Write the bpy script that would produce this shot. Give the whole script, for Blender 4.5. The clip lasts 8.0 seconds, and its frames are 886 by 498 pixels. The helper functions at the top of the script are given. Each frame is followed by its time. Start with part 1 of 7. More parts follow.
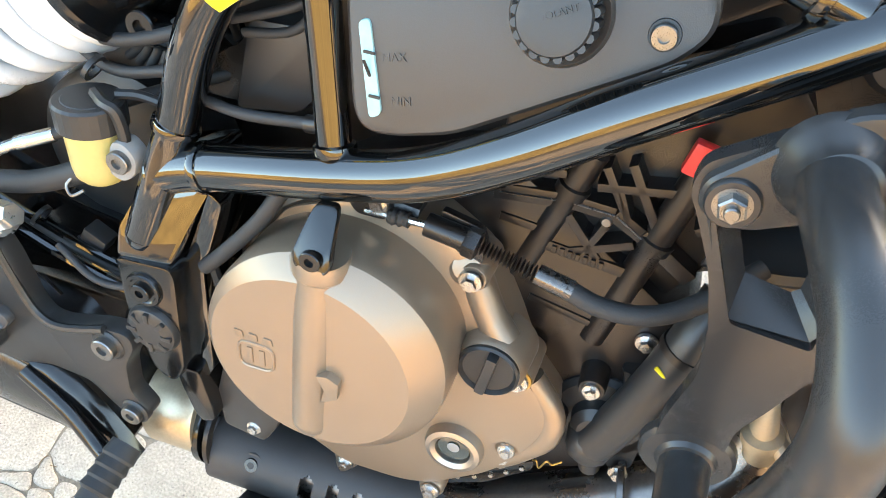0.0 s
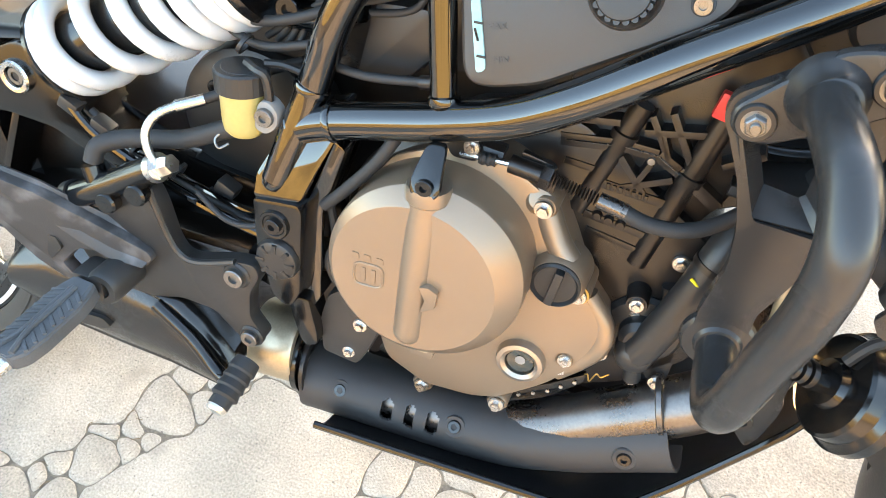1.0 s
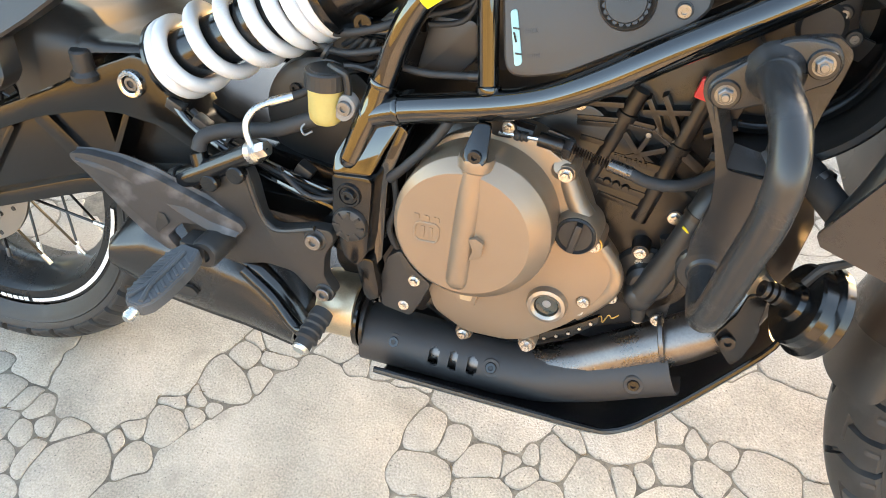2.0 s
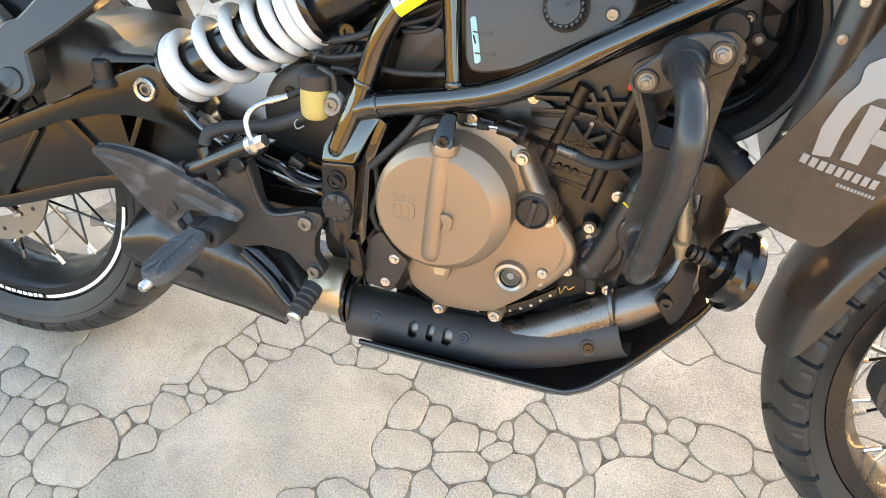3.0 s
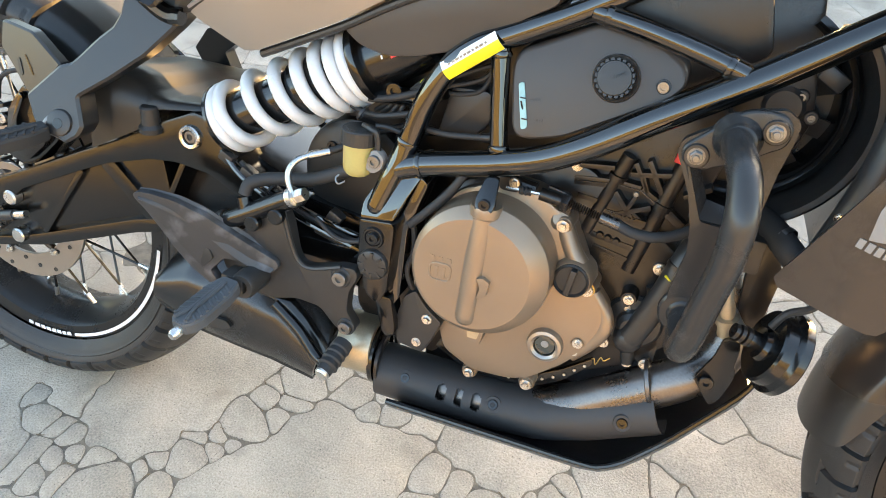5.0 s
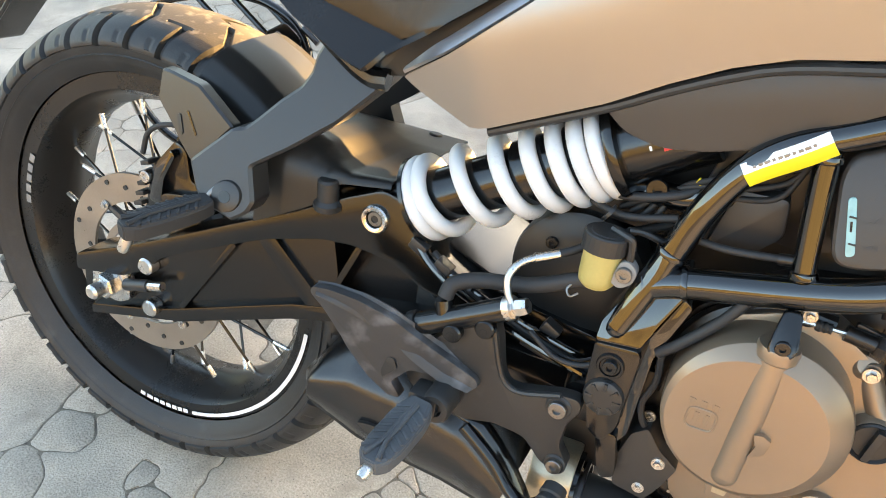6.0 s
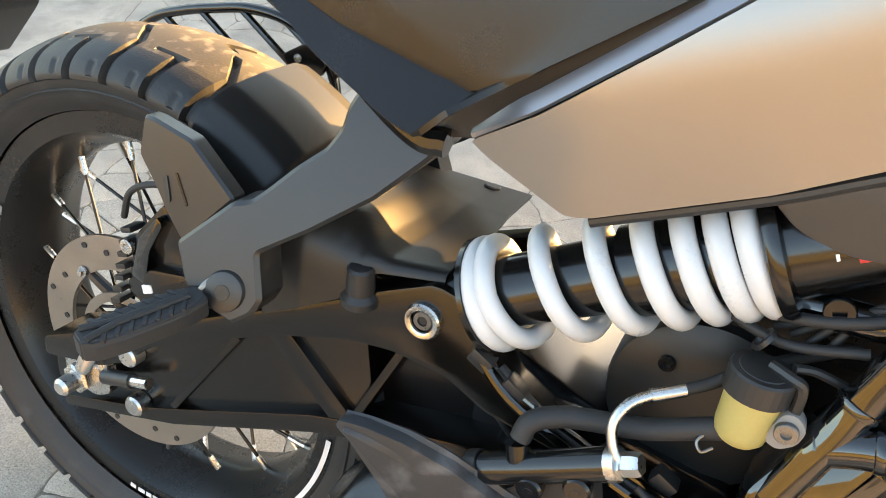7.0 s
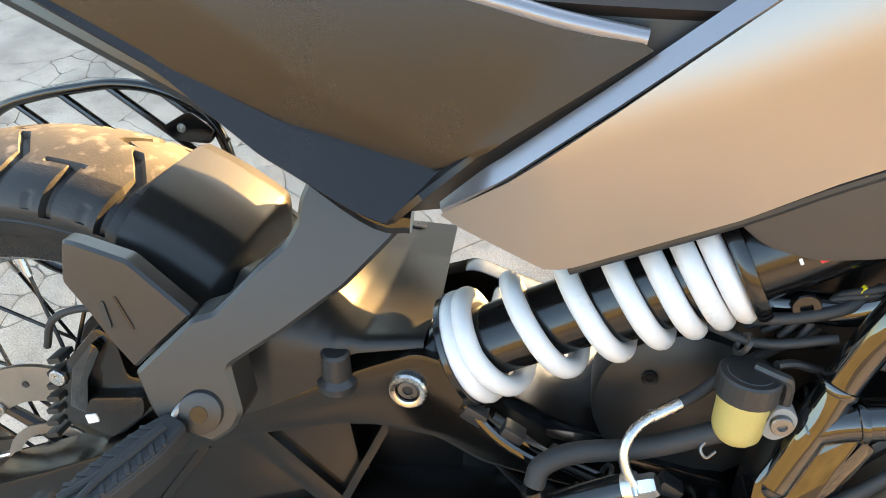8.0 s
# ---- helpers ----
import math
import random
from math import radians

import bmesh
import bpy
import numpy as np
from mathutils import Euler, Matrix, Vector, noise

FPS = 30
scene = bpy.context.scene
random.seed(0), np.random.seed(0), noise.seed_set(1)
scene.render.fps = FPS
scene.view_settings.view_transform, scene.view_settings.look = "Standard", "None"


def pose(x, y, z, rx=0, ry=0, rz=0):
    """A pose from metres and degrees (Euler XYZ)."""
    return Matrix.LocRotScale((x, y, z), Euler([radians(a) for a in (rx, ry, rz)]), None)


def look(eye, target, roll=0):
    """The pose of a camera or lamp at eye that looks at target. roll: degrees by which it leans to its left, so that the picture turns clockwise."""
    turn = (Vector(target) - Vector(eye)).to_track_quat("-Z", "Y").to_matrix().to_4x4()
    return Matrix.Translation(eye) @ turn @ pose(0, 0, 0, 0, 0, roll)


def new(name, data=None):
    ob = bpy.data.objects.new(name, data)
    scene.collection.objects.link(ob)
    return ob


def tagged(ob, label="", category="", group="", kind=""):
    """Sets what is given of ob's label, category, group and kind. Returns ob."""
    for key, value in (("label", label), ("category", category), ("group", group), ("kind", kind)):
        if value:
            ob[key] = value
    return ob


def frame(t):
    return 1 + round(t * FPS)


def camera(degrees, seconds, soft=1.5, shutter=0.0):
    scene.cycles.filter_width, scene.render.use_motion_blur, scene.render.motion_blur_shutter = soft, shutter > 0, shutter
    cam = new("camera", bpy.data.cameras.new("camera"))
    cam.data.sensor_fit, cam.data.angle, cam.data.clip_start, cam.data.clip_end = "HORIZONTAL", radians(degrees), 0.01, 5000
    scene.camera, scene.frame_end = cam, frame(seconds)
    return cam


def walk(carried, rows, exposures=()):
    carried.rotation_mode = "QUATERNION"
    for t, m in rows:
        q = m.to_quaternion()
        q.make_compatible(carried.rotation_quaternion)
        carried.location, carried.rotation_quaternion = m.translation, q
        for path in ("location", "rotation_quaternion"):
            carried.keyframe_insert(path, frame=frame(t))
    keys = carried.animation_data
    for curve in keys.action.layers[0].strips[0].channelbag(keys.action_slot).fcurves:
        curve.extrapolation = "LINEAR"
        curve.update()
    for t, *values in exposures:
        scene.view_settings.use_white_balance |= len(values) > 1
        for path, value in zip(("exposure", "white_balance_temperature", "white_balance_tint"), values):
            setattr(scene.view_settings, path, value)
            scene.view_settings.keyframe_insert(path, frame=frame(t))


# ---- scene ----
cam = camera(60.91, 8.0, 0.9)
PATH = [
    (0, (0.8367, -0.2829, 0.8364), (0.6324, 0.2956, 0.0467), 0.76),
    (0.5, (0.8370, -0.3281, 0.8533), (0.6265, 0.2563, 0.0696), 0.47),
    (1, (0.8248, -0.4089, 0.8843), (0.6107, 0.1909, 0.1134), 0.43),
    (1.5, (0.8224, -0.4826, 0.9223), (0.6079, 0.1291, 0.1608), -0.01),
    (2.8, (0.8621, -0.6459, 0.9824), (0.6495, 0.0189, 0.2662), -0.04),
    (3, (0.8797, -0.6612, 0.9861), (0.6661, 0.0091, 0.2755), -0.05),
    (3.5, (0.9208, -0.7016, 0.9917), (0.7041, -0.0195, 0.2932), 0.08),
    (4, (0.9478, -0.7148, 1.0009), (0.7247, -0.0245, 0.3126), 0.24),
    (4.2, (0.9430, -0.7064, 0.9992), (0.7162, -0.0144, 0.3138), 0.26),
    (5.3, (0.7952, -0.6282, 0.9833), (0.5201, 0.0774, 0.3301), 1.73),
    (5.5, (0.7391, -0.6138, 0.9833), (0.4546, 0.0905, 0.3329), 1.94),
    (6, (0.6189, -0.5541, 0.9506), (0.3098, 0.1423, 0.3030), 2.23),
    (6.5, (0.5237, -0.4785, 0.9163), (0.1901, 0.2056, 0.2676), 2.22),
    (7, (0.5020, -0.3910, 0.8932), (0.1705, 0.2902, 0.2404), 1.53),
    (7.5, (0.4958, -0.3648, 0.9079), (0.2486, 0.3420, 0.2451), 0.63),
    (8, (0.4193, -0.3792, 0.9312), (0.2653, 0.3518, 0.2663), -1.09),
]
walk(cam, [(t, look(eye, target, roll)) for t, eye, target, roll in PATH],
     [(0, 3.90, 7050, 10), (0.5, 3.88, 7100, 10.5), (1.0, 3.80, 7250, 11.5), (1.5, 3.62, 7450, 12.5), (3.0, 3.36, 7400, 12.5), (4.2, 3.26, 7350, 12.5), (5.5, 3.16, 7150, 11), (6.5, 3.08, 7650, 12.5), (7.0, 3.00, 7650, 12.5), (8.0, 3.12, 7150, 11)])

# ---- sky, sun and exposure ----
SUN_AZ, SUN_EL = radians(60), radians(10)
world = bpy.data.worlds.new("evening_sky")
scene.world = world
world.use_nodes = True
wn = world.node_tree
sky = wn.nodes.new("ShaderNodeTexSky")
sky.sky_type = "NISHITA"
sky.sun_disc = False
sky.sun_elevation = SUN_EL
sky.sun_rotation = radians(90) - SUN_AZ
sky.air_density, sky.dust_density, sky.ozone_density = 1.0, 1.5, 1.0
wn.links.new(sky.outputs["Color"], wn.nodes["Background"].inputs["Color"])
wn.nodes["Background"].inputs["Strength"].default_value = 0.15
sun = new("sun", bpy.data.lights.new("sun", "SUN"))
sun.data.energy, sun.data.angle, sun.data.color = 7.0, radians(0.6), (1.0, 0.61, 0.24)
sun_way = Vector((math.cos(SUN_EL) * math.cos(SUN_AZ), math.cos(SUN_EL) * math.sin(SUN_AZ), math.sin(SUN_EL)))
sun.matrix_world = look(sun_way * 20, (0, 0, 0))

# ---- materials ----


def mat(name, base, rough, metal=0.0, coat=0.0, grain=400.0, bump=0.0, relief=0.0006, fine_part=0.35, vary=0.15, rvary=0.12, wear=None, spec=0.5, big=14.0, specks=None):
    """A surface with colour and gloss varied at two scales, and fine relief. Sizes are per metre."""
    m = bpy.data.materials.new(name)
    m.use_nodes = True
    nt, ns = m.node_tree, m.node_tree.nodes
    b = ns["Principled BSDF"]
    b.inputs["Metallic"].default_value = metal
    b.inputs["Coat Weight"].default_value = coat
    b.inputs["Coat Roughness"].default_value = 0.06
    b.inputs["Specular IOR Level"].default_value = spec
    tc = ns.new("ShaderNodeTexCoord")

    def nz(scale, detail):
        t = ns.new("ShaderNodeTexNoise")
        t.inputs["Scale"].default_value, t.inputs["Detail"].default_value = scale, detail
        nt.links.new(tc.outputs["Object"], t.inputs["Vector"])
        return t

    coarse, fine = nz(big, 5.0), nz(grain, 3.0)
    mixed = ns.new("ShaderNodeMath")
    mixed.operation = "MULTIPLY_ADD"
    mixed.inputs[1].default_value = fine_part
    nt.links.new(fine.outputs["Fac"], mixed.inputs[0])
    nt.links.new(coarse.outputs["Fac"], mixed.inputs[2])
    ramp = ns.new("ShaderNodeMapRange")
    ramp.inputs["From Min"].default_value, ramp.inputs["From Max"].default_value = 0.28 + 0.5 * fine_part, 0.72 + 0.5 * fine_part
    nt.links.new(mixed.outputs[0], ramp.inputs["Value"])
    mix = ns.new("ShaderNodeMix")
    mix.data_type = "RGBA"
    lo = [c * (1 - vary) for c in base]
    hi = [min(1.0, c * (1 + vary)) for c in base]
    mix.inputs["A"].default_value, mix.inputs["B"].default_value = (*lo, 1), (*hi, 1)
    nt.links.new(ramp.outputs["Result"], mix.inputs["Factor"])
    out = mix.outputs["Result"]
    for colour, scale, low, high in [w for w in (wear, specks) if w]:
        wz = nz(scale, 8.0)
        wr = ns.new("ShaderNodeMapRange")
        wr.inputs["From Min"].default_value, wr.inputs["From Max"].default_value = low, high
        nt.links.new(wz.outputs["Fac"], wr.inputs["Value"])
        wm = ns.new("ShaderNodeMix")
        wm.data_type = "RGBA"
        wm.inputs["B"].default_value = (*colour, 1)
        nt.links.new(wr.outputs["Result"], wm.inputs["Factor"])
        nt.links.new(out, wm.inputs["A"])
        out = wm.outputs["Result"]
    nt.links.new(out, b.inputs["Base Color"])
    rr = ns.new("ShaderNodeMapRange")
    rr.inputs["From Min"].default_value, rr.inputs["From Max"].default_value = 0.4, 0.95
    rr.inputs["To Min"].default_value, rr.inputs["To Max"].default_value = max(0.02, rough - rvary * rough), min(1.0, rough + rvary * rough)
    nt.links.new(mixed.outputs[0], rr.inputs["Value"])
    nt.links.new(rr.outputs["Result"], b.inputs["Roughness"])
    if bump:
        bp = ns.new("ShaderNodeBump")
        bp.inputs["Strength"].default_value = bump
        bp.inputs["Distance"].default_value = relief
        nt.links.new(fine.outputs["Fac"], bp.inputs["Height"])
        nt.links.new(bp.outputs["Normal"], b.inputs["Normal"])
    return m


M_FRAME = mat("frame_gloss_black", (0.003, 0.003, 0.003), 0.03, coat=1.0, rvary=0.4)
M_FRAME.node_tree.nodes["Principled BSDF"].inputs["Coat Roughness"].default_value = 0.015
M_SATIN = mat("satin_black_paint", (0.0055, 0.0053, 0.0053), 0.17, bump=0.03, grain=900, spec=0.6)
M_PLASTIC = mat("black_plastic", (0.0230, 0.0226, 0.0226), 0.38, bump=0.10, grain=2200, wear=((0.05, 0.047, 0.045), 60, 0.62, 0.9))
M_POWDER = mat("black_powder_coat", (0.0245, 0.0245, 0.0250), 0.27, bump=0.07, grain=2600)
M_HANGER = mat("grey_black_cast_paint", (0.0165, 0.0164, 0.0168), 0.33, bump=0.05, grain=1800, spec=0.6)
M_PANEL = mat("dark_satin_panel", (0.0095, 0.0080, 0.0074), 0.26, bump=0.02, grain=1200, spec=0.46)
M_SWING = mat("black_arm_paint", (0.0058, 0.0050, 0.0044), 0.22, bump=0.03, grain=900, spec=0.5)
M_TANK = mat("brown_grey_plastic", (0.046, 0.039, 0.034), 0.42, bump=0.15, grain=1500, vary=0.1)
M_SCUFF = mat("scuffed_grey_plastic", (0.038, 0.038, 0.040), 0.48, bump=0.3, grain=700, wear=((0.15, 0.15, 0.158), 30, 0.52, 0.74))
M_MATT = mat("satin_black_mudguard", (0.0150, 0.0145, 0.0140), 0.40, bump=0.05, grain=1400, spec=0.45)
M_SILENCER = mat("satin_black_silencer", (0.010, 0.0095, 0.0095), 0.26, bump=0.03, grain=1400, spec=0.7)
M_RUBBER = mat("black_rubber", (0.022, 0.022, 0.023), 0.62, bump=0.25, grain=900)
M_GRIP = mat("dusty_rubber", (0.070, 0.074, 0.080), 0.6, bump=0.3, grain=700, vary=0.3)
M_TYRE = mat("tyre_rubber", (0.0185, 0.0185, 0.0190), 0.50, bump=0.4, grain=500, vary=0.35, wear=((0.045, 0.043, 0.042), 30, 0.55, 0.85))
# road dust, with the colour also raised to strengthen the sunlit crown
M_TREAD = mat("dusty_sunlit_tread_rubber", (0.046, 0.043, 0.039), 0.66, bump=0.3, grain=420, vary=0.35, big=30, wear=((0.16, 0.148, 0.135), 70, 0.55, 0.72))
M_BRONZE = mat("bronze_engine_paint", (0.285, 0.215, 0.155), 0.32, metal=0.55, bump=0.14, grain=1800, vary=0.06)
M_CASE = mat("dark_engine_casting", (0.0132, 0.0104, 0.0092), 0.29, bump=0.16, grain=1500, vary=0.25)
M_COIL = mat("white_spring_enamel", (0.66, 0.675, 0.69), 0.30, coat=0.2, vary=0.03)
M_STEEL = mat("zinc_plated_steel", (0.62, 0.60, 0.57), 0.28, metal=1.0, vary=0.15, rvary=0.4)
M_BOLT = mat("dull_grey_steel", (0.24, 0.235, 0.23), 0.36, metal=1.0, vary=0.2, rvary=0.4)
M_DISC = mat("brushed_brake_steel", (0.36, 0.32, 0.28), 0.36, metal=0.9, vary=0.12, rvary=0.3)
M_IRON = mat("dull_brake_iron", (0.20, 0.18, 0.165), 0.42, metal=0.85, vary=0.2, rvary=0.3)
M_HEADER = mat("heat_tinted_steel", (0.155, 0.140, 0.130), 0.29, metal=0.9, vary=0.35, big=18, rvary=0.4)
M_SHIELD = mat("matt_black_heat_shield", (0.034, 0.0322, 0.0325), 0.55, bump=0.12, grain=1000)
M_CLAMP = mat("bright_steel_clamp", (0.50, 0.42, 0.30), 0.42, metal=0.8, rvary=0.4, vary=0.2)
M_FLUID = mat("amber_fluid_plastic", (0.60, 0.49, 0.17), 0.32, vary=0.08)
M_FLUID.node_tree.nodes["Principled BSDF"].inputs["Transmission Weight"].default_value = 0.25
M_SIDE = mat("satin_silver_paint", (0.330, 0.308, 0.286), 0.36, metal=0.85, bump=0.02, grain=2500, vary=0.02, rvary=0.03)
M_TRIM = mat("blue_grey_trim_paint", (0.28, 0.28, 0.30), 0.32, metal=0.7, vary=0.03, rvary=0.05)
M_SHROUD = mat("graphite_satin_paint", (0.045, 0.0405, 0.0375), 0.27, metal=0.3, bump=0.03, grain=2000, vary=0.05)
M_PRINT = mat("light_grey_print", (0.24, 0.23, 0.22), 0.5, vary=0.05)
M_WHITE = mat("white_print", (0.82, 0.82, 0.82), 0.45, vary=0.03)
M_YELLOW = mat("yellow_print", (0.85, 0.66, 0.02), 0.5, vary=0.05)
M_RED = mat("red_print", (0.65, 0.03, 0.03), 0.4, vary=0.05)
# black for ink marks, and for the shade painted into holes and slots
M_INK_HOLLOW = mat("black_ink_and_hollow_shade", (0.02, 0.02, 0.02), 0.5, vary=0.05)
M_MINT = mat("pale_coolant_window", (0.28, 0.47, 0.46), 0.22, vary=0.12, big=60)
M_BRASS = mat("yellow_passivated_metal", (0.62, 0.42, 0.14), 0.3, metal=0.9, vary=0.2)
M_GLASS = mat("dark_sight_glass", (0.03, 0.035, 0.03), 0.04, coat=1.0)
M_RIM = mat("anodised_black_rim", (0.022, 0.022, 0.022), 0.28, metal=0.4)
M_SEAT = mat("black_vinyl_seat", (0.030, 0.022, 0.019), 0.55, bump=0.35, grain=1500)
# for the unseen walls: ochre and blotches set for bounce and reflection contrast
M_WALL = mat("unseen_wall_plaster", (0.115, 0.103, 0.062), 0.9, bump=0.5, grain=60, big=0.7, vary=0.5)
M_STONE = mat("weathered_paving_concrete", (0.412, 0.354, 0.290), 0.92, bump=1.0, relief=0.0018, grain=330, fine_part=0.8, big=7.0, vary=0.32, wear=((0.27, 0.23, 0.185), 15, 0.55, 0.82), specks=((0.165, 0.142, 0.118), 260, 0.625, 0.715))
M_LITTER = mat("dry_grass", (0.16, 0.105, 0.055), 0.8, vary=0.5, big=60)
M_JOINT = mat("sandy_joint_mortar", (0.175, 0.145, 0.112), 0.95, bump=1.0, relief=0.0015, grain=300, big=40, vary=0.5)

# ---- mesh helpers ----


def finish(bm, name, material, smooth=35.0):
    bmesh.ops.recalc_face_normals(bm, faces=bm.faces)
    me = bpy.data.meshes.new(name)
    bm.to_mesh(me)
    bm.free()
    me.materials.append(material)
    me.polygons.foreach_set("use_smooth", [True] * len(me.polygons))
    me.set_sharp_from_angle(angle=radians(smooth))
    return me


def part(name, bm, material, parent, label="", smooth=35.0):
    """One mesh object under a thing or under a part, in the parent's own space."""
    me = bm if isinstance(bm, bpy.types.Mesh) else finish(bm, name, material, smooth)
    ob = new(name, me)
    ob.parent = parent
    if label:
        ob["label"] = label
    return ob


def rounded(pts, r, n=4):
    """Corners of a closed outline cut by arcs of about r."""
    if r <= 0:
        return [Vector(p) for p in pts]
    out, k = [], len(pts)
    for i in range(k):
        a, p, c = Vector(pts[i - 1]), Vector(pts[i]), Vector(pts[(i + 1) % k])
        da, dc = a - p, c - p
        ra, rc = min(r, da.length * 0.45), min(r, dc.length * 0.45)
        s, e = p + da.normalized() * ra, p + dc.normalized() * rc
        for j in range(n + 1):
            t = j / n
            out.append(s * (1 - t) ** 2 + p * 2 * t * (1 - t) + e * t * t)
    return out


def plate(pts, y0, y1, rc=0.004, bev=0.0015, yf=None, seg=2):
    """An outline in x, z, standing from y0 (near side) to y1. yf(x, z): bends it sideways."""
    bm = bmesh.new()
    ring = rounded(pts, rc)
    near = [bm.verts.new((p[0], y0, p[1])) for p in ring]
    f = bm.faces.new(near)
    far = bmesh.ops.extrude_face_region(bm, geom=[f])
    vs = [g for g in far["geom"] if isinstance(g, bmesh.types.BMVert)]
    for v in vs:
        v.co.y = y1
    bm.normal_update()
    if bev > 0:
        es = [e for e in bm.edges if abs(e.verts[0].co.y - y0) < 1e-6 and abs(e.verts[1].co.y - y0) < 1e-6]
        bmesh.ops.bevel(bm, geom=es, offset=bev, segments=seg, profile=0.6, affect="EDGES", clamp_overlap=True)
    if yf:
        for v in bm.verts:
            v.co.y += yf(v.co.x, v.co.z)
    return bm


def smooth_path(pts, n=6):
    ps = [Vector(p) for p in pts]
    if len(ps) < 3:
        return [ps[0].lerp(ps[-1], i / n) for i in range(n + 1)]
    ext = [ps[0] * 2 - ps[1], *ps, ps[-1] * 2 - ps[-2]]
    out = []
    for i in range(1, len(ext) - 2):
        a, b, c, d = ext[i - 1:i + 3]
        for j in range(n):
            t = j / n
            out.append(0.5 * (2 * b + (c - a) * t + (2 * a - 5 * b + 4 * c - d) * t * t + (3 * b - a - 3 * c + d) * t ** 3))
    out.append(ps[-1])
    return out


def tube(pts, r, seg=14, n=6, bm=None, dome=True):
    """A round bar along a smooth path; r: one radius, or one at each end."""
    bm = bm or bmesh.new()
    path = smooth_path(pts, n)
    k = len(path)
    up = None
    rings = []
    for i, p in enumerate(path):
        t = (path[min(i + 1, k - 1)] - path[max(i - 1, 0)]).normalized()
        if up is None:
            up = t.orthogonal().normalized()
        up = (up - t * up.dot(t)).normalized()
        side = t.cross(up)
        rad = r if isinstance(r, (int, float)) else r[0] + (r[1] - r[0]) * i / (k - 1)
        rings.append([bm.verts.new(p + (up * math.cos(a) + side * math.sin(a)) * rad) for a in [2 * math.pi * j / seg for j in range(seg)]])
    for a, b in zip(rings, rings[1:]):
        for j in range(seg):
            bm.faces.new((a[j], a[(j + 1) % seg], b[(j + 1) % seg], b[j]))
    bm.faces.new(rings[0][::-1])
    bm.faces.new(rings[-1])
    return bm


def lathe(profile, origin=(0, 0, 0), axis=(0, -1, 0), seg=32, bm=None, close=False):
    """Turns rows of (radius, height along the axis) about the axis."""
    bm = bm or bmesh.new()
    o, ax = Vector(origin), Vector(axis).normalized()
    u = ax.orthogonal().normalized()
    w = ax.cross(u)
    rings = []
    for r, h in profile:
        if r < 1e-6:
            rings.append([bm.verts.new(o + ax * h)])
        else:
            rings.append([bm.verts.new(o + ax * h + (u * math.cos(a) + w * math.sin(a)) * r) for a in [2 * math.pi * j / seg for j in range(seg)]])
    pairs = list(zip(rings, rings[1:]))
    if close:
        pairs.append((rings[-1], rings[0]))
    for a, b in pairs:
        for j in range(seg):
            if len(a) == 1 and len(b) == 1:
                continue
            if len(a) == 1:
                bm.faces.new((a[0], b[(j + 1) % seg], b[j]))
            elif len(b) == 1:
                bm.faces.new((a[j], a[(j + 1) % seg], b[0]))
            else:
                bm.faces.new((a[j], a[(j + 1) % seg], b[(j + 1) % seg], b[j]))
    return bm


def sheet(fn, nu, nv, thick):
    """A bent sheet of some thickness from fn(u, v), u and v from 0 to 1."""
    bm = bmesh.new()
    grid = [[Vector(fn(i / nu, j / nv)) for j in range(nv + 1)] for i in range(nu + 1)]

    def normal(i, j):
        du = grid[min(i + 1, nu)][j] - grid[max(i - 1, 0)][j]
        dv = grid[i][min(j + 1, nv)] - grid[i][max(j - 1, 0)]
        return du.cross(dv).normalized()

    top = [[bm.verts.new(grid[i][j]) for j in range(nv + 1)] for i in range(nu + 1)]
    low = [[bm.verts.new(grid[i][j] - normal(i, j) * thick) for j in range(nv + 1)] for i in range(nu + 1)]
    for i in range(nu):
        for j in range(nv):
            bm.faces.new((top[i][j], top[i + 1][j], top[i + 1][j + 1], top[i][j + 1]))
            bm.faces.new((low[i][j], low[i][j + 1], low[i + 1][j + 1], low[i + 1][j]))
    for j in range(nv):
        bm.faces.new((top[0][j], top[0][j + 1], low[0][j + 1], low[0][j]))
        bm.faces.new((top[nu][j + 1], top[nu][j], low[nu][j], low[nu][j + 1]))
    for i in range(nu):
        bm.faces.new((top[i + 1][0], top[i][0], low[i][0], low[i + 1][0]))
        bm.faces.new((top[i][nv], top[i + 1][nv], low[i + 1][nv], low[i][nv]))
    return bm


def along(pts, t):
    """The place at t, 0 to 1, of a line through points."""
    ps = [Vector(p) for p in pts]
    ls = [(b - a).length for a, b in zip(ps, ps[1:])]
    want = t * sum(ls)
    for a, b, l in zip(ps, ps[1:], ls):
        if want <= l + 1e-9:
            return a.lerp(b, want / l if l else 0)
        want -= l
    return ps[-1]


def box(bm, c, s, rot=None):
    m = Matrix.Translation(c) @ (rot.to_4x4() if rot else Matrix()) @ Matrix.Diagonal((*s, 1))
    got = bmesh.ops.create_cube(bm, size=1.0, matrix=m)
    return got["verts"]


def soft_box(c, s, bev=0.002, rot=None):
    bm = bmesh.new()
    box(bm, c, s, rot)
    bmesh.ops.bevel(bm, geom=bm.edges[:], offset=bev, segments=2, profile=0.6, affect="EDGES", clamp_overlap=True)
    return bm


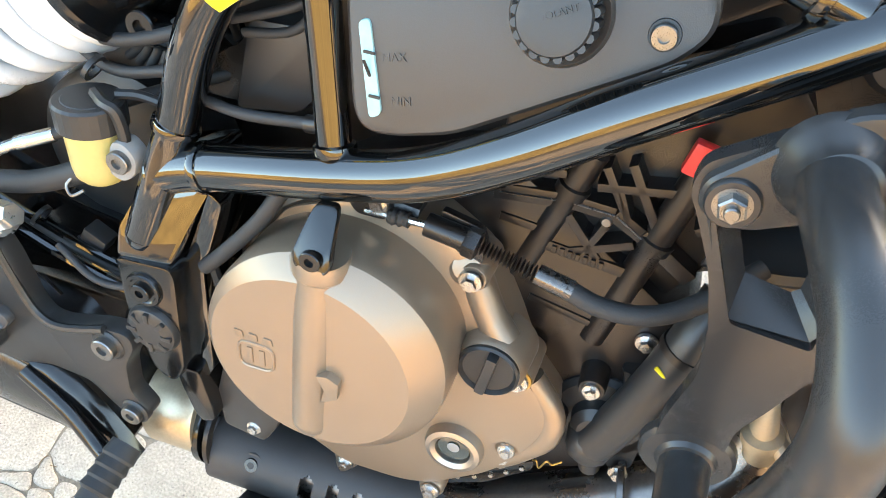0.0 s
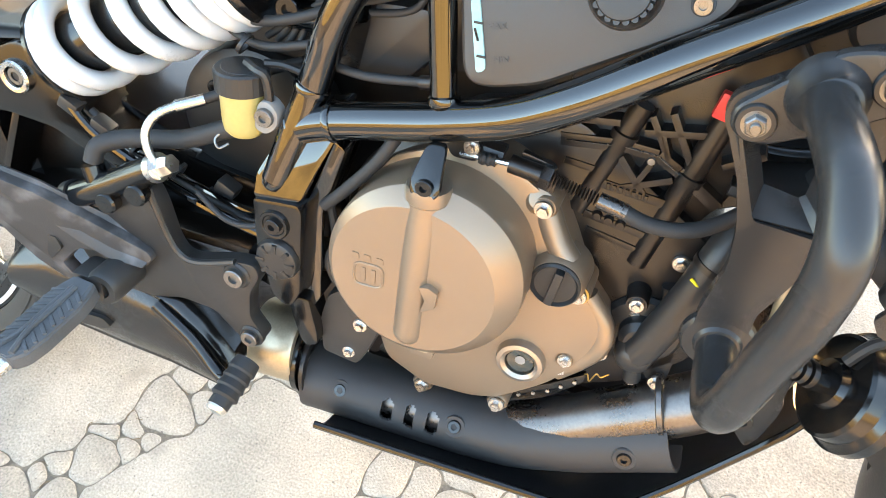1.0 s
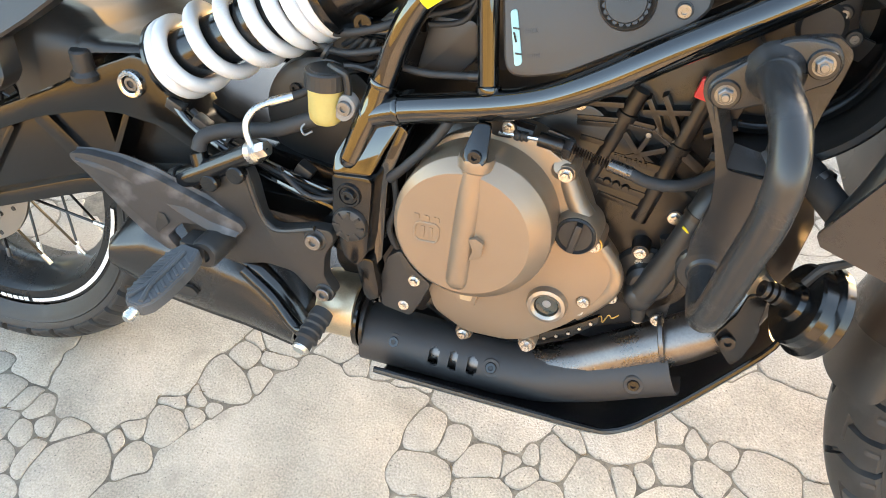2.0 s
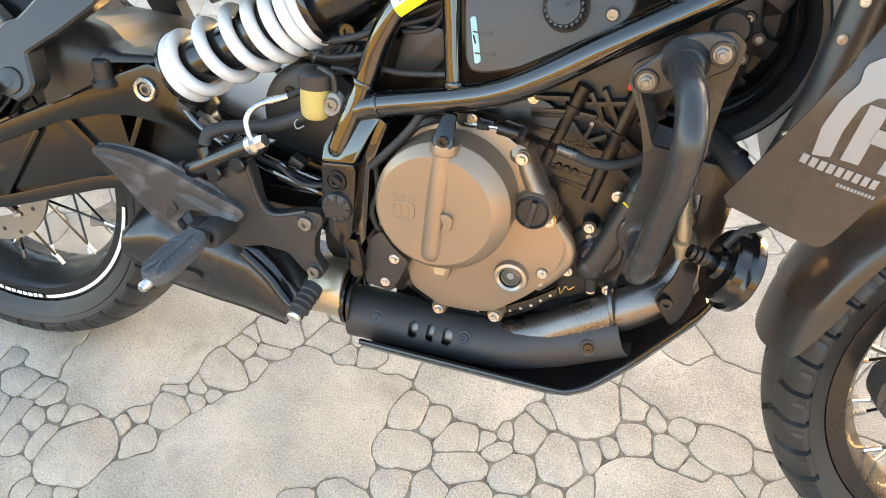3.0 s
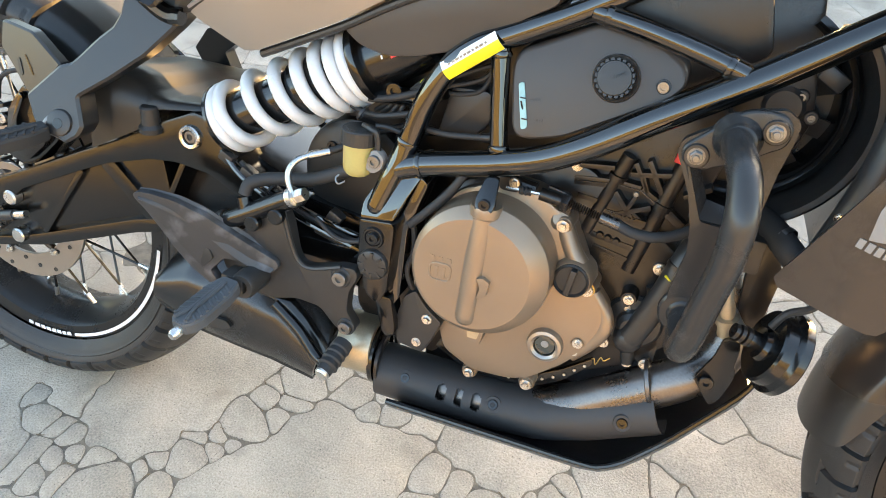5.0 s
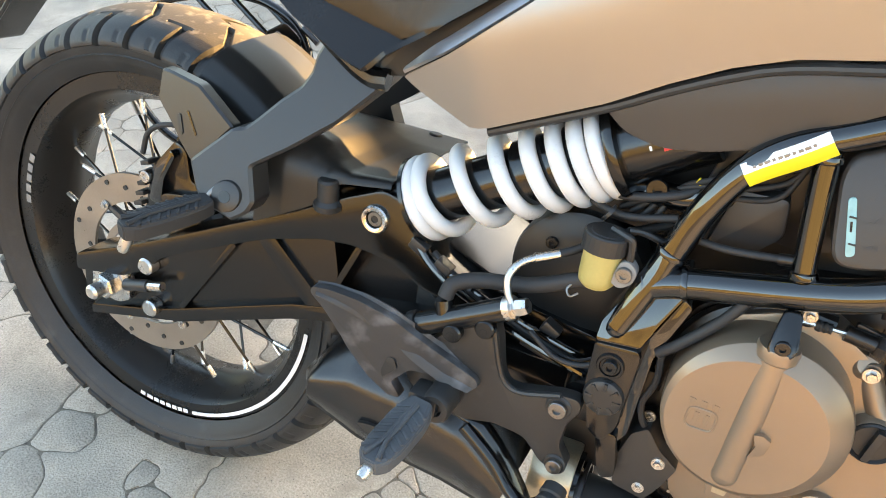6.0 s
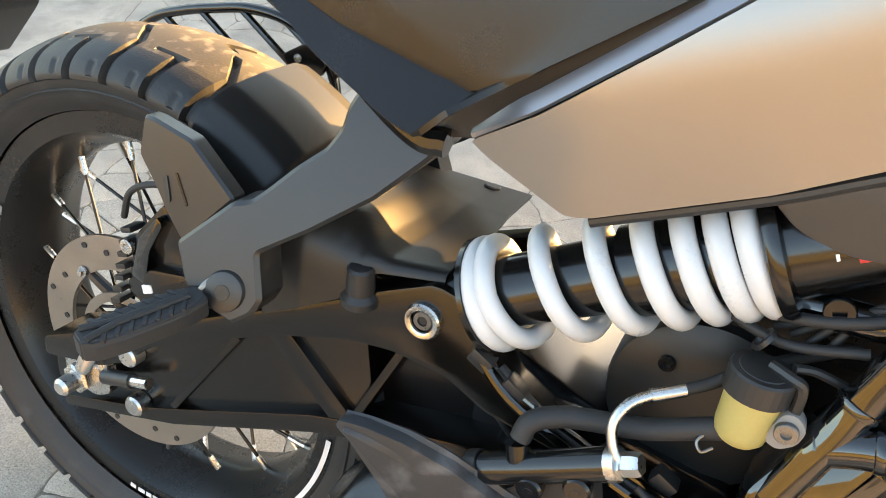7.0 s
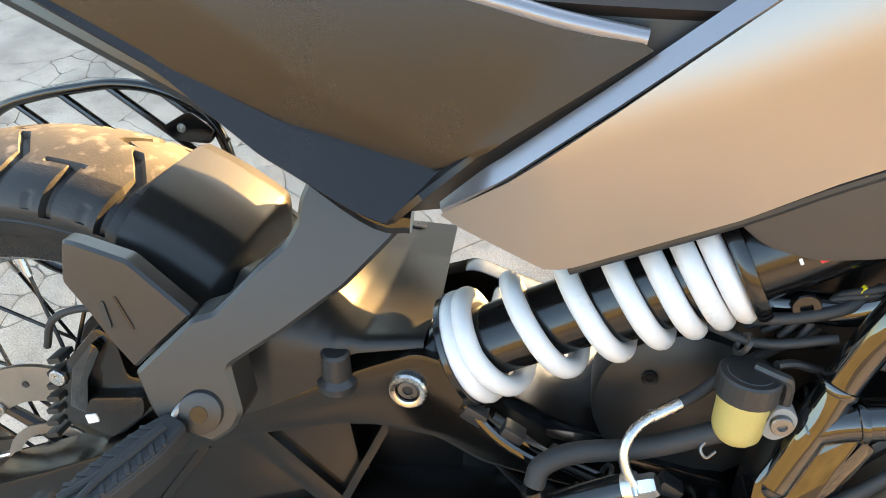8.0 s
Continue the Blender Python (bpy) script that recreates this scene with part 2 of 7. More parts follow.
HEX = finish(lathe([(0, 0.9), (0.55, 0.9), (0.62, 0.8), (0.62, 0.35)], seg=6, bm=lathe([(0, 0.35), (0.92, 0.35), (1.0, 0.22), (1.0, 0), (0, 0)], seg=20)), "flange_bolt", M_STEEL)
HEX_IN = finish(lathe([(0, 0.25), (0.45, 0.25), (0.45, 0.6), (0.92, 0.6), (1.0, 0.5), (1.0, 0), (0, 0)], seg=18), "socket_screw", M_SATIN)
NUT = finish(lathe([(0, 0.9), (0.80, 0.9), (0.95, 0.78), (0.95, 0.1), (0, 0.1)], seg=6, bm=lathe([(0, 1.3), (0.40, 1.3), (0.48, 1.2), (0.48, 0.8), (0.62, 0.92), (0.62, 0.1), (1.2, 0.1), (1.2, 0), (0, 0)], seg=22)), "lock_nut", M_STEEL)


def screw(me, name, loc, r, parent, rz=0.0, material=None, spin=0.0):
    """A screw whose head faces the right-hand side of the machine."""
    if material:
        me = me.copy()
        me.materials.clear()
        me.materials.append(material)
    ob = new(name, me)
    ob.parent = parent
    ob.matrix_basis = pose(*loc, 0, spin, rz) @ Matrix.Diagonal((r, r, r, 1))
    return ob


# ---- the motorcycle, leaning on its stand ----
LEAN_DEG = 14.815
bike = new("motorcycle")
tagged(bike, "black and bronze street motorcycle leaning on its side stand", "motorcycle")
bike.empty_display_size = 0.1
_l = radians(LEAN_DEG)
bike.matrix_basis = Matrix.Translation((0, -0.306 * math.sin(_l), 0.231 * math.cos(_l) + 0.075 - 0.306 * math.cos(_l))) @ pose(0, 0, 0, -LEAN_DEG, 0, 0)


def tyre_mesh(name, R, rim_r, half, pitch_n, dusty=0.62, per=18):
    """A block-tread tyre about the y axis. The rows of points lean in a zigzag, so that the grooves run along them."""
    prof = smooth_path([(rim_r, -half * 0.74, 0), (rim_r + 0.012, -half * 0.86, 0), (R * 0.5 + rim_r * 0.5 - 0.006, -half * 0.985, 0), (R - 0.030, -half * 0.97, 0), (R - 0.016, -half * 0.80, 0),
                        (R - 0.0055, -half * 0.46, 0), (R, 0, 0), (R - 0.0055, half * 0.46, 0), (R - 0.016, half * 0.80, 0), (R - 0.030, half * 0.97, 0),
                        (R * 0.5 + rim_r * 0.5 - 0.006, half * 0.985, 0), (rim_r + 0.012, half * 0.86, 0), (rim_r, half * 0.74, 0)], 12)
    k = len(prof)
    n = per * pitch_n
    step = 2 * math.pi / pitch_n
    cut = (0.0, 0.9, 1.0, 0.9)
    verts, faces = [], []
    for i in range(n):
        pitch, col = divmod(i, per)
        for p in prof:
            r, y = p[0], p[1]
            s = abs(y) / half
            shoulder = r < R - 0.013
            lean = -1.05 * min(s, 0.46) + 0.24 * max(0.0, min(s, 0.93) - 0.46)
            if shoulder and r < R - 0.030:
                lean = -1.05 * 0.46 + 0.24 * 0.47
            # half-way between, the two sides of the tyre are set off against each other
            a = step * (i / per + lean + (0.5 if y > 0 else 0.0) * min(1.0, s * 8))
            depth = 0.0
            if r > R - 0.040:
                if col < 4 and (s > 0.52 or (pitch % 2 == 0 and s > 0.06)):
                    depth = 0.0062 * cut[col]
                if 7 < col < 10 and s > 0.90 and r > R - 0.034:
                    depth = max(depth, 0.0016)
                if 0.500 < s < 0.535 and pitch % 2 and col < 12:
                    depth = max(depth, 0.0045)
            elif r > rim_r + 0.022:
                y -= math.copysign(0.0022, y)
            elif rim_r + 0.016 < r < rim_r + 0.020:
                depth = -0.0006
            side_in = min(1.0, max(0.0, (s - 0.62) / 0.3)) if depth > 0 else 0.0
            y -= math.copysign(depth * side_in, y)
            q = r - depth * (1 - 0.6 * side_in)
            verts.append((q * math.cos(a), y, q * math.sin(a)))
    for i in range(n):
        for j in range(k - 1):
            a, b = i * k + j, ((i + 1) % n) * k + j
            faces.append((a, a + 1, b + 1, b))
    me = bpy.data.meshes.new(name)
    me.from_pydata(verts, [], faces)
    me.materials.append(M_TYRE)
    me.materials.append(M_TREAD)
    # the crown within the dusty share takes the rubber lightened for the sun
    me.polygons.foreach_set("material_index", [1 if abs(verts[f[0]][1]) < half * dusty and math.hypot(verts[f[0]][0], verts[f[0]][2]) > R - 0.03 else 0 for f in faces])
    me.polygons.foreach_set("use_smooth", [True] * len(me.polygons))
    me.set_sharp_from_angle(angle=radians(38))
    return me


def band(r0, r1, y, a0, a1, n=40, t=0.0006):
    """A thin printed arc on a wheel's side, between two radii and two angles in degrees."""
    def fn(u, v):
        a = radians(a0 + (a1 - a0) * u)
        r = r0 + (r1 - r0) * v
        return (r * math.cos(a), y, r * math.sin(a))
    return sheet(fn, n, 1, t)


def rim_bm(rim_r, half, well):
    h = half * 0.70
    prof = [(rim_r + 0.010, -h), (rim_r + 0.012, -h + 0.003), (rim_r + 0.010, -h + 0.006), (rim_r - 0.004, -h + 0.010), (rim_r - 0.012, -h + 0.018), (well + 0.006, -0.016), (well + 0.006, 0.016),
            (rim_r - 0.012, h - 0.018), (rim_r - 0.004, h - 0.010), (rim_r + 0.010, h - 0.006), (rim_r + 0.012, h - 0.003), (rim_r + 0.010, h),
            (rim_r - 0.010, h - 0.001), (rim_r - 0.017, h - 0.010), (well + 0.008, 0.024), (well, 0.012), (well - 0.001, 0), (well, -0.012), (well + 0.008, -0.024), (rim_r - 0.017, -h + 0.010), (rim_r - 0.010, -h + 0.001)]
    return lathe(prof, axis=(0, 1, 0), seg=96, close=True)


def disc_bm(r_out, r_in, y, t, holes):
    """A drilled brake disc; the holes go through."""
    bm = bmesh.new()
    n, rings = 120, 7
    rad = [r_in + (r_out - r_in) * i / rings for i in range(rings + 1)]
    near = [[bm.verts.new((r * math.cos(2 * math.pi * j / n), y, r * math.sin(2 * math.pi * j / n))) for j in range(n)] for r in rad]
    for i in range(rings):
        for j in range(n):
            if (i, j) in holes:
                continue
            bm.faces.new((near[i][j], near[i][(j + 1) % n], near[i + 1][(j + 1) % n], near[i + 1][j]))
    got = bmesh.ops.extrude_face_region(bm, geom=bm.faces[:])
    for v in [g for g in got["geom"] if isinstance(g, bmesh.types.BMVert)]:
        v.co.y += t
    return bm


def spokes(wheel, rim_at, hub_r, hub_y, count, rim_y=0.010):
    """Wire spokes and their nipples, each an object on a shared mesh."""
    ends = []
    for k in range(count):
        side = -1 if k % 2 else 1
        lead = 1 if (k // 2) % 2 else -1
        a = 2 * math.pi * (k + 0.5) / count
        b = a + lead * radians(52)
        ends.append((Vector((hub_r * math.cos(b), side * hub_y, hub_r * math.sin(b))), Vector((rim_at * math.cos(a), side * rim_y, rim_at * math.sin(a)))))
    length = (ends[0][1] - ends[0][0]).length
    wire = finish(tube([(0, 0, 0), (0, 0, length)], 0.0019, seg=8, n=1), "spoke", M_SATIN)
    nip = finish(lathe([(0, length - 0.022), (0.0026, length - 0.022), (0.0034, length - 0.019), (0.0034, length - 0.004), (0.0042, length), (0, length)], axis=(0, 0, 1), seg=8), "spoke_nipple", M_STEEL)
    for p, q in ends:
        turn = (q - p).to_track_quat("Z", "Y").to_matrix().to_4x4()
        for me in (wire, nip):
            ob = new(me.name, me)
            ob.parent = wheel
            ob.matrix_basis = Matrix.Translation(p) @ turn


def drill(disc, y, count, radii):
    """Black discs painted for the shade in round drillings, each an object on one shared mesh."""
    me = finish(lathe([(0, 0.0002), (0.0026, 0.0002), (0.0032, 0.0005), (0.0032, -0.003), (0, -0.003)], seg=14), "drilling", M_INK_HOLLOW)
    for k in range(count):
        a, r = 2 * math.pi * k / count, radii[k % len(radii)]
        ob = part("drilling", me, M_INK_HOLLOW, disc)
        ob.location = (r * math.cos(a), y, r * math.sin(a))


# rear wheel
rear = part("rear_wheel", lathe([(0.012, -0.125), (0.016, -0.125), (0.016, -0.075), (0.036, -0.070), (0.038, -0.052), (0.026, -0.044), (0.024, 0.044), (0.038, 0.052), (0.040, 0.075), (0.016, 0.080), (0.016, 0.12), (0.012, 0.12)], axis=(0, 1, 0), seg=40, close=True), M_RIM, bike, "black wire-spoked wheel with a machined hub")
rear.location = (0, 0, 0.306)
part("tyre", tyre_mesh("rear_tyre", 0.306, 0.235, 0.077, 38), M_TYRE, rear, "black block-tread tyre, its dusty crown lightened as if sunlit")
part("rim", rim_bm(0.224, 0.077, 0.194), M_RIM, rear, "black anodised rim with a white stripe")
part("rim_stripe", band(0.2250, 0.2302, -0.0555, -76, -6, 60), M_WHITE, rear, "white reflective stripe")
for k, (a0, a1) in enumerate([(-99, -97), (-96, -93.6), (-93, -91), (-90.4, -88.2), (-87.6, -85.6), (-85, -83), (-82.4, -80.6), (-80, -78)]):
    part("rim_lettering", band(0.224, 0.230, -0.0555, a0, a1, 4), M_WHITE, rear)
for k in range(5):
    part("rim_lettering", band(0.213, 0.221, -0.0555, 176.5 - 4.2 * k, 173.5 - 4.2 * k, 4), M_PRINT, rear)
spokes(rear, 0.197, 0.036, 0.048, 32)
rdisc = part("brake_disc", disc_bm(0.118, 0.082, -0.073, 0.0045, ()), M_DISC, rear, "drilled steel brake disc")
drill(rdisc, -0.0735, 24, (0.090, 0.100, 0.110))
for k in range(6):
    a = math.radians(60 * k + 12)
    bm = tube([(0.036 * math.cos(a - 0.5), -0.068, 0.036 * math.sin(a - 0.5)), (0.062 * math.cos(a - 0.15), -0.069, 0.062 * math.sin(a - 0.15)), (0.088 * math.cos(a), -0.070, 0.088 * math.sin(a))], (0.007, 0.005), 8, 4)
    part("carrier_arm", bm, M_CASE, rear)
for k in range(6):
    a = math.radians(60 * k + 12)
    screw(HEX, "disc_bolt", (0.087 * math.cos(a), -0.0745, 0.087 * math.sin(a)), 0.006, rear)
part("abs_ring", lathe([(0.050, -0.078), (0.060, -0.078), (0.060, -0.076), (0.050, -0.076)], axis=(0, 1, 0), seg=60, close=True), M_DISC, rear)
part("sprocket", lathe([(0.04, 0.074), (0.092, 0.074), (0.096, 0.077), (0.092, 0.080), (0.04, 0.080)], axis=(0, 1, 0), seg=84, close=True), M_CASE, rear)

# front wheel, turned a little to the left
STEER = 7.69
fw = new("front_wheel", finish(lathe([(0.01, -0.075), (0.03, -0.072), (0.032, -0.045), (0.02, -0.035), (0.02, 0.035), (0.032, 0.045), (0.03, 0.072), (0.01, 0.075)], axis=(0, 1, 0), seg=36, close=True), "front_hub", M_RIM))
fw.parent = bike
fw["label"] = "black wire-spoked front wheel turned slightly"
head = Vector((-math.sin(radians(24)), 0, math.cos(radians(24))))
FRONT = Matrix.Translation((1.368, 0.0034, 0.2932)) @ Matrix.Rotation(radians(STEER), 4, head)
fw.matrix_basis = FRONT
part("tyre", tyre_mesh("front_tyre", 0.293, 0.234, 0.058, 40, 0.0), M_TYRE, fw, "black block-tread front tyre")
part("rim", rim_bm(0.222, 0.060, 0.196), M_RIM, fw, "black anodised rim")
part("rim_stripe", band(0.2228, 0.2280, -0.0438, 90, 157.5, 60), M_WHITE, fw, "white reflective stripe")
spokes(fw, 0.199, 0.03, 0.042, 32)
fdisc = part("brake_disc", disc_bm(0.158, 0.112, -0.062, 0.0045, ()), M_IRON, fw, "large drilled front brake disc")
drill(fdisc, -0.0625, 30, (0.121, 0.134, 0.148))
for k in range(8):
    a = math.radians(45 * k)
    bm = tube([(0.03 * math.cos(a - 0.4), -0.058, 0.03 * math.sin(a - 0.4)), (0.08 * math.cos(a - 0.1), -0.06, 0.08 * math.sin(a - 0.1)), (0.116 * math.cos(a), -0.06, 0.116 * math.sin(a))], (0.008, 0.005), 8, 4)
    part("carrier_arm", bm, M_CASE, fw)


def front_part(name, bm, material, label=""):
    ob = part(name, bm, material, bike, label)
    ob.matrix_basis = FRONT
    return ob


def fender_skin(a0, a1, r0, half, drop, taper=0.0, t=0.003):
    """A mudguard: a gently crowned top, a sharp crease, and a flange that turns in beside the tyre."""
    def fn(u, v):
        s = 1 - v * 2
        a = radians(a0 + (a1 - a0) * u)
        e = abs(s)
        if e < 0.82:
            k = e / 0.82
            r, y = r0 - 0.018 * k ** 2.4, half * 0.96 * k
        else:
            k = (e - 0.82) / 0.18
            r, y = r0 - 0.018 - (drop - 0.018) * k * (1 - taper * u * u), half * (0.96 + 0.04 * math.sin(k * math.pi / 2))
        a += radians(4.0) * max(0.0, u * 2 - 1) * (1 - e * e)
        return (r * math.cos(a), math.copysign(y, s), r * math.sin(a))
    return sheet(fn, 48, 38, t)


front_part("front_fender", fender_skin(62, 163, 0.313, 0.068, 0.034), M_SHROUD, "satin graphite front mudguard")
front_part("fender_flap", fender_skin(160, 175, 0.3105, 0.0660, 0.040, 0.75), M_PLASTIC, "black plastic mudguard extension")
# front brake caliper and fork feet
cal = front_part("front_caliper", plate([(-0.2045, 0.000), (-0.2045, 0.020), (-0.196, 0.031), (-0.184, 0.035), (-0.170, 0.047), (-0.150, 0.050), (-0.110, 0.052), (-0.085, 0.030), (-0.085, -0.010), (-0.112, -0.027), (-0.165, -0.025), (-0.186, -0.0215), (-0.198, -0.015)], -0.085, -0.052, 0.006, 0.003), M_SHIELD, "black radial brake caliper")
part("caliper_bridge", plate([(-0.160, 0.006), (-0.147, 0.026), (-0.105, 0.040), (-0.080, 0.020), (-0.082, -0.008), (-0.140, -0.006)], -0.093, -0.080, 0.005, 0.002), M_SHIELD, cal)
part("caliper_pocket", plate([(-0.186, 0.024), (-0.173, 0.040), (-0.158, 0.036), (-0.157, 0.020), (-0.168, 0.012)], -0.089, -0.082, 0.004, 0.0015), M_SATIN, cal)
for dx in (0, 0.006):
    part("caliper_rib", tube([(-0.2005 + dx, -0.0865, 0.019), (-0.194 + dx, -0.0870, 0.006)], 0.0012, 10, 2), M_SATIN, cal)
part("caliper_lobe", lathe([(0, 0.004), (0.014, 0.0035), (0.019, 0.001), (0.020, -0.004), (0, -0.004)], (-0.177, -0.085, -0.006), seg=32), M_SHIELD, cal)
part("caliper_pin", lathe([(0, 0.003), (0.0045, 0.0028), (0.006, 0.001), (0.006, -0.003), (0, -0.003)], (-0.1805, -0.0885, -0.009), seg=20), M_BOLT, cal)
screw(HEX, "banjo_bolt", (-0.1690, -0.0900, -0.0085), 0.0085, cal)
screw(HEX_IN, "caliper_screw", (-0.1695, -0.0900, 0.0300), 0.0085, cal, material=M_STEEL)
part("caliper_badge", plate([(-0.151, 0.026), (-0.140, 0.028), (-0.138, 0.018), (-0.149, 0.015)], -0.0945, -0.0925, 0.001, 0), M_WHITE, cal, "small white badge")
part("slide_bracket", plate([(-0.200, 0.046), (-0.194, 0.058), (-0.184, 0.060), (-0.166, 0.046), (-0.180, 0.030), (-0.194, 0.034)], -0.080, -0.058, 0.004, 0.002), M_PLASTIC, cal)
part("slide_pin", tube([(-0.201, -0.074, 0.050), (-0.184, -0.076, 0.062)], 0.0065, 14, 1), M_CASE, cal)
lug = front_part("fork_lug", plate([(-0.194, 0.072), (-0.192, 0.098), (-0.180, 0.112), (-0.160, 0.110), (-0.060, 0.130), (-0.050, 0.050), (-0.150, 0.046), (-0.170, 0.050), (-0.186, 0.058)], -0.086, -0.060, 0.006, 0.003), M_SHIELD, "black caliper mounting lug")
screw(HEX, "lug_bolt", (-0.1600, -0.0905, 0.0860), 0.0100, lug, material=M_BOLT)
screw(HEX, "lug_bolt", (-0.1585, -0.0905, 0.0680), 0.0085, lug, material=M_BOLT)
part("lug_plug", lathe([(0, 0.001), (0.0055, 0.001), (0.0065, 0), (0, 0)], (-0.172, -0.0865, 0.078), seg=18), M_CASE, lug)
front_part("brake_hose", tube([(-0.166, -0.094, -0.009), (-0.146, -0.095, -0.011), (-0.120, -0.096, -0.015), (-0.06, -0.098, -0.030), (0.03, -0.10, -0.045)], 0.0070, 14), M_RUBBER, "black brake line")
sensor = front_part("wheel_sensor", tube([(-0.1975, -0.084, 0.107), (-0.190, -0.086, 0.112), (-0.182, -0.087, 0.109)], 0.0085, 14), M_PLASTIC, "black wheel sensor plug")
part("sensor_tip", tube([(-0.2085, -0.084, 0.1205), (-0.198, -0.085, 0.1135)], 0.0052, 12, 1), M_CASE, sensor)
part("sensor_wire", tube([(-0.190, -0.088, 0.104), (-0.188, -0.091, 0.085), (-0.186, -0.091, 0.070), (-0.180, -0.090, 0.052)], 0.0022, 10), M_RUBBER, sensor)
for s in (-1, 1):
    front_part("fork_leg", tube([Vector((0.03, s * 0.098, -0.03)), Vector((0.03, s * 0.098, -0.03)) + head * 0.30, Vector((0.03, s * 0.098, -0.03)) + head * 0.62], 0.024, 18), M_SATIN, "black fork leg")
front_part("front_axle", tube([(0, -0.115, 0), (0, 0.115, 0)], 0.010, 12, 1), M_STEEL)

# ---- swingarm ----


def arm_y(x, z):
    return -0.10 * (0.34 - x) * (1 if x < 0.34 else 0.3)


swing = part("swingarm", plate([(-0.045, 0.328), (0.030, 0.360), (0.157, 0.422), (0.268, 0.480), (0.285, 0.385), (0.268, 0.346), (0.236, 0.336), (0.094, 0.284), (-0.03, 0.258), (-0.045, 0.28)], -0.0865, -0.045, 0.008, 0.003, arm_y), M_SWING, bike, "black cast lattice swingarm")
part("arm_web", plate([(0.262, 0.488), (0.29, 0.501), (0.327, 0.512), (0.352, 0.506), (0.366, 0.490), (0.385, 0.455), (0.44, 0.425), (0.52, 0.410), (0.56, 0.40), (0.56, 0.352), (0.40, 0.372), (0.295, 0.352), (0.262, 0.346)], -0.058, -0.045, 0.006, 0.002, arm_y), M_SWING, swing)
part("top_beam", plate([(-0.045, 0.312), (-0.045, 0.334), (0.030, 0.366), (0.098, 0.3985), (0.157, 0.428), (0.2355, 0.466), (0.290, 0.496), (0.327, 0.513), (0.352, 0.507), (0.370, 0.488), (0.392, 0.452), (0.45, 0.425), (0.45, 0.408), (0.38, 0.420), (0.345, 0.438), (0.301, 0.4445), (0.2645, 0.4415), (0.203, 0.423), (0.155, 0.4015), (0.074, 0.362), (0.050, 0.338), (0.020, 0.322)], -0.098, -0.05, 0.007, 0.004, arm_y), M_SWING, swing)
part("lower_beam", plate([(-0.03, 0.268), (0.06, 0.289), (0.10, 0.303), (0.235, 0.353), (0.30, 0.368), (0.40, 0.386), (0.54, 0.388), (0.54, 0.36), (0.40, 0.366), (0.298, 0.350), (0.236, 0.334), (0.096, 0.283), (-0.03, 0.255)], -0.095, -0.05, 0.004, 0.002, arm_y), M_SWING, swing)
for a, b, w in [((0.095, 0.302), (0.163, 0.405), 0.0035), ((0.200, 0.424), (0.266, 0.356), 0.010), ((0.270, 0.357), (0.308, 0.446), 0.0035), ((0.38, 0.43), (0.44, 0.38), 0.003)]:
    d = (Vector(b) - Vector(a)).normalized()
    nrm = Vector((-d.y, d.x)) * w
    pa, pb = Vector(a), Vector(b)
    part("rib", plate([pa + nrm, pb + nrm, pb - nrm, pa - nrm], -0.094, -0.06, 0.0, 0.0015, arm_y), M_SWING, swing)
bush = part("bushing", lathe([(0.0092, -0.002), (0.0092, 0.0035), (0.0105, 0.0042), (0.0132, 0.0045), (0.0146, 0.0028), (0.0150, -0.006), (0.0092, -0.006)], (0.323, -0.101, 0.482), seg=40, close=True), M_STEEL, swing, "bright steel bushing ring")
part("bushing_core", lathe([(0, -0.001), (0.0040, -0.001), (0.0040, 0.0020), (0.0072, 0.0020), (0.0086, 0.0005), (0.0092, -0.006), (0, -0.006)], (0.323, -0.101, 0.482), seg=24), M_BOLT, swing)
# black hexagon for the shade inside the bolt's socket
part("bolt_recess", lathe([(0, 0.0002), (0.0042, 0.0002), (0.0042, -0.001), (0, -0.001)], (0.323, -0.1015, 0.482), seg=6), M_INK_HOLLOW, swing)
part("spacer", tube([(0.33, -0.085, 0.497), (0.345, -0.07, 0.512)], 0.014, 16, 2), M_SATIN, swing)
# axle, adjuster and their blocks
part("axle_block", plate([(-0.028, 0.285), (-0.030, 0.327), (0.010, 0.336), (0.026, 0.328), (0.028, 0.292), (0.010, 0.282)], -0.128, -0.10, 0.006, 0.002), M_STEEL, swing, "silver axle block")
screw(NUT, "axle_nut", (0.0, -0.128, 0.306), 0.0165, swing)
part("axle_end", lathe([(0, 0.012), (0.006, 0.012), (0.009, 0.009), (0.009, -0.02), (0, -0.02)], (0, -0.148, 0.306), seg=20), M_STEEL, swing)
for p in ((0.052, -0.125, 0.345), (0.056, -0.125, 0.290)):
    part("adjuster_button", lathe([(0, 0.004), (0.0085, 0.004), (0.0105, 0.002), (0.0105, -0.01), (0, -0.01)], p, seg=20), M_STEEL, swing)
part("adjuster", tube([(0.024, -0.128, 0.312), (0.058, -0.128, 0.322)], 0.0075, 12, 1), M_PLASTIC, swing)
part("adjuster_tip", tube([(0.058, -0.128, 0.322), (0.078, -0.128, 0.328)], 0.0055, 10, 1), M_STEEL, swing)
part("far_arm", plate([(-0.04, 0.28), (-0.04, 0.335), (0.10, 0.38), (0.34, 0.48), (0.54, 0.42), (0.54, 0.36), (0.3, 0.36), (0.1, 0.30)], 0.095, 0.120, 0.01, 0.003), M_SATIN, swing)
part("crossmember", plate([(0.36, 0.37), (0.36, 0.47), (0.44, 0.44), (0.52, 0.42), (0.52, 0.36)], -0.06, 0.10, 0.01, 0.003), M_SATIN, swing)
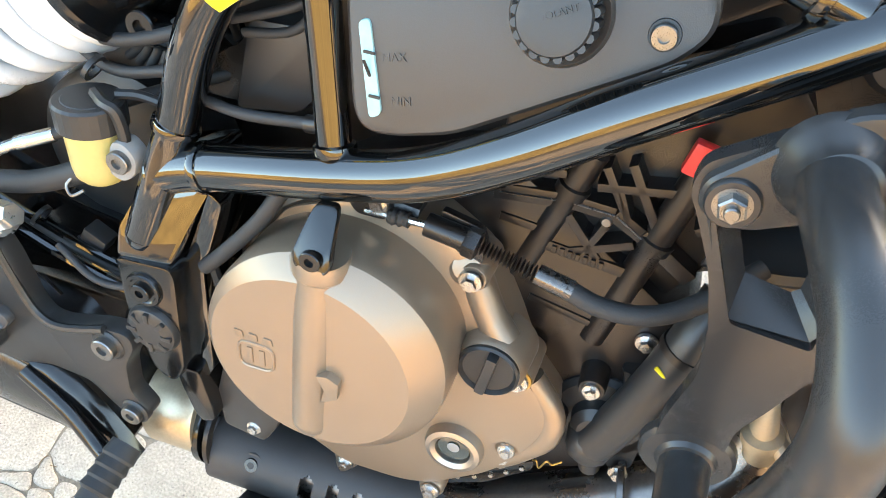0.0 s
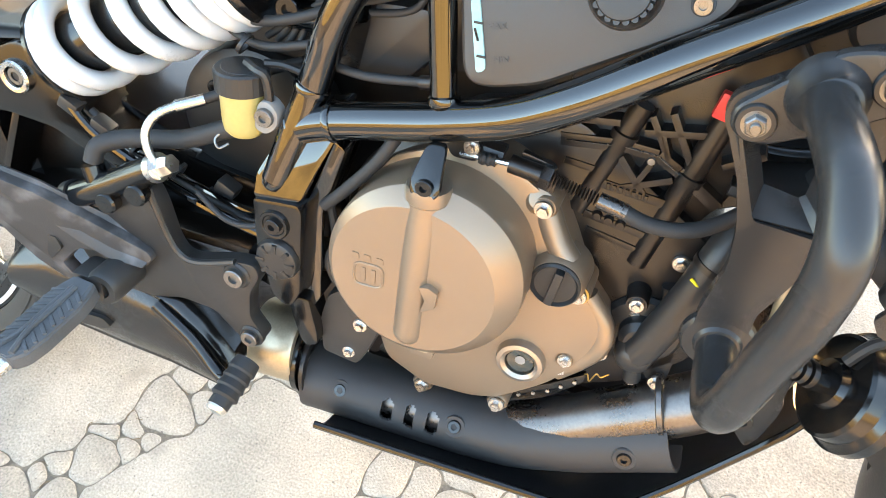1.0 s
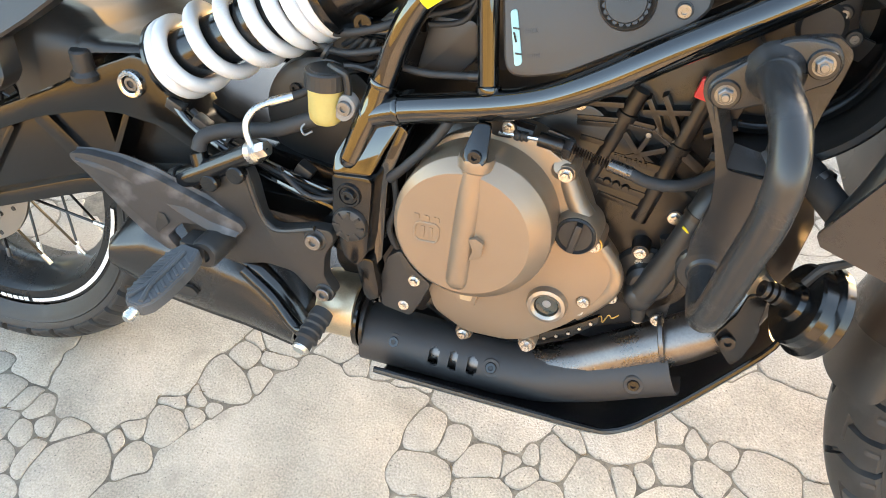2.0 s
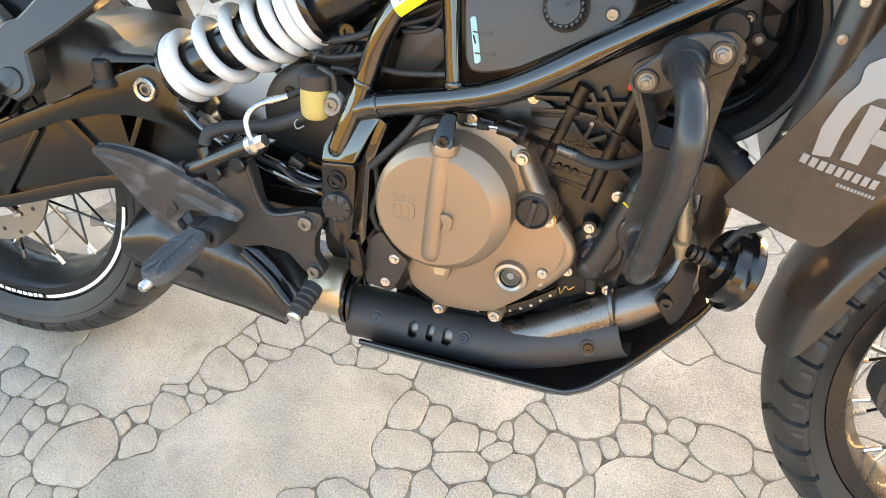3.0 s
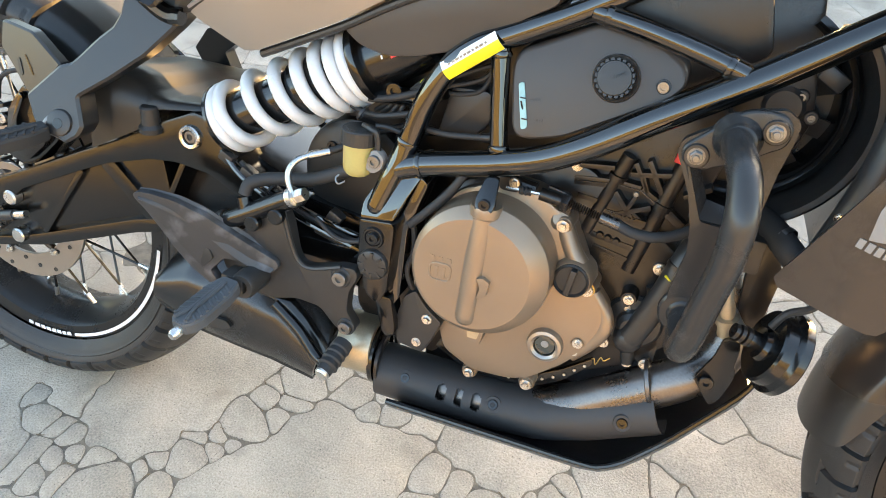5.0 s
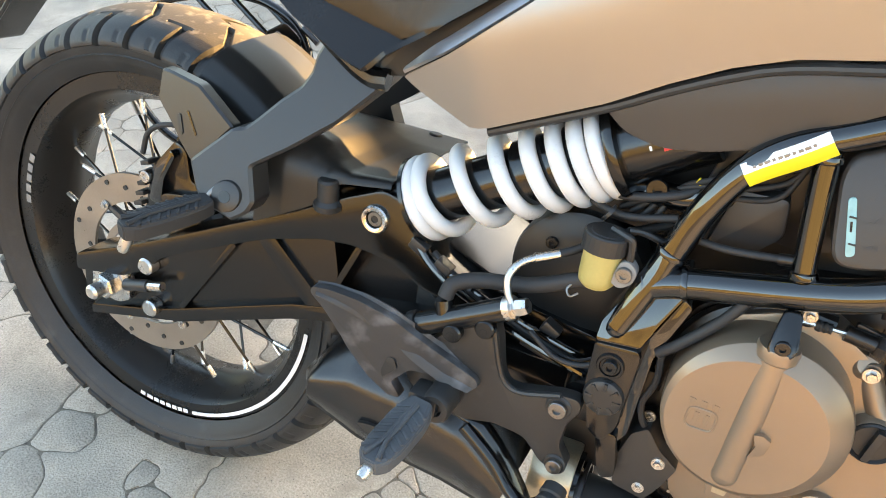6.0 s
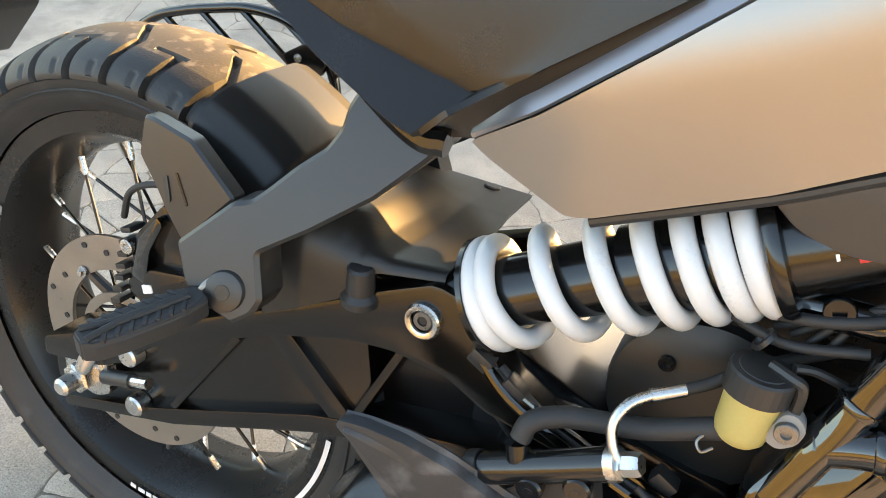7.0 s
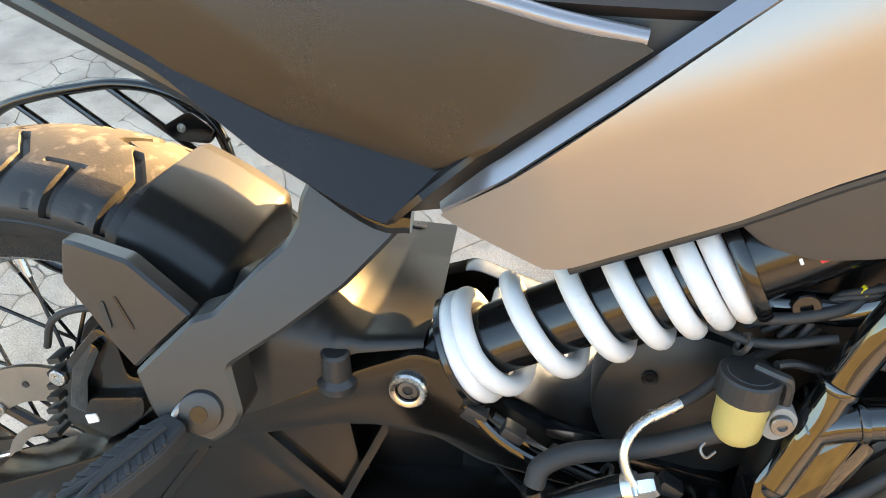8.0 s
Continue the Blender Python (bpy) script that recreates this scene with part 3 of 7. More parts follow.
part("pivot", tube([(0.565, -0.12, 0.38), (0.565, 0.12, 0.38)], 0.022, 20, 1), M_SATIN, swing)

# chain on the far side
bm = bmesh.new()
loop = [(0.02, 0.398), (0.30, 0.412), (0.56, 0.425), (0.585, 0.395), (0.56, 0.352), (0.30, 0.285), (0.02, 0.216)]
tube([(x, 0.078, z) for x, z in loop], 0.0045, 8, 8, bm)
part("chain", bm, M_CASE, bike, "steel drive chain on the far side")

# hugging mudguard over the rear tyre


def hug_fn(u, v):
    """The lobe over the tyre: a side wall, a round shoulder and a top with rounded far corners."""
    far = 0.050 - (0.030 * ((0.35 - u) / 0.35) ** 3 if u < 0.35 else 0.0)
    q = along([(-0.104, 0.248), (-0.101, 0.272), (-0.096, 0.292), (-0.084, 0.307), (-0.062, 0.316), (-0.020, 0.319), (0.025, 0.318), (0.050, 0.309)], v)
    a = 50 + 19 * u + 1.5 * v - 1.0
    r = q.y - 0.012 * max(0.0, 0.22 - u) / 0.22
    y = q.x if q.x < 0 else q.x * far / 0.050
    return (r * math.cos(radians(a)), y, 0.306 + r * math.sin(radians(a)))


def height_at(pts, x):
    """The height at x of a line through points in x, z."""
    for (x0, z0), (x1, z1) in zip(pts, pts[1:]):
        if x <= x1:
            break
    return z0 + (z1 - z0) * min(1.0, max(0.0, (x - x0) / (x1 - x0)))


def shelf_fn(u, v):
    """The forward part: a side wall under the hanger that rolls over into the shelf before the shock absorber."""
    x = 0.331 - 0.139 * u
    foot = height_at([(0.192, 0.444), (0.255, 0.4785), (0.266, 0.486), (0.272, 0.503), (0.285, 0.508), (0.331, 0.512)], x)
    crest = height_at([(0.192, 0.552), (0.225, 0.548), (0.250, 0.538), (0.272, 0.524), (0.288, 0.518), (0.331, 0.519)], x)
    wall = -0.118 + 0.26 * max(0.0, x - 0.225)
    h = crest - foot
    fold = 0.036 - 0.027 * min(1.0, max(0.0, (x - 0.255) / 0.030))
    q = along([(wall, foot), (wall + 0.001, foot + 0.50 * h), (wall + 0.14 * fold, foot + 0.72 * h), (wall + 0.44 * fold, foot + 0.90 * h), (wall + fold, crest), (0.060, 0.5 * crest + 0.2490), (0.158, 0.493)], v)
    return (x - 0.018 * max(0.0, q.x + 0.02) / 0.178 * (1 - u), q.x, q.y)


hug = part("rear_mudguard", sheet(lambda u, v: hug_fn(1 - u, v), 44, 44, 0.003), M_MATT, bike, "satin black inner rear mudguard hugging the tyre")
part("mudguard_shelf", sheet(lambda u, v: shelf_fn(1 - u, v), 56, 48, 0.003), M_MATT, hug, "satin black forward shelf of the mudguard", 60)
part("cable_post", lathe([(0, 0.022), (0.0085, 0.022), (0.0105, 0.020), (0.0110, 0.0), (0.015, -0.004), (0.015, -0.010), (0, -0.010)], (0.2705, -0.104, 0.489), (0.0, -0.12, 1), seg=24), M_PLASTIC, hug)
# black disc laid on the shelf as the dark of a hole
part("mudguard_hole", lathe([(0.001, 0.001), (0.0075, 0.001), (0.0085, 0.0), (0.0085, -0.003), (0.001, -0.003)], (0.2765, 0.1375, 0.4985), (0.05, 0.13, 1), seg=20, close=True), M_INK_HOLLOW, hug)

# ---- passenger foot rest hanger ----


def hang_y(x, z):
    return 0.3 * (z - 0.516) + 0.2 * (x - 0.211)


def heel_y(x, z):
    return -0.2046 * (x - 0.188) + 0.1874 * (z - 0.5516)


hanger = part("passenger_hanger", plate([(0.153, 0.515), (0.188, 0.551), (0.201, 0.5551), (0.2105, 0.5648), (0.2275, 0.584), (0.2444, 0.5998), (0.2514, 0.614), (0.2527, 0.629), (0.262, 0.652), (0.302, 0.652), (0.330, 0.634), (0.3215, 0.6161), (0.3113, 0.6035), (0.2849, 0.5742), (0.2472, 0.5439), (0.2139, 0.5207), (0.2235, 0.489), (0.219, 0.478), (0.205, 0.468), (0.188, 0.474), (0.176, 0.474), (0.164, 0.490)], -0.157, -0.130, 0.003, 0.0075, hang_y, 1), M_HANGER, bike, "satin dark cast hanger of the passenger foot rest", 20)
part("heel_plate", plate([(0.0766, 0.5784), (0.0892, 0.579), (0.1337, 0.576), (0.1860, 0.5500), (0.1370, 0.4985), (0.114, 0.515), (0.0999, 0.5283), (0.075, 0.5473)], -0.1456, -0.132, 0.004, 0.0070, heel_y, 1), M_HANGER, hanger, "black heel plate with a slot", 20)
# thin dark plates on the face draw the shade of slot and groove
part("heel_slot", plate([(0.1075, 0.541), (0.1125, 0.543), (0.1195, 0.5255), (0.1150, 0.5225)], -0.1466, -0.144, 0.002, 0.0, heel_y), M_INK_HOLLOW, hanger)
part("heel_groove", plate([(0.1210, 0.5480), (0.1235, 0.5485), (0.1390, 0.5290), (0.1370, 0.5275)], -0.1462, -0.144, 0.0005, 0.0, heel_y), M_SATIN, hanger)
HINGE = Vector((0.1970, 0.4905))
lug = [(HINGE.x + 0.0150 * math.cos(radians(a)), HINGE.y + 0.0150 * math.sin(radians(a))) for a in range(0, 360, 12)]
part("hinge", plate(lug, -0.1605, -0.140, 0.001, 0.0030, hang_y, 2), M_HANGER, hanger)
part("hinge_cap", lathe([(0, 0.0004), (0.0058, 0.0004), (0.0064, -0.001), (0, -0.002)], (HINGE.x, -0.1606 + hang_y(HINGE.x, HINGE.y), HINGE.y), (0.2, -1, 0.3), seg=28), M_SWING, hanger)
part("hinge_spring", tube([(0.1845, -0.168, 0.4950), (0.1815, -0.172, 0.4905), (0.1800, -0.174, 0.4860)], 0.0026, 8), M_BOLT, hanger)


def foot_peg(name, a, b, w, h, label, up=(0, 0, 1), feeler=True, rubber=M_GRIP):
    """A rubber-topped foot rest from its hinge a to its tip b."""
    a, b = Vector(a), Vector(b)
    d = (b - a).normalized()
    side = d.cross(Vector(up)).normalized()
    top = side.cross(d)
    length = (b - a).length
    rot = Matrix((side, d, top)).transposed()
    bm = bmesh.new()
    rows = [(0.0, 0.62), (0.12, 0.85), (0.30, 1.0), (0.70, 1.0), (0.90, 0.85), (1.0, 0.45)]
    rings = []
    for t, k in rows:
        c = a + d * length * t
        ring = [(-w * k, -h * 0.5), (-w * k, h * 0.35), (-w * k * 0.8, h * 0.5), (w * k * 0.8, h * 0.5), (w * k, h * 0.35), (w * k, -h * 0.5)]
        rings.append([bm.verts.new(c + side * p + top * q) for p, q in ring])
    for r0, r1 in zip(rings, rings[1:]):
        for j in range(6):
            bm.faces.new((r0[j], r0[(j + 1) % 6], r1[(j + 1) % 6], r1[j]))
    bm.faces.new(rings[0][::-1])
    bm.faces.new(rings[-1])
    bmesh.ops.bevel(bm, geom=bm.edges[:], offset=0.003, segments=3, affect="EDGES", clamp_overlap=True)
    peg = part(name, bm, rubber, bike, label)
    for k in range(7):
        t = 0.20 + 0.105 * k
        for s in (-1, 1):
            c = a + d * length * t + side * s * w * 0.55 + top * h * 0.52
            turn = rot @ Euler((0, 0, s * 0.55)).to_matrix()
            part("grip_bar", soft_box(c - top * 0.0010, (w * 0.70, 0.0034, 0.0036), 0.0012, turn), rubber, peg)
    for s in (-1, 1):
        pts = [a + d * length * t + side * s * w * q + top * h * 0.54 for t, q in ((0.12, 0.05), (0.45, 0.10), (0.70, 0.10), (0.95, 0.42))]
        part("grip_ridge", tube(pts, 0.0026, 8, 5), rubber, peg)
    if feeler:
        part("feeler", lathe([(0, 0.012), (0.004, 0.012), (0.006, 0.009), (0.006, 0), (0, 0)], b - top * h * 0.2, d, seg=14), M_STEEL, peg, "silver feeler bolt")
    return peg


peg = foot_peg("passenger_peg", (0.183, -0.174, 0.4810), (0.150, -0.2535, 0.4710), 0.0145, 0.017, "folded rubber passenger foot rest", (0, -0.3, 1), False, M_RUBBER)
part("feeler", lathe([(0, 0.012), (0.004, 0.012), (0.0055, 0.009), (0.0055, -0.004), (0, -0.004)], (0.149, -0.246, 0.458), (-0.35, -0.2, -1), seg=14), M_STEEL, peg, "silver feeler bolt")
foot_peg("rider_peg", (0.430, -0.180, 0.355), (0.420, -0.262, 0.340), 0.0180, 0.016, "rubber-topped rider foot rest with a silver tip")
part("peg_hinge", lathe([(0, 0.004), (0.007, 0.004), (0.008, 0.010), (0.014, 0.010), (0.016, 0.006), (0.016, -0.03), (0, -0.03)], (0.440, -0.168, 0.352), seg=28), M_PLASTIC, bike)
part("peg_clevis", soft_box((0.428, -0.165, 0.350), (0.030, 0.028, 0.026), 0.005), M_PLASTIC, bike)

# ---- rider's heel guard and foot rest bracket ----
brk = part("foot_rest_bracket", plate([(0.424, 0.408), (0.434, 0.420), (0.462, 0.432), (0.474, 0.440), (0.480, 0.425), (0.487, 0.392), (0.494, 0.380), (0.505, 0.379), (0.545, 0.3915), (0.562, 0.3925), (0.566, 0.382), (0.556, 0.362), (0.5545, 0.335),
                                       (0.5675, 0.318), (0.561, 0.306), (0.5415, 0.3095), (0.520, 0.331), (0.489, 0.333), (0.457, 0.3225), (0.420, 0.325), (0.395, 0.345), (0.385, 0.37)], -0.141, -0.127, 0.006, 0.003), M_PLASTIC, bike, "dark cast foot rest bracket")
part("bracket_rim", tube([(0.472, -0.141, 0.438), (0.484, -0.141, 0.398), (0.494, -0.141, 0.382), (0.510, -0.141, 0.379), (0.545, -0.141, 0.391)], 0.003, 8), M_PLASTIC, brk)
for p, r in (((0.5455, -0.140, 0.378), 0.0085), ((0.555, -0.140, 0.3155), 0.0075)):
    part("washer", lathe([(0, 0.003), (r * 1.25, 0.003), (r * 1.45, 0.0015), (r * 1.45, -0.004), (0, -0.004)], p, seg=24), M_PLASTIC, brk)
    screw(HEX_IN, "socket_screw", (p[0], p[1] - 0.003, p[2]), r, brk, material=M_BOLT)
for p in ((0.436, -0.146, 0.418), (0.466, -0.146, 0.433)):
    screw(HEX, "cylinder_bolt", p, 0.007, brk, material=M_SATIN)


def guard_y(x, z):
    return 0.14 * (x - 0.38) - 0.35 * max(0, z - 0.40)


guard = part("heel_guard", plate([(0.303, 0.430), (0.306, 0.438), (0.324, 0.440), (0.352, 0.436), (0.384, 0.423), (0.418, 0.400), (0.466, 0.379), (0.470, 0.372), (0.462, 0.362), (0.447, 0.362), (0.430, 0.370), (0.403, 0.368), (0.386, 0.349), (0.398, 0.333), (0.385, 0.332), (0.362, 0.348), (0.340, 0.372), (0.322, 0.398)], -0.160, -0.148, 0.004, 0.004, guard_y), M_SCUFF, bike, "scuffed grey plastic heel guard")


def flange_fn(u, v):
    """The upper edge of the guard, rolled back so that it faces the sky."""
    a = along([(0.3120, 0.4310), (0.345, 0.4190), (0.375, 0.4030), (0.405, 0.3820), (0.432, 0.3680), (0.462, 0.3640)], u)
    b = along([(0.3060, 0.4390), (0.324, 0.4415), (0.3539, 0.4385), (0.3794, 0.4290), (0.4217, 0.4025), (0.4640, 0.3835), (0.4715, 0.3770)], u)
    p = a.lerp(b, v)
    return (p.x, -0.1635 + 0.016 * v ** 1.3 + guard_y(p.x, p.y), p.y)


part("guard_flange", sheet(flange_fn, 36, 10, 0.004), M_SCUFF, guard, "pale scuffed upper edge")
# black plate on the guard's face, painted as the recess's shade
part("guard_recess", plate([(0.362, 0.378), (0.388, 0.378), (0.392, 0.368), (0.378, 0.352), (0.37, 0.356), (0.374, 0.368)], -0.162, -0.15, 0.002, 0.001), M_INK_HOLLOW, guard)

# brake lever under the bracket
lever = part("brake_lever", tube([(0.462, -0.142, 0.318), (0.495, -0.145, 0.295), (0.520, -0.150, 0.272), (0.540, -0.158, 0.270), (0.557, -0.166, 0.290), (0.5635, -0.169, 0.304)], 0.0070, 12), M_SATIN, bike, "black brake pedal with a rubber toe piece")
tip = part("toe_piece", lathe([(0, 0.045), (0.0075, 0.045), (0.009, 0.043), (0.009, 0.036), (0.012, 0.034), (0.0105, 0.028), (0.012, 0.026), (0.0105, 0.020), (0.012, 0.018), (0.0105, 0.012), (0.012, 0.010), (0.011, 0), (0, 0)], (0.5645, -0.164, 0.310), (-0.10, -0.90, -0.36), seg=20), M_RUBBER, lever)
part("toe_end", lathe([(0, 0.003), (0.007, 0.003), (0.0085, 0.001), (0.0085, -0.002), (0, -0.002)], (0.5598, -0.2055, 0.2934), (-0.10, -0.90, -0.36), seg=20), M_STEEL, lever, "worn silver end")


def lever_fn(u, v):
    """The pressed lever plate: a rolled band that curves down to the front."""
    a = along([(0.430, 0.322), (0.4562, 0.3180), (0.4800, 0.2985), (0.5000, 0.2720), (0.5200, 0.2480), (0.5352, 0.2400)], u)
    b = along([(0.440, 0.334), (0.4795, 0.3260), (0.5010, 0.3060), (0.5200, 0.2830), (0.5330, 0.2640), (0.5420, 0.2480)], u)
    p = a.lerp(b, v)
    return (p.x, -0.128 - 0.013 * math.sin(math.pi * v) ** 0.6, p.y)


part("lever_plate", sheet(lever_fn, 30, 12, 0.003), M_SATIN, lever, "rolled black lever plate")

# silencer low behind the engine


def muffler_fn(u, v):
    low = along([(0.260, 0.272), (0.270, 0.246), (0.335, 0.223), (0.395, 0.217), (0.44, 0.214), (0.500, 0.204)], u)
    high = along([(0.262, 0.284), (0.285, 0.318), (0.330, 0.350), (0.40, 0.352), (0.47, 0.335), (0.522, 0.275)], u)
    p = low.lerp(high, v)
    return (p.x, -0.094 - 0.034 * math.sin(math.pi * min(1.0, 0.12 + v * 0.9)) ** 0.6 * min(1.0, 0.35 + 6 * u) + 0.05 * max(0.0, v - 0.6), p.y)


muf = part("silencer", sheet(muffler_fn, 36, 24, 0.005), M_SILENCER, bike, "satin black underbody silencer")
part("silencer_under", sheet(lambda u, v: (lambda p: (p[0], p[1] + 0.17 * v, p[2] + 0.02 * v))(muffler_fn(u, 0.0)), 30, 6, 0.004), M_SILENCER, muf)
# black plate over the shell for the darkness within the slot
part("silencer_slot", plate([(0.340, 0.257), (0.352, 0.261), (0.386, 0.2625), (0.3935, 0.2545), (0.385, 0.249), (0.360, 0.247)], -0.1315, -0.110, 0.004, 0.0), M_INK_HOLLOW, muf)

# ---- rear master cylinder, pipe, hoses, reservoir ----
mc = part("master_cylinder", tube([(0.398, -0.140, 0.410), (0.43, -0.140, 0.428), (0.482, -0.140, 0.459)], 0.0115, 16, 3), M_SATIN, bike, "black rear brake master cylinder")
part("cylinder_cap", lathe([(0, 0.012), (0.010, 0.012), (0.0135, 0.009), (0.0135, 0), (0, 0)], (0.400, -0.140, 0.411), (-0.86, 0, -0.5), seg=20), M_PLASTIC, mc)
part("cylinder_spout", tube([(0.424, -0.140, 0.428), (0.419, -0.138, 0.444)], 0.009, 14, 2), M_SATIN, mc)
for p in ((0.436, -0.146, 0.419), (0.466, -0.146, 0.435)):
    part("mount_ear", lathe([(0, 0.006), (0.008, 0.006), (0.0095, 0.004), (0.0095, -0.004), (0, -0.004)], p, seg=18), M_SATIN, mc)
part("banjo_bolt", lathe([(0, 0.018), (0.007, 0.018), (0.008, 0.015), (0.008, 0.006), (0.010, 0.006), (0.010, 0), (0, 0)], (0.483, -0.140, 0.4595), (0.86, -0.10, 0.5), seg=6), M_STEEL, mc)
part("banjo_collar", lathe([(0.006, 0.007), (0.0115, 0.007), (0.0115, 0), (0.006, 0)], (0.480, -0.140, 0.458), (0.86, -0.1, 0.5), seg=24, close=True), M_STEEL, mc)
part("brake_pipe", tube([(0.487, -0.144, 0.462), (0.478, -0.141, 0.474), (0.4745, -0.1365, 0.487), (0.4800, -0.128, 0.4985), (0.492, -0.1175, 0.5045)], 0.0035, 12), M_STEEL, bike, "bent bright steel brake pipe")
part("pipe_ferrule", tube([(0.490, -0.119, 0.5035), (0.508, -0.107, 0.5085)], 0.0046, 12, 1), M_STEEL, bike)
part("brake_hose", tube([(0.506, -0.108, 0.508), (0.520, -0.100, 0.514), (0.545, -0.085, 0.530), (0.60, -0.05, 0.548)], 0.0040, 12), M_RUBBER, bike)
part("fluid_hose", tube([(0.420, -0.138, 0.446), (0.424, -0.132, 0.459), (0.445, -0.122, 0.466), (0.49, -0.115, 0.474), (0.525, -0.113, 0.490), (0.545, -0.112, 0.500)], 0.0075, 12), M_RUBBER, bike, "thick black fluid hose")
res = part("fluid_reservoir", lathe([(0, 0.0), (0.012, 0.0), (0.0153, 0.004), (0.0163, 0.010), (0.0168, 0.034), (0, 0.034)], (0.545, -0.113, 0.494), (0, 0, 1), seg=32), M_FLUID, bike, "amber brake fluid reservoir with a ribbed black cap")
bm = bmesh.new()
lathe([(0, 0.0165), (0.0140, 0.0165), (0.0145, 0.0160), (0.0185, 0.0160), (0.0198, 0.0145), (0.0198, 0.0), (0, 0.0)], (0.545, -0.113, 0.529), (0, 0, 1), seg=26, bm=bm)
cap = part("cap", bm, M_PLASTIC, res, "faceted black cap", 8.0)
part("mount_lug", plate([(0.556, 0.505), (0.562, 0.526), (0.570, 0.528), (0.578, 0.520), (0.576, 0.508), (0.566, 0.500)], -0.122, -0.110, 0.005, 0.002), M_PRINT, res)
screw(HEX_IN, "socket_screw", (0.5675, -0.122, 0.5155), 0.0070, res, material=M_BOLT)
part("bracket_arm", tube([(0.548, -0.110, 0.5475), (0.560, -0.118, 0.5475), (0.566, -0.118, 0.545), (0.568, -0.117, 0.535), (0.568, -0.116, 0.522)], 0.0036, 8, 4), M_PLASTIC, res)
part("bracket_hook", tube([(0.560, -0.108, 0.549), (0.572, -0.102, 0.548), (0.590, -0.098, 0.543)], 0.0030, 8, 4), M_PLASTIC, res)
part("spring_clip", tube([(0.528, -0.118, 0.492), (0.524, -0.122, 0.486), (0.528, -0.124, 0.481), (0.534, -0.120, 0.484)], 0.0011, 8), M_BOLT, bike)

# battery box and inner frame behind the hoses
part("battery_box", plate([(0.47, 0.535), (0.50, 0.60), (0.56, 0.66), (0.66, 0.68), (0.69, 0.62), (0.66, 0.545), (0.60, 0.53)], -0.055, 0.09, 0.01, 0.004), M_CASE, bike, "dark inner box")
part("inner_beam", tube([(0.555, -0.075, 0.575), (0.60, -0.085, 0.582), (0.625, -0.095, 0.598)], 0.011, 14), M_FRAME, bike)

# dark splash guard and sprocket cover behind the hoses
part("sprocket_cover", lathe([(0, 0.014), (0.05, 0.014), (0.064, 0.008), (0.066, 0), (0.066, -0.03), (0, -0.03)], (0.520, -0.055, 0.470), seg=48), M_MATT, bike, "black plastic sprocket cover")
screw(HEX_IN, "cover_screw", (0.492, -0.069, 0.500), 0.006, bike)
for i, (y, r) in enumerate(((-0.092, 0.0028), (-0.100, 0.0035), (-0.086, 0.0024))):
    part("wiring", tube([(0.36 + 0.005 * i, y, 0.475), (0.40, y - 0.006, 0.452 - 0.004 * i), (0.47, y - 0.012, 0.432 - 0.008 * i), (0.53, y - 0.016, 0.420 - 0.010 * i), (0.575, y - 0.01, 0.408 - 0.012 * i)], r, 8), M_FRAME, bike)
for x, z in ((0.372, 0.468), (0.400, 0.454), (0.515, 0.428)):
    part("cable_clip", soft_box((x, -0.098, z), (0.018, 0.014, 0.012), 0.002, Euler((0, 0.5, 0)).to_matrix()), M_PLASTIC, bike)
part("thin_wire", tube([(0.375, -0.09, 0.43), (0.43, -0.09, 0.375), (0.455, -0.088, 0.345)], 0.0014, 6), M_RUBBER, bike)
part("thin_wire", tube([(0.50, -0.10, 0.425), (0.515, -0.105, 0.413), (0.545, -0.11, 0.412), (0.572, -0.11, 0.43)], 0.0016, 6), M_RUBBER, bike)
part("inner_guard", plate([(0.38, 0.34), (0.40, 0.44), (0.56, 0.42), (0.58, 0.34)], -0.075, -0.06, 0.01, 0.002), M_SATIN, bike)
part("inner_guard_rib", tube([(0.49, -0.095, 0.405), (0.53, -0.10, 0.40), (0.57, -0.10, 0.408)], 0.006, 10), M_PLASTIC, bike)

# ---- shock absorber ----
LOW, HIGH = Vector((0.3615, -0.0723, 0.5057)), Vector((0.5265, -0.0702, 0.6005))
ax = (HIGH - LOW).normalized()
span = (HIGH - LOW).length
shock = part("shock_absorber", lathe([(0, -0.035), (0.012, -0.035), (0.014, -0.012), (0.036, -0.010), (0.043, -0.006), (0.043, -0.002), (0.030, 0.0), (0.026, 0.01), (0.026, span * 0.55), (0.031, span * 0.55), (0.031, span + 0.002), (0.044, span + 0.003), (0.044, span + 0.010), (0.033, span + 0.012), (0.031, span + 0.085), (0, span + 0.085)], LOW, ax, seg=40), M_SATIN, bike, "black shock absorber with a thick white spring")
turn_at = [0, 0.062, 0.315, 0.530, 0.698, 0.830, 0.936, 1.025, 1.09]


def coil_path():
    u = Vector((-ax.z, 0, ax.x))
    w = ax.cross(u)
    out = []
    n = 28
    for k in range(-12, 7 * n + 8):
        t = k / n
        i = max(0, min(int(t), 7))
        s = turn_at[i] + (turn_at[i + 1] - turn_at[i]) * (t - i) if t > 0 else 0.02 * t
        a = 2 * math.pi * t + math.pi * 0.40
        out.append(LOW + ax * (0.003 + s * (span - 0.012)) + (u * math.cos(a) + w * math.sin(a)) * 0.0357)
    return out


bm = bmesh.new()
path = coil_path()
rings = []
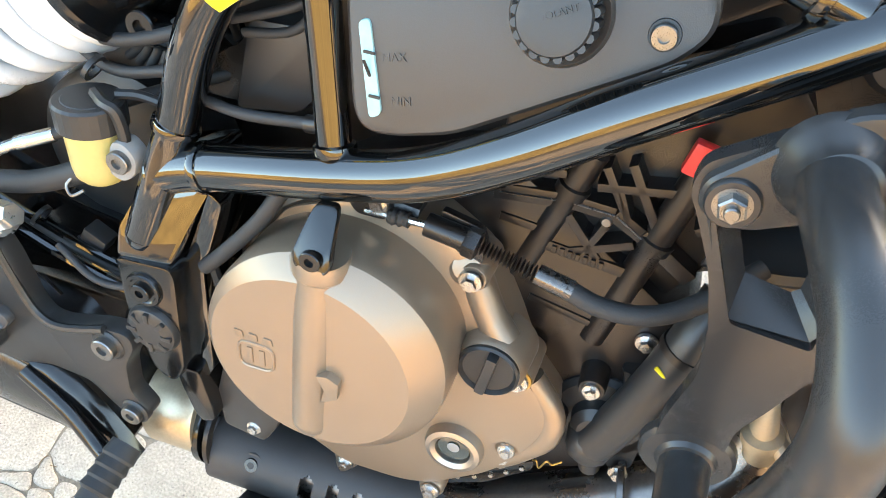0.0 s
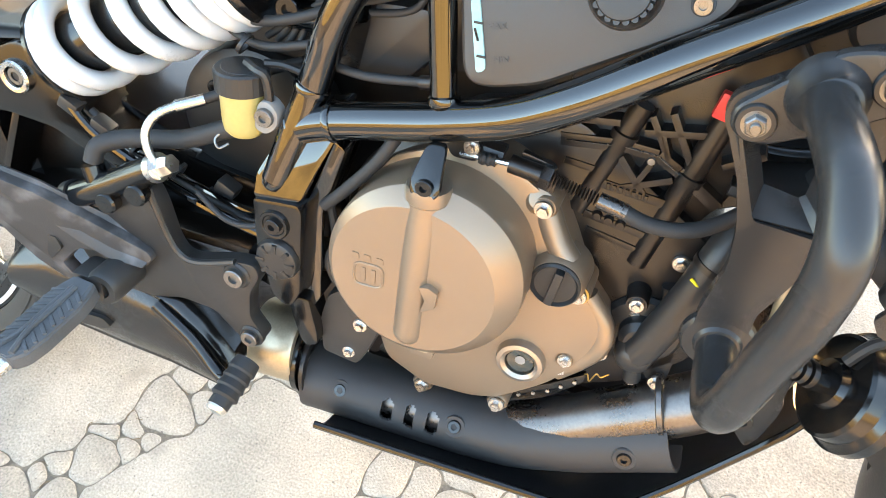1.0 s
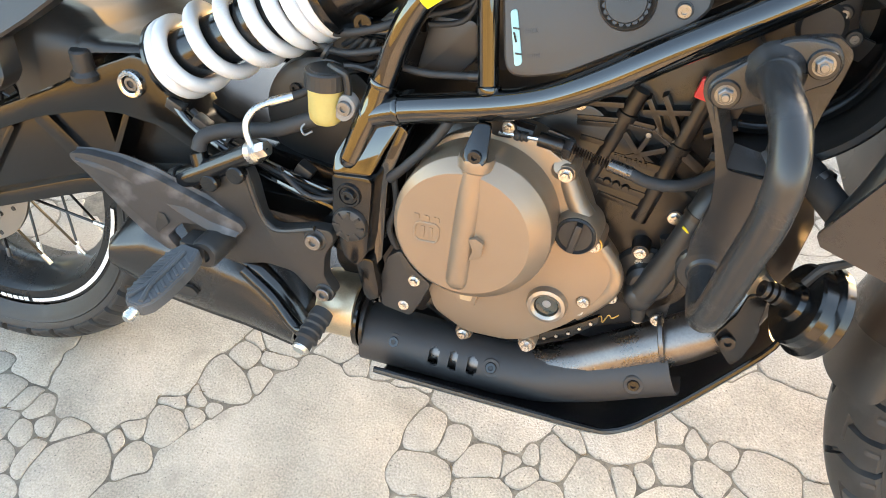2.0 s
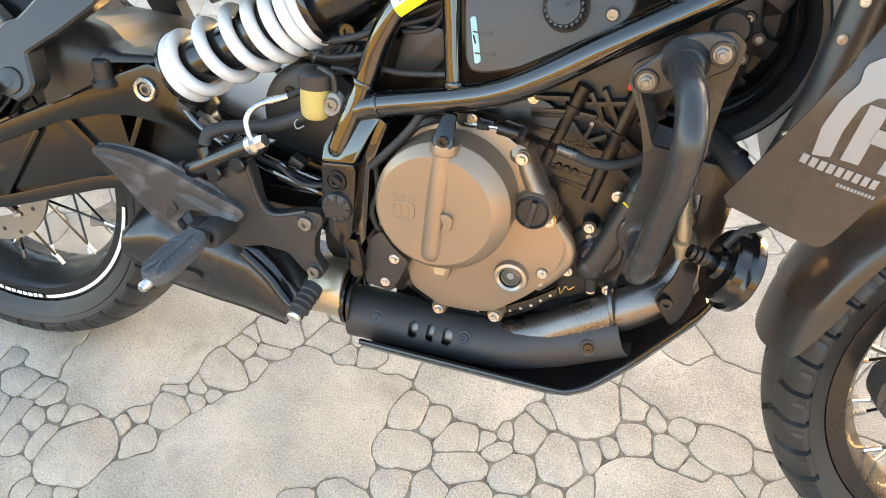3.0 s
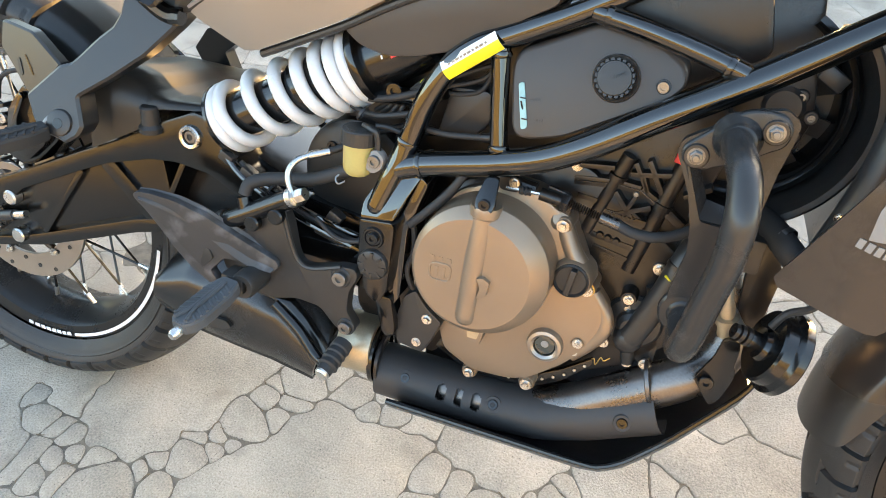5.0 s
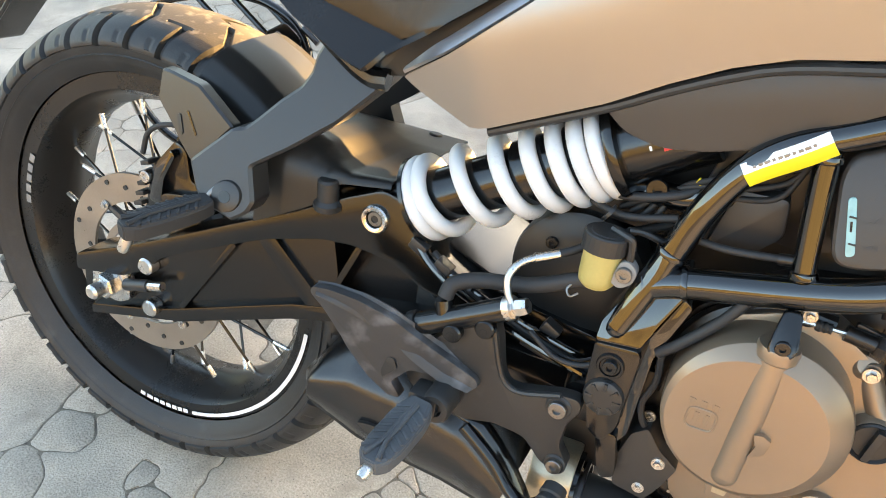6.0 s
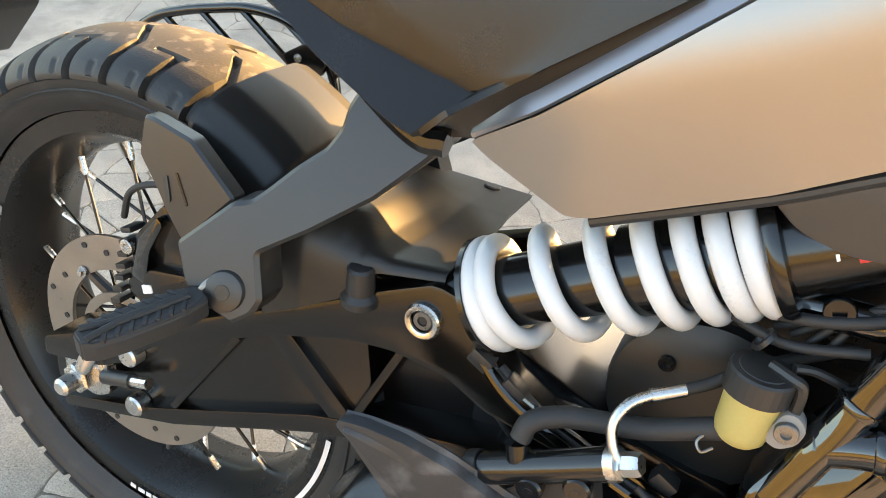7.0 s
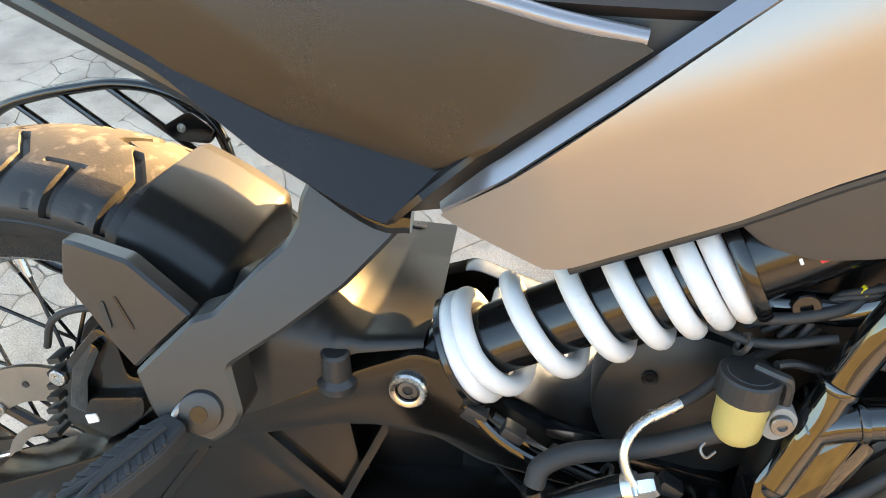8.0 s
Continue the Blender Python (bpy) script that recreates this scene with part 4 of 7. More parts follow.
for i, p in enumerate(path):
    t = (path[min(i + 1, len(path) - 1)] - path[max(i - 1, 0)]).normalized()
    rad = (p - LOW - ax * (p - LOW).dot(ax)).normalized()
    rad = (rad - t * rad.dot(t)).normalized()
    oth = t.cross(rad)
    rings.append([bm.verts.new(p + (rad * math.cos(a) + oth * math.sin(a)) * 0.0076) for a in [2 * math.pi * j / 14 for j in range(14)]])
for r0, r1 in zip(rings, rings[1:]):
    for j in range(14):
        bm.faces.new((r0[j], r0[(j + 1) % 14], r1[(j + 1) % 14], r1[j]))
bm.faces.new(rings[0][::-1])
bm.faces.new(rings[-1])
part("spring", bm, M_COIL, shock, "thick white enamelled coil spring", 80)
part("preload_ring", lathe([(0.030, 0), (0.0445, 0.001), (0.0455, 0.004), (0.0445, 0.009), (0.03, 0.010)], HIGH + ax * 0.003, ax, seg=48, close=True), M_SATIN, shock)
part("lower_eye", tube([LOW - ax * 0.03 + Vector((0, -0.02, 0)), LOW - ax * 0.03 + Vector((0, 0.02, 0))], 0.014, 16, 1), M_SATIN, shock)
screw(HEX, "eye_bolt", (0.349, -0.0890, 0.5020), 0.0075, shock, material=M_CLAMP)
part("red_mark", soft_box(Vector((0.574, -0.1025, 0.6260)), (0.013, 0.001, 0.006), 0.0003, Euler((-0.25, -0.52, 0)).to_matrix()), M_RED, shock, "red lettering shape")
part("white_mark", soft_box(Vector((0.559, -0.1025, 0.6195)), (0.002, 0.001, 0.004), 0.0003, Euler((-0.25, -0.52, 0)).to_matrix()), M_WHITE, shock)
screw(HEX_IN, "mount_screw", (0.572, -0.09, 0.585), 0.009, bike)
part("spring_link", tube([(0.328, -0.041, 0.503), (0.318, -0.042, 0.511), (0.309, -0.042, 0.502), (0.319, -0.041, 0.496), (0.328, -0.041, 0.503)], 0.0022, 8), M_STEEL, bike, "small bright chain link")

# ---- tail, seat and side panels ----


def tail_fn(u, v):
    lo = along([(0.06, 0.762), (0.171, 0.709), (0.241, 0.665), (0.300, 0.640), (0.322, 0.634), (0.340, 0.653)], u)
    hi = along([(0.02, 0.80), (0.20, 0.785), (0.362, 0.7585), (0.451, 0.7425), (0.454, 0.739)], u)
    full = (hi - lo).length
    wide = 0.006 + 0.030 * min(1.0, max(0.0, (u - 0.42) / 0.45))
    d = wide * v / 0.3 if v < 0.3 else wide + (full - wide) * (v - 0.3) / 0.7
    flare = -0.66 * wide + 0.66 * min(d, wide)
    k = d / full
    return (lo.x + (hi.x - lo.x) * k, -0.126 + 0.10 * max(0, d - 0.05) * 0.5 + flare, lo.y + (hi.y - lo.y) * k)


tail = part("tail_panel", sheet(lambda u, v: tail_fn(1 - u, v), 44, 40, 0.004), M_PANEL, bike, "dark satin tail side panel with a chamfered lower edge", 22)
part("panel_under", tube([(0.04, -0.115, 0.762), (0.206, -0.112, 0.684), (0.296, -0.110, 0.626), (0.325, -0.108, 0.621)], 0.010, 10), M_SATIN, tail)
part("seat", sheet(lambda u, v: (0.02 + 0.60 * u, -0.118 + 0.236 * v, 0.766 + 0.05 * math.sin(math.pi * v) ** 0.5 - 0.02 * math.sin(math.pi * u) + (0.03 * (1 - u))), 30, 20, 0.05), M_SEAT, bike, "black vinyl seat")
# pale tube that paints the bright reflection on the tail panel's top edge
part("tail_edge_gleam", tube([(0.20, -0.119, 0.786), (0.28, -0.120, 0.7725), (0.362, -0.121, 0.7590), (0.4074, -0.121, 0.7500), (0.4501, -0.120, 0.7440)], 0.0055, 12), M_TRIM, bike)
part("gap_filler", plate([(0.312, 0.622), (0.318, 0.66), (0.40, 0.745), (0.43, 0.785), (0.50, 0.825), (0.58, 0.82), (0.64, 0.715), (0.56, 0.675), (0.42, 0.618), (0.35, 0.630)], -0.106, 0.10, 0.004, 0.002), M_PLASTIC, bike, "black plastic inner tray")


def side_fn(u, v):
    lo = along([(0.346, 0.632), (0.356, 0.6255), (0.410, 0.6035), (0.423, 0.605), (0.517, 0.650), (0.56, 0.676), (0.60, 0.697), (0.64, 0.712), (0.72, 0.728), (0.84, 0.752)], u)
    hi = along([(0.347, 0.6345), (0.3524, 0.6380), (0.3847, 0.6600), (0.442, 0.7080), (0.4962, 0.7550), (0.536, 0.789), (0.60, 0.83), (0.84, 0.845)], u)
    h = max(0.004, (hi - lo).length)
    d = v * h
    y = -0.116 - 0.012 * math.sin(min(1.0, d / 0.10) * math.pi / 2) + 2.6 * max(0, d - 0.068) ** 2
    return (lo.x + (hi.x - lo.x) * v, y, lo.y + (hi.y - lo.y) * v)


sp = part("side_panel", sheet(lambda u, v: side_fn(1 - u, v), 60, 28, 0.004), M_SIDE, bike, "satin silver-bronze side panel")


def trim_fn(u, v):
    p = along([(0.348, 0.6360), (0.3524, 0.6390), (0.3847, 0.6610), (0.442, 0.7090), (0.4962, 0.7560), (0.536, 0.790), (0.58, 0.820)], u)
    w = 0.0105 * min(1.0, 0.25 + u * 6)
    return (p.x - 0.62 * w * v, -0.1265 + 0.0075 * v, p.y + 0.70 * w * v)


part("panel_trim", sheet(lambda u, v: trim_fn(1 - u, v), 30, 3, 0.003), M_TRIM, sp, "flat blue-grey upper edge strip")
part("lower_edge", tube([(0.425, -0.109, 0.600), (0.517, -0.109, 0.644), (0.56, -0.109, 0.668), (0.60, -0.109, 0.688), (0.64, -0.109, 0.703), (0.72, -0.109, 0.719), (0.84, -0.109, 0.742)], 0.0045, 10), M_PLASTIC, sp)
part("airbox_cover", plate([(0.513, 0.645), (0.535, 0.628), (0.565, 0.622), (0.60, 0.628), (0.64, 0.641), (0.70, 0.680), (0.732, 0.699), (0.730, 0.716), (0.64, 0.703), (0.60, 0.690), (0.56, 0.668)], -0.108, -0.07, 0.01, 0.006), M_TANK, bike, "dark satin airbox cover")

# guard loop on the far side of the rear wheel
sg = part("wheel_guard", tube([(x, 0.19, z) for x, z in ((0.058, 0.50), (0.050, 0.543), (0.026, 0.577), (-0.021, 0.596), (-0.07, 0.598), (-0.114, 0.590), (-0.17, 0.576), (-0.22, 0.556), (-0.26, 0.515), (-0.27, 0.43), (-0.20, 0.36), (-0.06, 0.345), (0.02, 0.40), (0.052, 0.46), (0.058, 0.50))], 0.0062, 12), M_SATIN, bike, "black tubular guard beside the far side of the wheel")
for k in range(5):
    x0 = -0.20 + 0.060 * k
    z0 = (0.566, 0.581, 0.594, 0.595, 0.575)[k]
    reach = (0.25, 0.25, 0.22, 0.09, 0.03)[k]
    part("guard_bar", tube([(x0, 0.19, z0), (x0 + 0.83 * reach, 0.19, z0 - 0.55 * reach)], 0.0042, 8, 1), M_SATIN, sg)
part("guard_bracket", plate([(-0.014, 0.560), (0.018, 0.580), (0.045, 0.562), (0.040, 0.545), (0.000, 0.545)], 0.178, 0.184, 0.006, 0.001), M_SATIN, sg)
screw(HEX, "bracket_bolt", (0.008, 0.178, 0.560), 0.005, sg)


def far_side(ob, name, label):
    """The same part on the other side of the machine."""
    me = ob.data.copy()
    me.transform(Matrix.Diagonal((1, -1, 1, 1)))
    me.flip_normals()
    return part(name, me, None, bike, label)


# mostly unseen mirror copies, added to shade the mudguard and spring from the sun
far_side(hanger, "far_hanger", "satin dark cast hanger on the far side")
far_side(tail, "far_tail_panel", "dark satin tail panel on the far side")
far_side(sp, "far_side_panel", "satin silver side panel on the far side")


# rear carrier that hangs from the tail behind the wheel
car = part("rear_carrier", plate([(-0.50, 0.575), (-0.536, 0.503), (-0.615, 0.417), (-0.66, 0.405), (-0.78, 0.46), (-0.78, 0.60), (-0.60, 0.64), (-0.52, 0.63)], 0.20, 0.28, 0.008, 0.006), M_SATIN, bike, "black rear carrier behind the wheel")
part("carrier_lip", tube([(-0.505, 0.200, 0.57), (-0.537, 0.200, 0.503), (-0.616, 0.200, 0.416)], 0.004, 8), M_PLASTIC, car)
part("carrier_arm", tube([(-0.60, 0.23, 0.61), (-0.42, 0.14, 0.72), (-0.20, 0.05, 0.80), (0.04, 0.0, 0.80)], 0.014, 10), M_SATIN, car)

# dark inner core between the frame tubes
part("inner_core", plate([(0.47, 0.42), (0.475, 0.55), (0.56, 0.655), (0.72, 0.72), (0.95, 0.745), (0.975, 0.62), (0.945, 0.50), (0.86, 0.46), (0.80, 0.45), (0.62, 0.35), (0.55, 0.37)], -0.02, 0.07, 0.01, 0.003), M_CASE, bike, "dark inner core of the machine")

# more leads among the hoses, and a yellow plug
for pts, r in (([(0.50, -0.075, 0.575), (0.545, -0.092, 0.572), (0.59, -0.094, 0.585), (0.615, -0.085, 0.60)], 0.0040),
               ([(0.505, -0.078, 0.560), (0.55, -0.094, 0.555), (0.595, -0.095, 0.566)], 0.0034),
               ([(0.500, -0.118, 0.430), (0.53, -0.124, 0.416), (0.56, -0.122, 0.420), (0.575, -0.112, 0.440)], 0.0026),
               ([(0.385, -0.092, 0.462), (0.43, -0.100, 0.440), (0.50, -0.105, 0.418), (0.56, -0.104, 0.402)], 0.0036)):
    part("lead", tube(pts, r, 14), M_RUBBER, bike)
part("yellow_plug", soft_box((0.603, -0.092, 0.600), (0.006, 0.005, 0.005), 0.001, Euler((0, 0.5, 0)).to_matrix()), M_YELLOW, bike, "small yellow plug")
for x, z in ((0.43, 0.441), (0.47, 0.431), (0.54, 0.556)):
    part("cable_tie", lathe([(0.006, -0.0015), (0.0085, -0.0015), (0.0085, 0.0015), (0.006, 0.0015)], (x, -0.099, z), (0.85, 0, -0.5), seg=14, close=True), M_PLASTIC, bike)

# ---- frame ----
frame_ob = part("frame", tube([(0.585, -0.112, 0.508), (0.616, -0.112, 0.520), (0.700, -0.117, 0.5435), (0.745, -0.121, 0.560), (0.785, -0.122, 0.583), (0.835, -0.118, 0.617), (0.905, -0.108, 0.661), (1.00, -0.085, 0.725), (1.06, -0.06, 0.765)], 0.0135, 20), M_FRAME, bike, "gloss black tubular trellis frame")
part("upper_rail", tube([(0.574, -0.120, 0.466), (0.586, -0.115, 0.502), (0.599, -0.109, 0.542), (0.615, -0.109, 0.590), (0.634, -0.108, 0.625), (0.658, -0.105, 0.648), (0.695, -0.101, 0.667), (0.745, -0.096, 0.693), (0.80, -0.090, 0.725), (0.90, -0.07, 0.785), (1.02, -0.05, 0.85)], 0.0120, 18), M_FRAME, frame_ob)
part("upright", tube([(0.682, -0.106, 0.652), (0.689, -0.110, 0.600), (0.696, -0.115, 0.552)], 0.0092, 16, 3), M_FRAME, frame_ob)
part("branch_tube", tube([(0.762, -0.098, 0.697), (0.81, -0.104, 0.690), (0.862, -0.108, 0.679), (0.90, -0.108, 0.668)], 0.0095, 16, 3), M_FRAME, frame_ob)


def weld(p, axis, r, t=0.004):
    return lathe([(r * 0.8, -t), (r * 1.06, -t * 0.6), (r * 1.10, 0), (r * 1.06, t * 0.6), (r * 0.8, t)], p, axis, seg=26, close=True)


for p, a, r in (((0.616, -0.112, 0.520), (1, 0, 0.28), 0.0138), ((0.598, -0.1092, 0.540), (0.35, 0.15, 1), 0.0126), ((0.6955, -0.1145, 0.557), (-0.18, 0.12, 1), 0.0102), ((0.683, -0.107, 0.646), (-0.18, 0.12, 1), 0.0098), ((0.775, -0.099, 0.696), (1, 0, -0.15), 0.0102), ((0.885, -0.108, 0.672), (1, 0, -0.3), 0.0102)):
    part("weld", weld(p, a, r), M_FRAME, frame_ob)
part("gusset", plate([(0.5595, 0.452), (0.560, 0.470), (0.574, 0.498), (0.590, 0.520), (0.618, 0.528), (0.621, 0.510), (0.607, 0.480), (0.5975, 0.456)], -0.1325, -0.100, 0.004, 0.003, lambda x, z: 0.30 * (z - 0.452)), M_FRAME, frame_ob, "gloss black gusset plate")
part("rail_end", lathe([(0.0120, 0.0), (0.0112, 0.005), (0.0085, 0.0088), (0.004, 0.0113), (0, 0.0120)], (0.574, -0.120, 0.466), (-0.30, -0.10, -0.95), seg=20), M_FRAME, frame_ob)
plate_ob = part("pivot_plate", plate([(0.5600, 0.4525), (0.5975, 0.4565), (0.601, 0.450), (0.598, 0.3726), (0.591, 0.3575), (0.585, 0.354), (0.573, 0.362), (0.561, 0.408)], -0.1345, -0.09, 0.004, 0.003), M_SATIN, frame_ob, "satin black pivot plate")
part("plate_edge", plate([(0.598, 0.452), (0.620, 0.508), (0.628, 0.502), (0.610, 0.445), (0.608, 0.36), (0.600, 0.345), (0.594, 0.36)], -0.118, -0.085, 0.003, 0.002), M_FRAME, frame_ob)
part("lower_lug", plate([(0.580, 0.358), (0.600, 0.358), (0.607, 0.325), (0.608, 0.312), (0.598, 0.306), (0.592, 0.312), (0.585, 0.335)], -0.124, -0.10, 0.003, 0.002), M_SATIN, frame_ob)
part("plug_rim", lathe([(0, 0.002), (0.0085, 0.002), (0.0095, 0.003), (0.0115, 0.003), (0.0125, 0.001), (0.0125, -0.002), (0, -0.002)], (0.5785, -0.1345, 0.4345), seg=28), M_SATIN, frame_ob)
screw(HEX_IN, "plug_screw", (0.5785, -0.1365, 0.4345), 0.0065, frame_ob)
bm = lathe([(0, 0.006), (0.008, 0.006), (0.012, 0.0065), (0.017, 0.004), (0.0185, 0.001), (0.0185, -0.003), (0, -0.003)], (0.580, -0.1345, 0.402), seg=36)
boss = part("pivot_boss", bm, M_PLASTIC, frame_ob, "ribbed pivot cap")
for k in range(8):
    a = 2 * math.pi * k / 8
    part("boss_rib", soft_box((0.580 + 0.0125 * math.cos(a), -0.1400, 0.402 + 0.0125 * math.sin(a)), (0.0075, 0.003, 0.0035), 0.0008, Euler((0, -a, 0)).to_matrix()), M_PLASTIC, boss)

# paper tag round the rail


def tag_fn(u, v, lift=0.0):
    x = 0.6265 + 0.050 * u + 0.0115 * v
    z = 0.6290 + 0.039 * u - 0.0140 * v
    return (x, -0.1175 - lift - 0.004 * math.sin(math.pi * v) + 0.0015 * math.sin(7 * u), z)


tag = new("paper_tag", finish(sheet(lambda u, v: tag_fn(u, v), 16, 8, 0.0004), "paper_tag", M_WHITE))
tag.matrix_world = bike.matrix_basis.copy()
tagged(tag, "white and yellow printed paper label stuck round the black frame rail", "label")
part("yellow_band", sheet(lambda u, v: tag_fn(u, 0.42 + 0.58 * v, 0.0006), 16, 6, 0.0003), M_YELLOW, tag, "yellow printed band")
for k in range(10):
    u = 0.14 + 0.075 * k
    c = Vector(tag_fn(u, 0.26, 0.0006))
    part("print_bar", soft_box(c, (0.0022 + 0.001 * (k % 3), 0.0005, 0.0022), 0.0001, Euler((0, -0.66, 0)).to_matrix()), M_BOLT, tag)

# ---- coolant tank behind the trellis ----


def tank_y(x, z):
    return 0.26 * max(0.0, z - 0.580)


tank = part("coolant_tank", plate([(0.706, 0.583), (0.713, 0.574), (0.726, 0.574), (0.757, 0.583), (0.80, 0.608), (0.843, 0.633), (0.855, 0.647), (0.852, 0.664), (0.825, 0.680), (0.77, 0.688), (0.698, 0.652), (0.695, 0.635)], -0.1215, -0.06, 0.009, 0.0055, tank_y, 3), M_TANK, bike, "dark brown plastic coolant tank")
part("level_window", plate([(0.7045, 0.6235), (0.7100, 0.6255), (0.7220, 0.5855), (0.7160, 0.5825)], -0.1230, -0.1205, 0.003, 0.0006, tank_y), M_MINT, tank, "pale coolant level window")
for z in (0.6115, 0.593):
    x = 0.7070 + (0.6255 - z) * 0.29
    part("level_mark", soft_box((x + 0.001, -0.1234 + tank_y(0, z), z), (0.0055, 0.0008, 0.0014), 0.0002), M_INK_HOLLOW, tank)
part("window_core", soft_box((0.7135, -0.1232 + tank_y(0, 0.602), 0.602), (0.0016, 0.0006, 0.016), 0.0003, Euler((0.25, -0.28, 0)).to_matrix()), M_RIM, tank)


def words(text, at, size, parent, material, turn=(90, 0, 0), thick=0.0003, name="lettering"):
    cu = bpy.data.curves.new(name, "FONT")
    cu.body, cu.size, cu.extrude, cu.align_x, cu.align_y = text, size, thick, "CENTER", "CENTER"
    tmp = new("tmp_text", cu)
    me = bpy.data.meshes.new_from_object(tmp.evaluated_get(bpy.context.evaluated_depsgraph_get()))
    bpy.data.objects.remove(tmp)
    bpy.data.curves.remove(cu)
    me.materials.clear()
    me.materials.append(material)
    ob = new(name, me)
    ob.parent = parent
    ob.matrix_basis = pose(*at, *turn)
    return ob


words("MAX", (0.7235, -0.1217 + tank_y(0, 0.611), 0.611), 0.0056, tank, M_TANK, (76, -14, 0))
words("MIN", (0.7300, -0.1217 + tank_y(0, 0.593), 0.593), 0.0056, tank, M_TANK, (76, -14, 0))
CAP = Vector((0.7925, -0.1055, 0.6435))
CAP_AX = Vector((0, -1, 0.24)).normalized()
cap_u, cap_w = Vector((1, 0, 0)), Vector((0, 0.24, 1)).normalized()
cb = part("tank_cap", lathe([(0, 0.0195), (0.0120, 0.0195), (0.0148, 0.0192), (0.0156, 0.0180), (0.0158, 0.0160), (0.0152, 0.0150), (0.0152, 0), (0, 0)], CAP, CAP_AX, seg=44), M_PLASTIC, tank, "ribbed dark filler cap")
knurl = finish(tube([(0, 0, 0.001), (0, 0, 0.0172)], (0.0022, 0.0020), 8, 1), "cap_rib", M_PLASTIC)
for k in range(20):
    a = 2 * math.pi * k / 20
    ob = part("cap_rib", knurl, M_PLASTIC, cb)
    ob.matrix_basis = Matrix.Translation(CAP + (cap_u * math.cos(a) + cap_w * math.sin(a)) * 0.0160) @ CAP_AX.to_track_quat("Z", "Y").to_matrix().to_4x4()
part("cap_seat", lathe([(0.0175, 0.0), (0.0190, 0.0015), (0.0205, 0.0025), (0.0220, 0.0), (0.0220, -0.004), (0.0175, -0.004)], CAP, CAP_AX, seg=44, close=True), M_TANK, tank)
words("COOLANT", tuple(CAP + CAP_AX * 0.0197 + cap_w * 0.0015), 0.0042, cb, M_CASE, (76, -28, 0))
# black disc under the screw for the shade in its seat
part("screw_seat", lathe([(0, 0.0008), (0.0064, 0.0008), (0.0068, -0.001), (0, -0.001)], (0.8350, -0.1055, 0.6440), (0, -1, 0.25), seg=28), M_INK_HOLLOW, tank)
screw(HEX_IN, "tank_screw", (0.8350, -0.1060, 0.6440), 0.0055, tank, material=M_BOLT)
part("airbox", plate([(0.60, 0.56), (0.62, 0.66), (0.74, 0.73), (0.90, 0.75), (0.92, 0.68), (0.80, 0.60), (0.70, 0.555)], -0.065, 0.08, 0.01, 0.004), M_CASE, bike, "dark inner airbox")
part("side_cavity", plate([(0.62, 0.545), (0.632, 0.60), (0.672, 0.602), (0.676, 0.57), (0.66, 0.552)], -0.085, -0.06, 0.006, 0.004), M_PLASTIC, bike)
for i in range(4):
    part("wiring", tube([(0.545 + 0.01 * i, -0.075 - 0.004 * i, 0.555), (0.575 + 0.005 * i, -0.085, 0.577 + 0.004 * i), (0.615, -0.088 - 0.003 * i, 0.590 + 0.006 * i), (0.66, -0.085, 0.600 + 0.012 * i), (0.675, -0.085, 0.63)], 0.0026, 14), M_RUBBER, bike)
part("vacuum_pipe", tube([(0.61, -0.10, 0.555), (0.64, -0.105, 0.556), (0.685, -0.105, 0.562)], 0.0032, 14), M_RUBBER, bike)
part("pipe_joint", tube([(0.676, -0.106, 0.561), (0.69, -0.108, 0.564)], 0.0048, 16, 1), M_CASE, bike)

# ---- engine ----
eng = part("engine", plate([(0.615, 0.30), (0.61, 0.40), (0.63, 0.48), (0.70, 0.525), (0.78, 0.54), (0.84, 0.50), (0.90, 0.46), (0.905, 0.36), (0.86, 0.315), (0.80, 0.285), (0.68, 0.275)], -0.062, 0.09, 0.01, 0.004), M_CASE, bike, "single-cylinder engine with bronze covers")
part("side_cover", plate([(0.648, 0.330), (0.660, 0.294), (0.697, 0.275), (0.742, 0.278), (0.765, 0.287), (0.800, 0.318), (0.836, 0.365), (0.836, 0.393), (0.812, 0.420), (0.797, 0.452), (0.775, 0.492), (0.74, 0.513), (0.70, 0.516), (0.656, 0.497), (0.632, 0.46), (0.625, 0.41)], -0.096, -0.055, 0.010, 0.005), M_BRONZE, eng, "bronze painted clutch side cover")
disc_c = (0.6997, -0.094, 0.4294)
for p in ((0.811, -0.096, 0.352), (0.8335, -0.088, 0.374), (0.8515, -0.080, 0.4125)):
    part("bolt_boss", lathe([(0, 0.0), (0.0078, 0.0), (0.0086, -0.002), (0.0100, -0.030), (0, -0.030)], p, seg=24), M_BRONZE if p[1] < -0.09 else M_CASE, eng)
    screw(HEX, "cover_bolt", p, 0.0060, eng, spin=0.3)


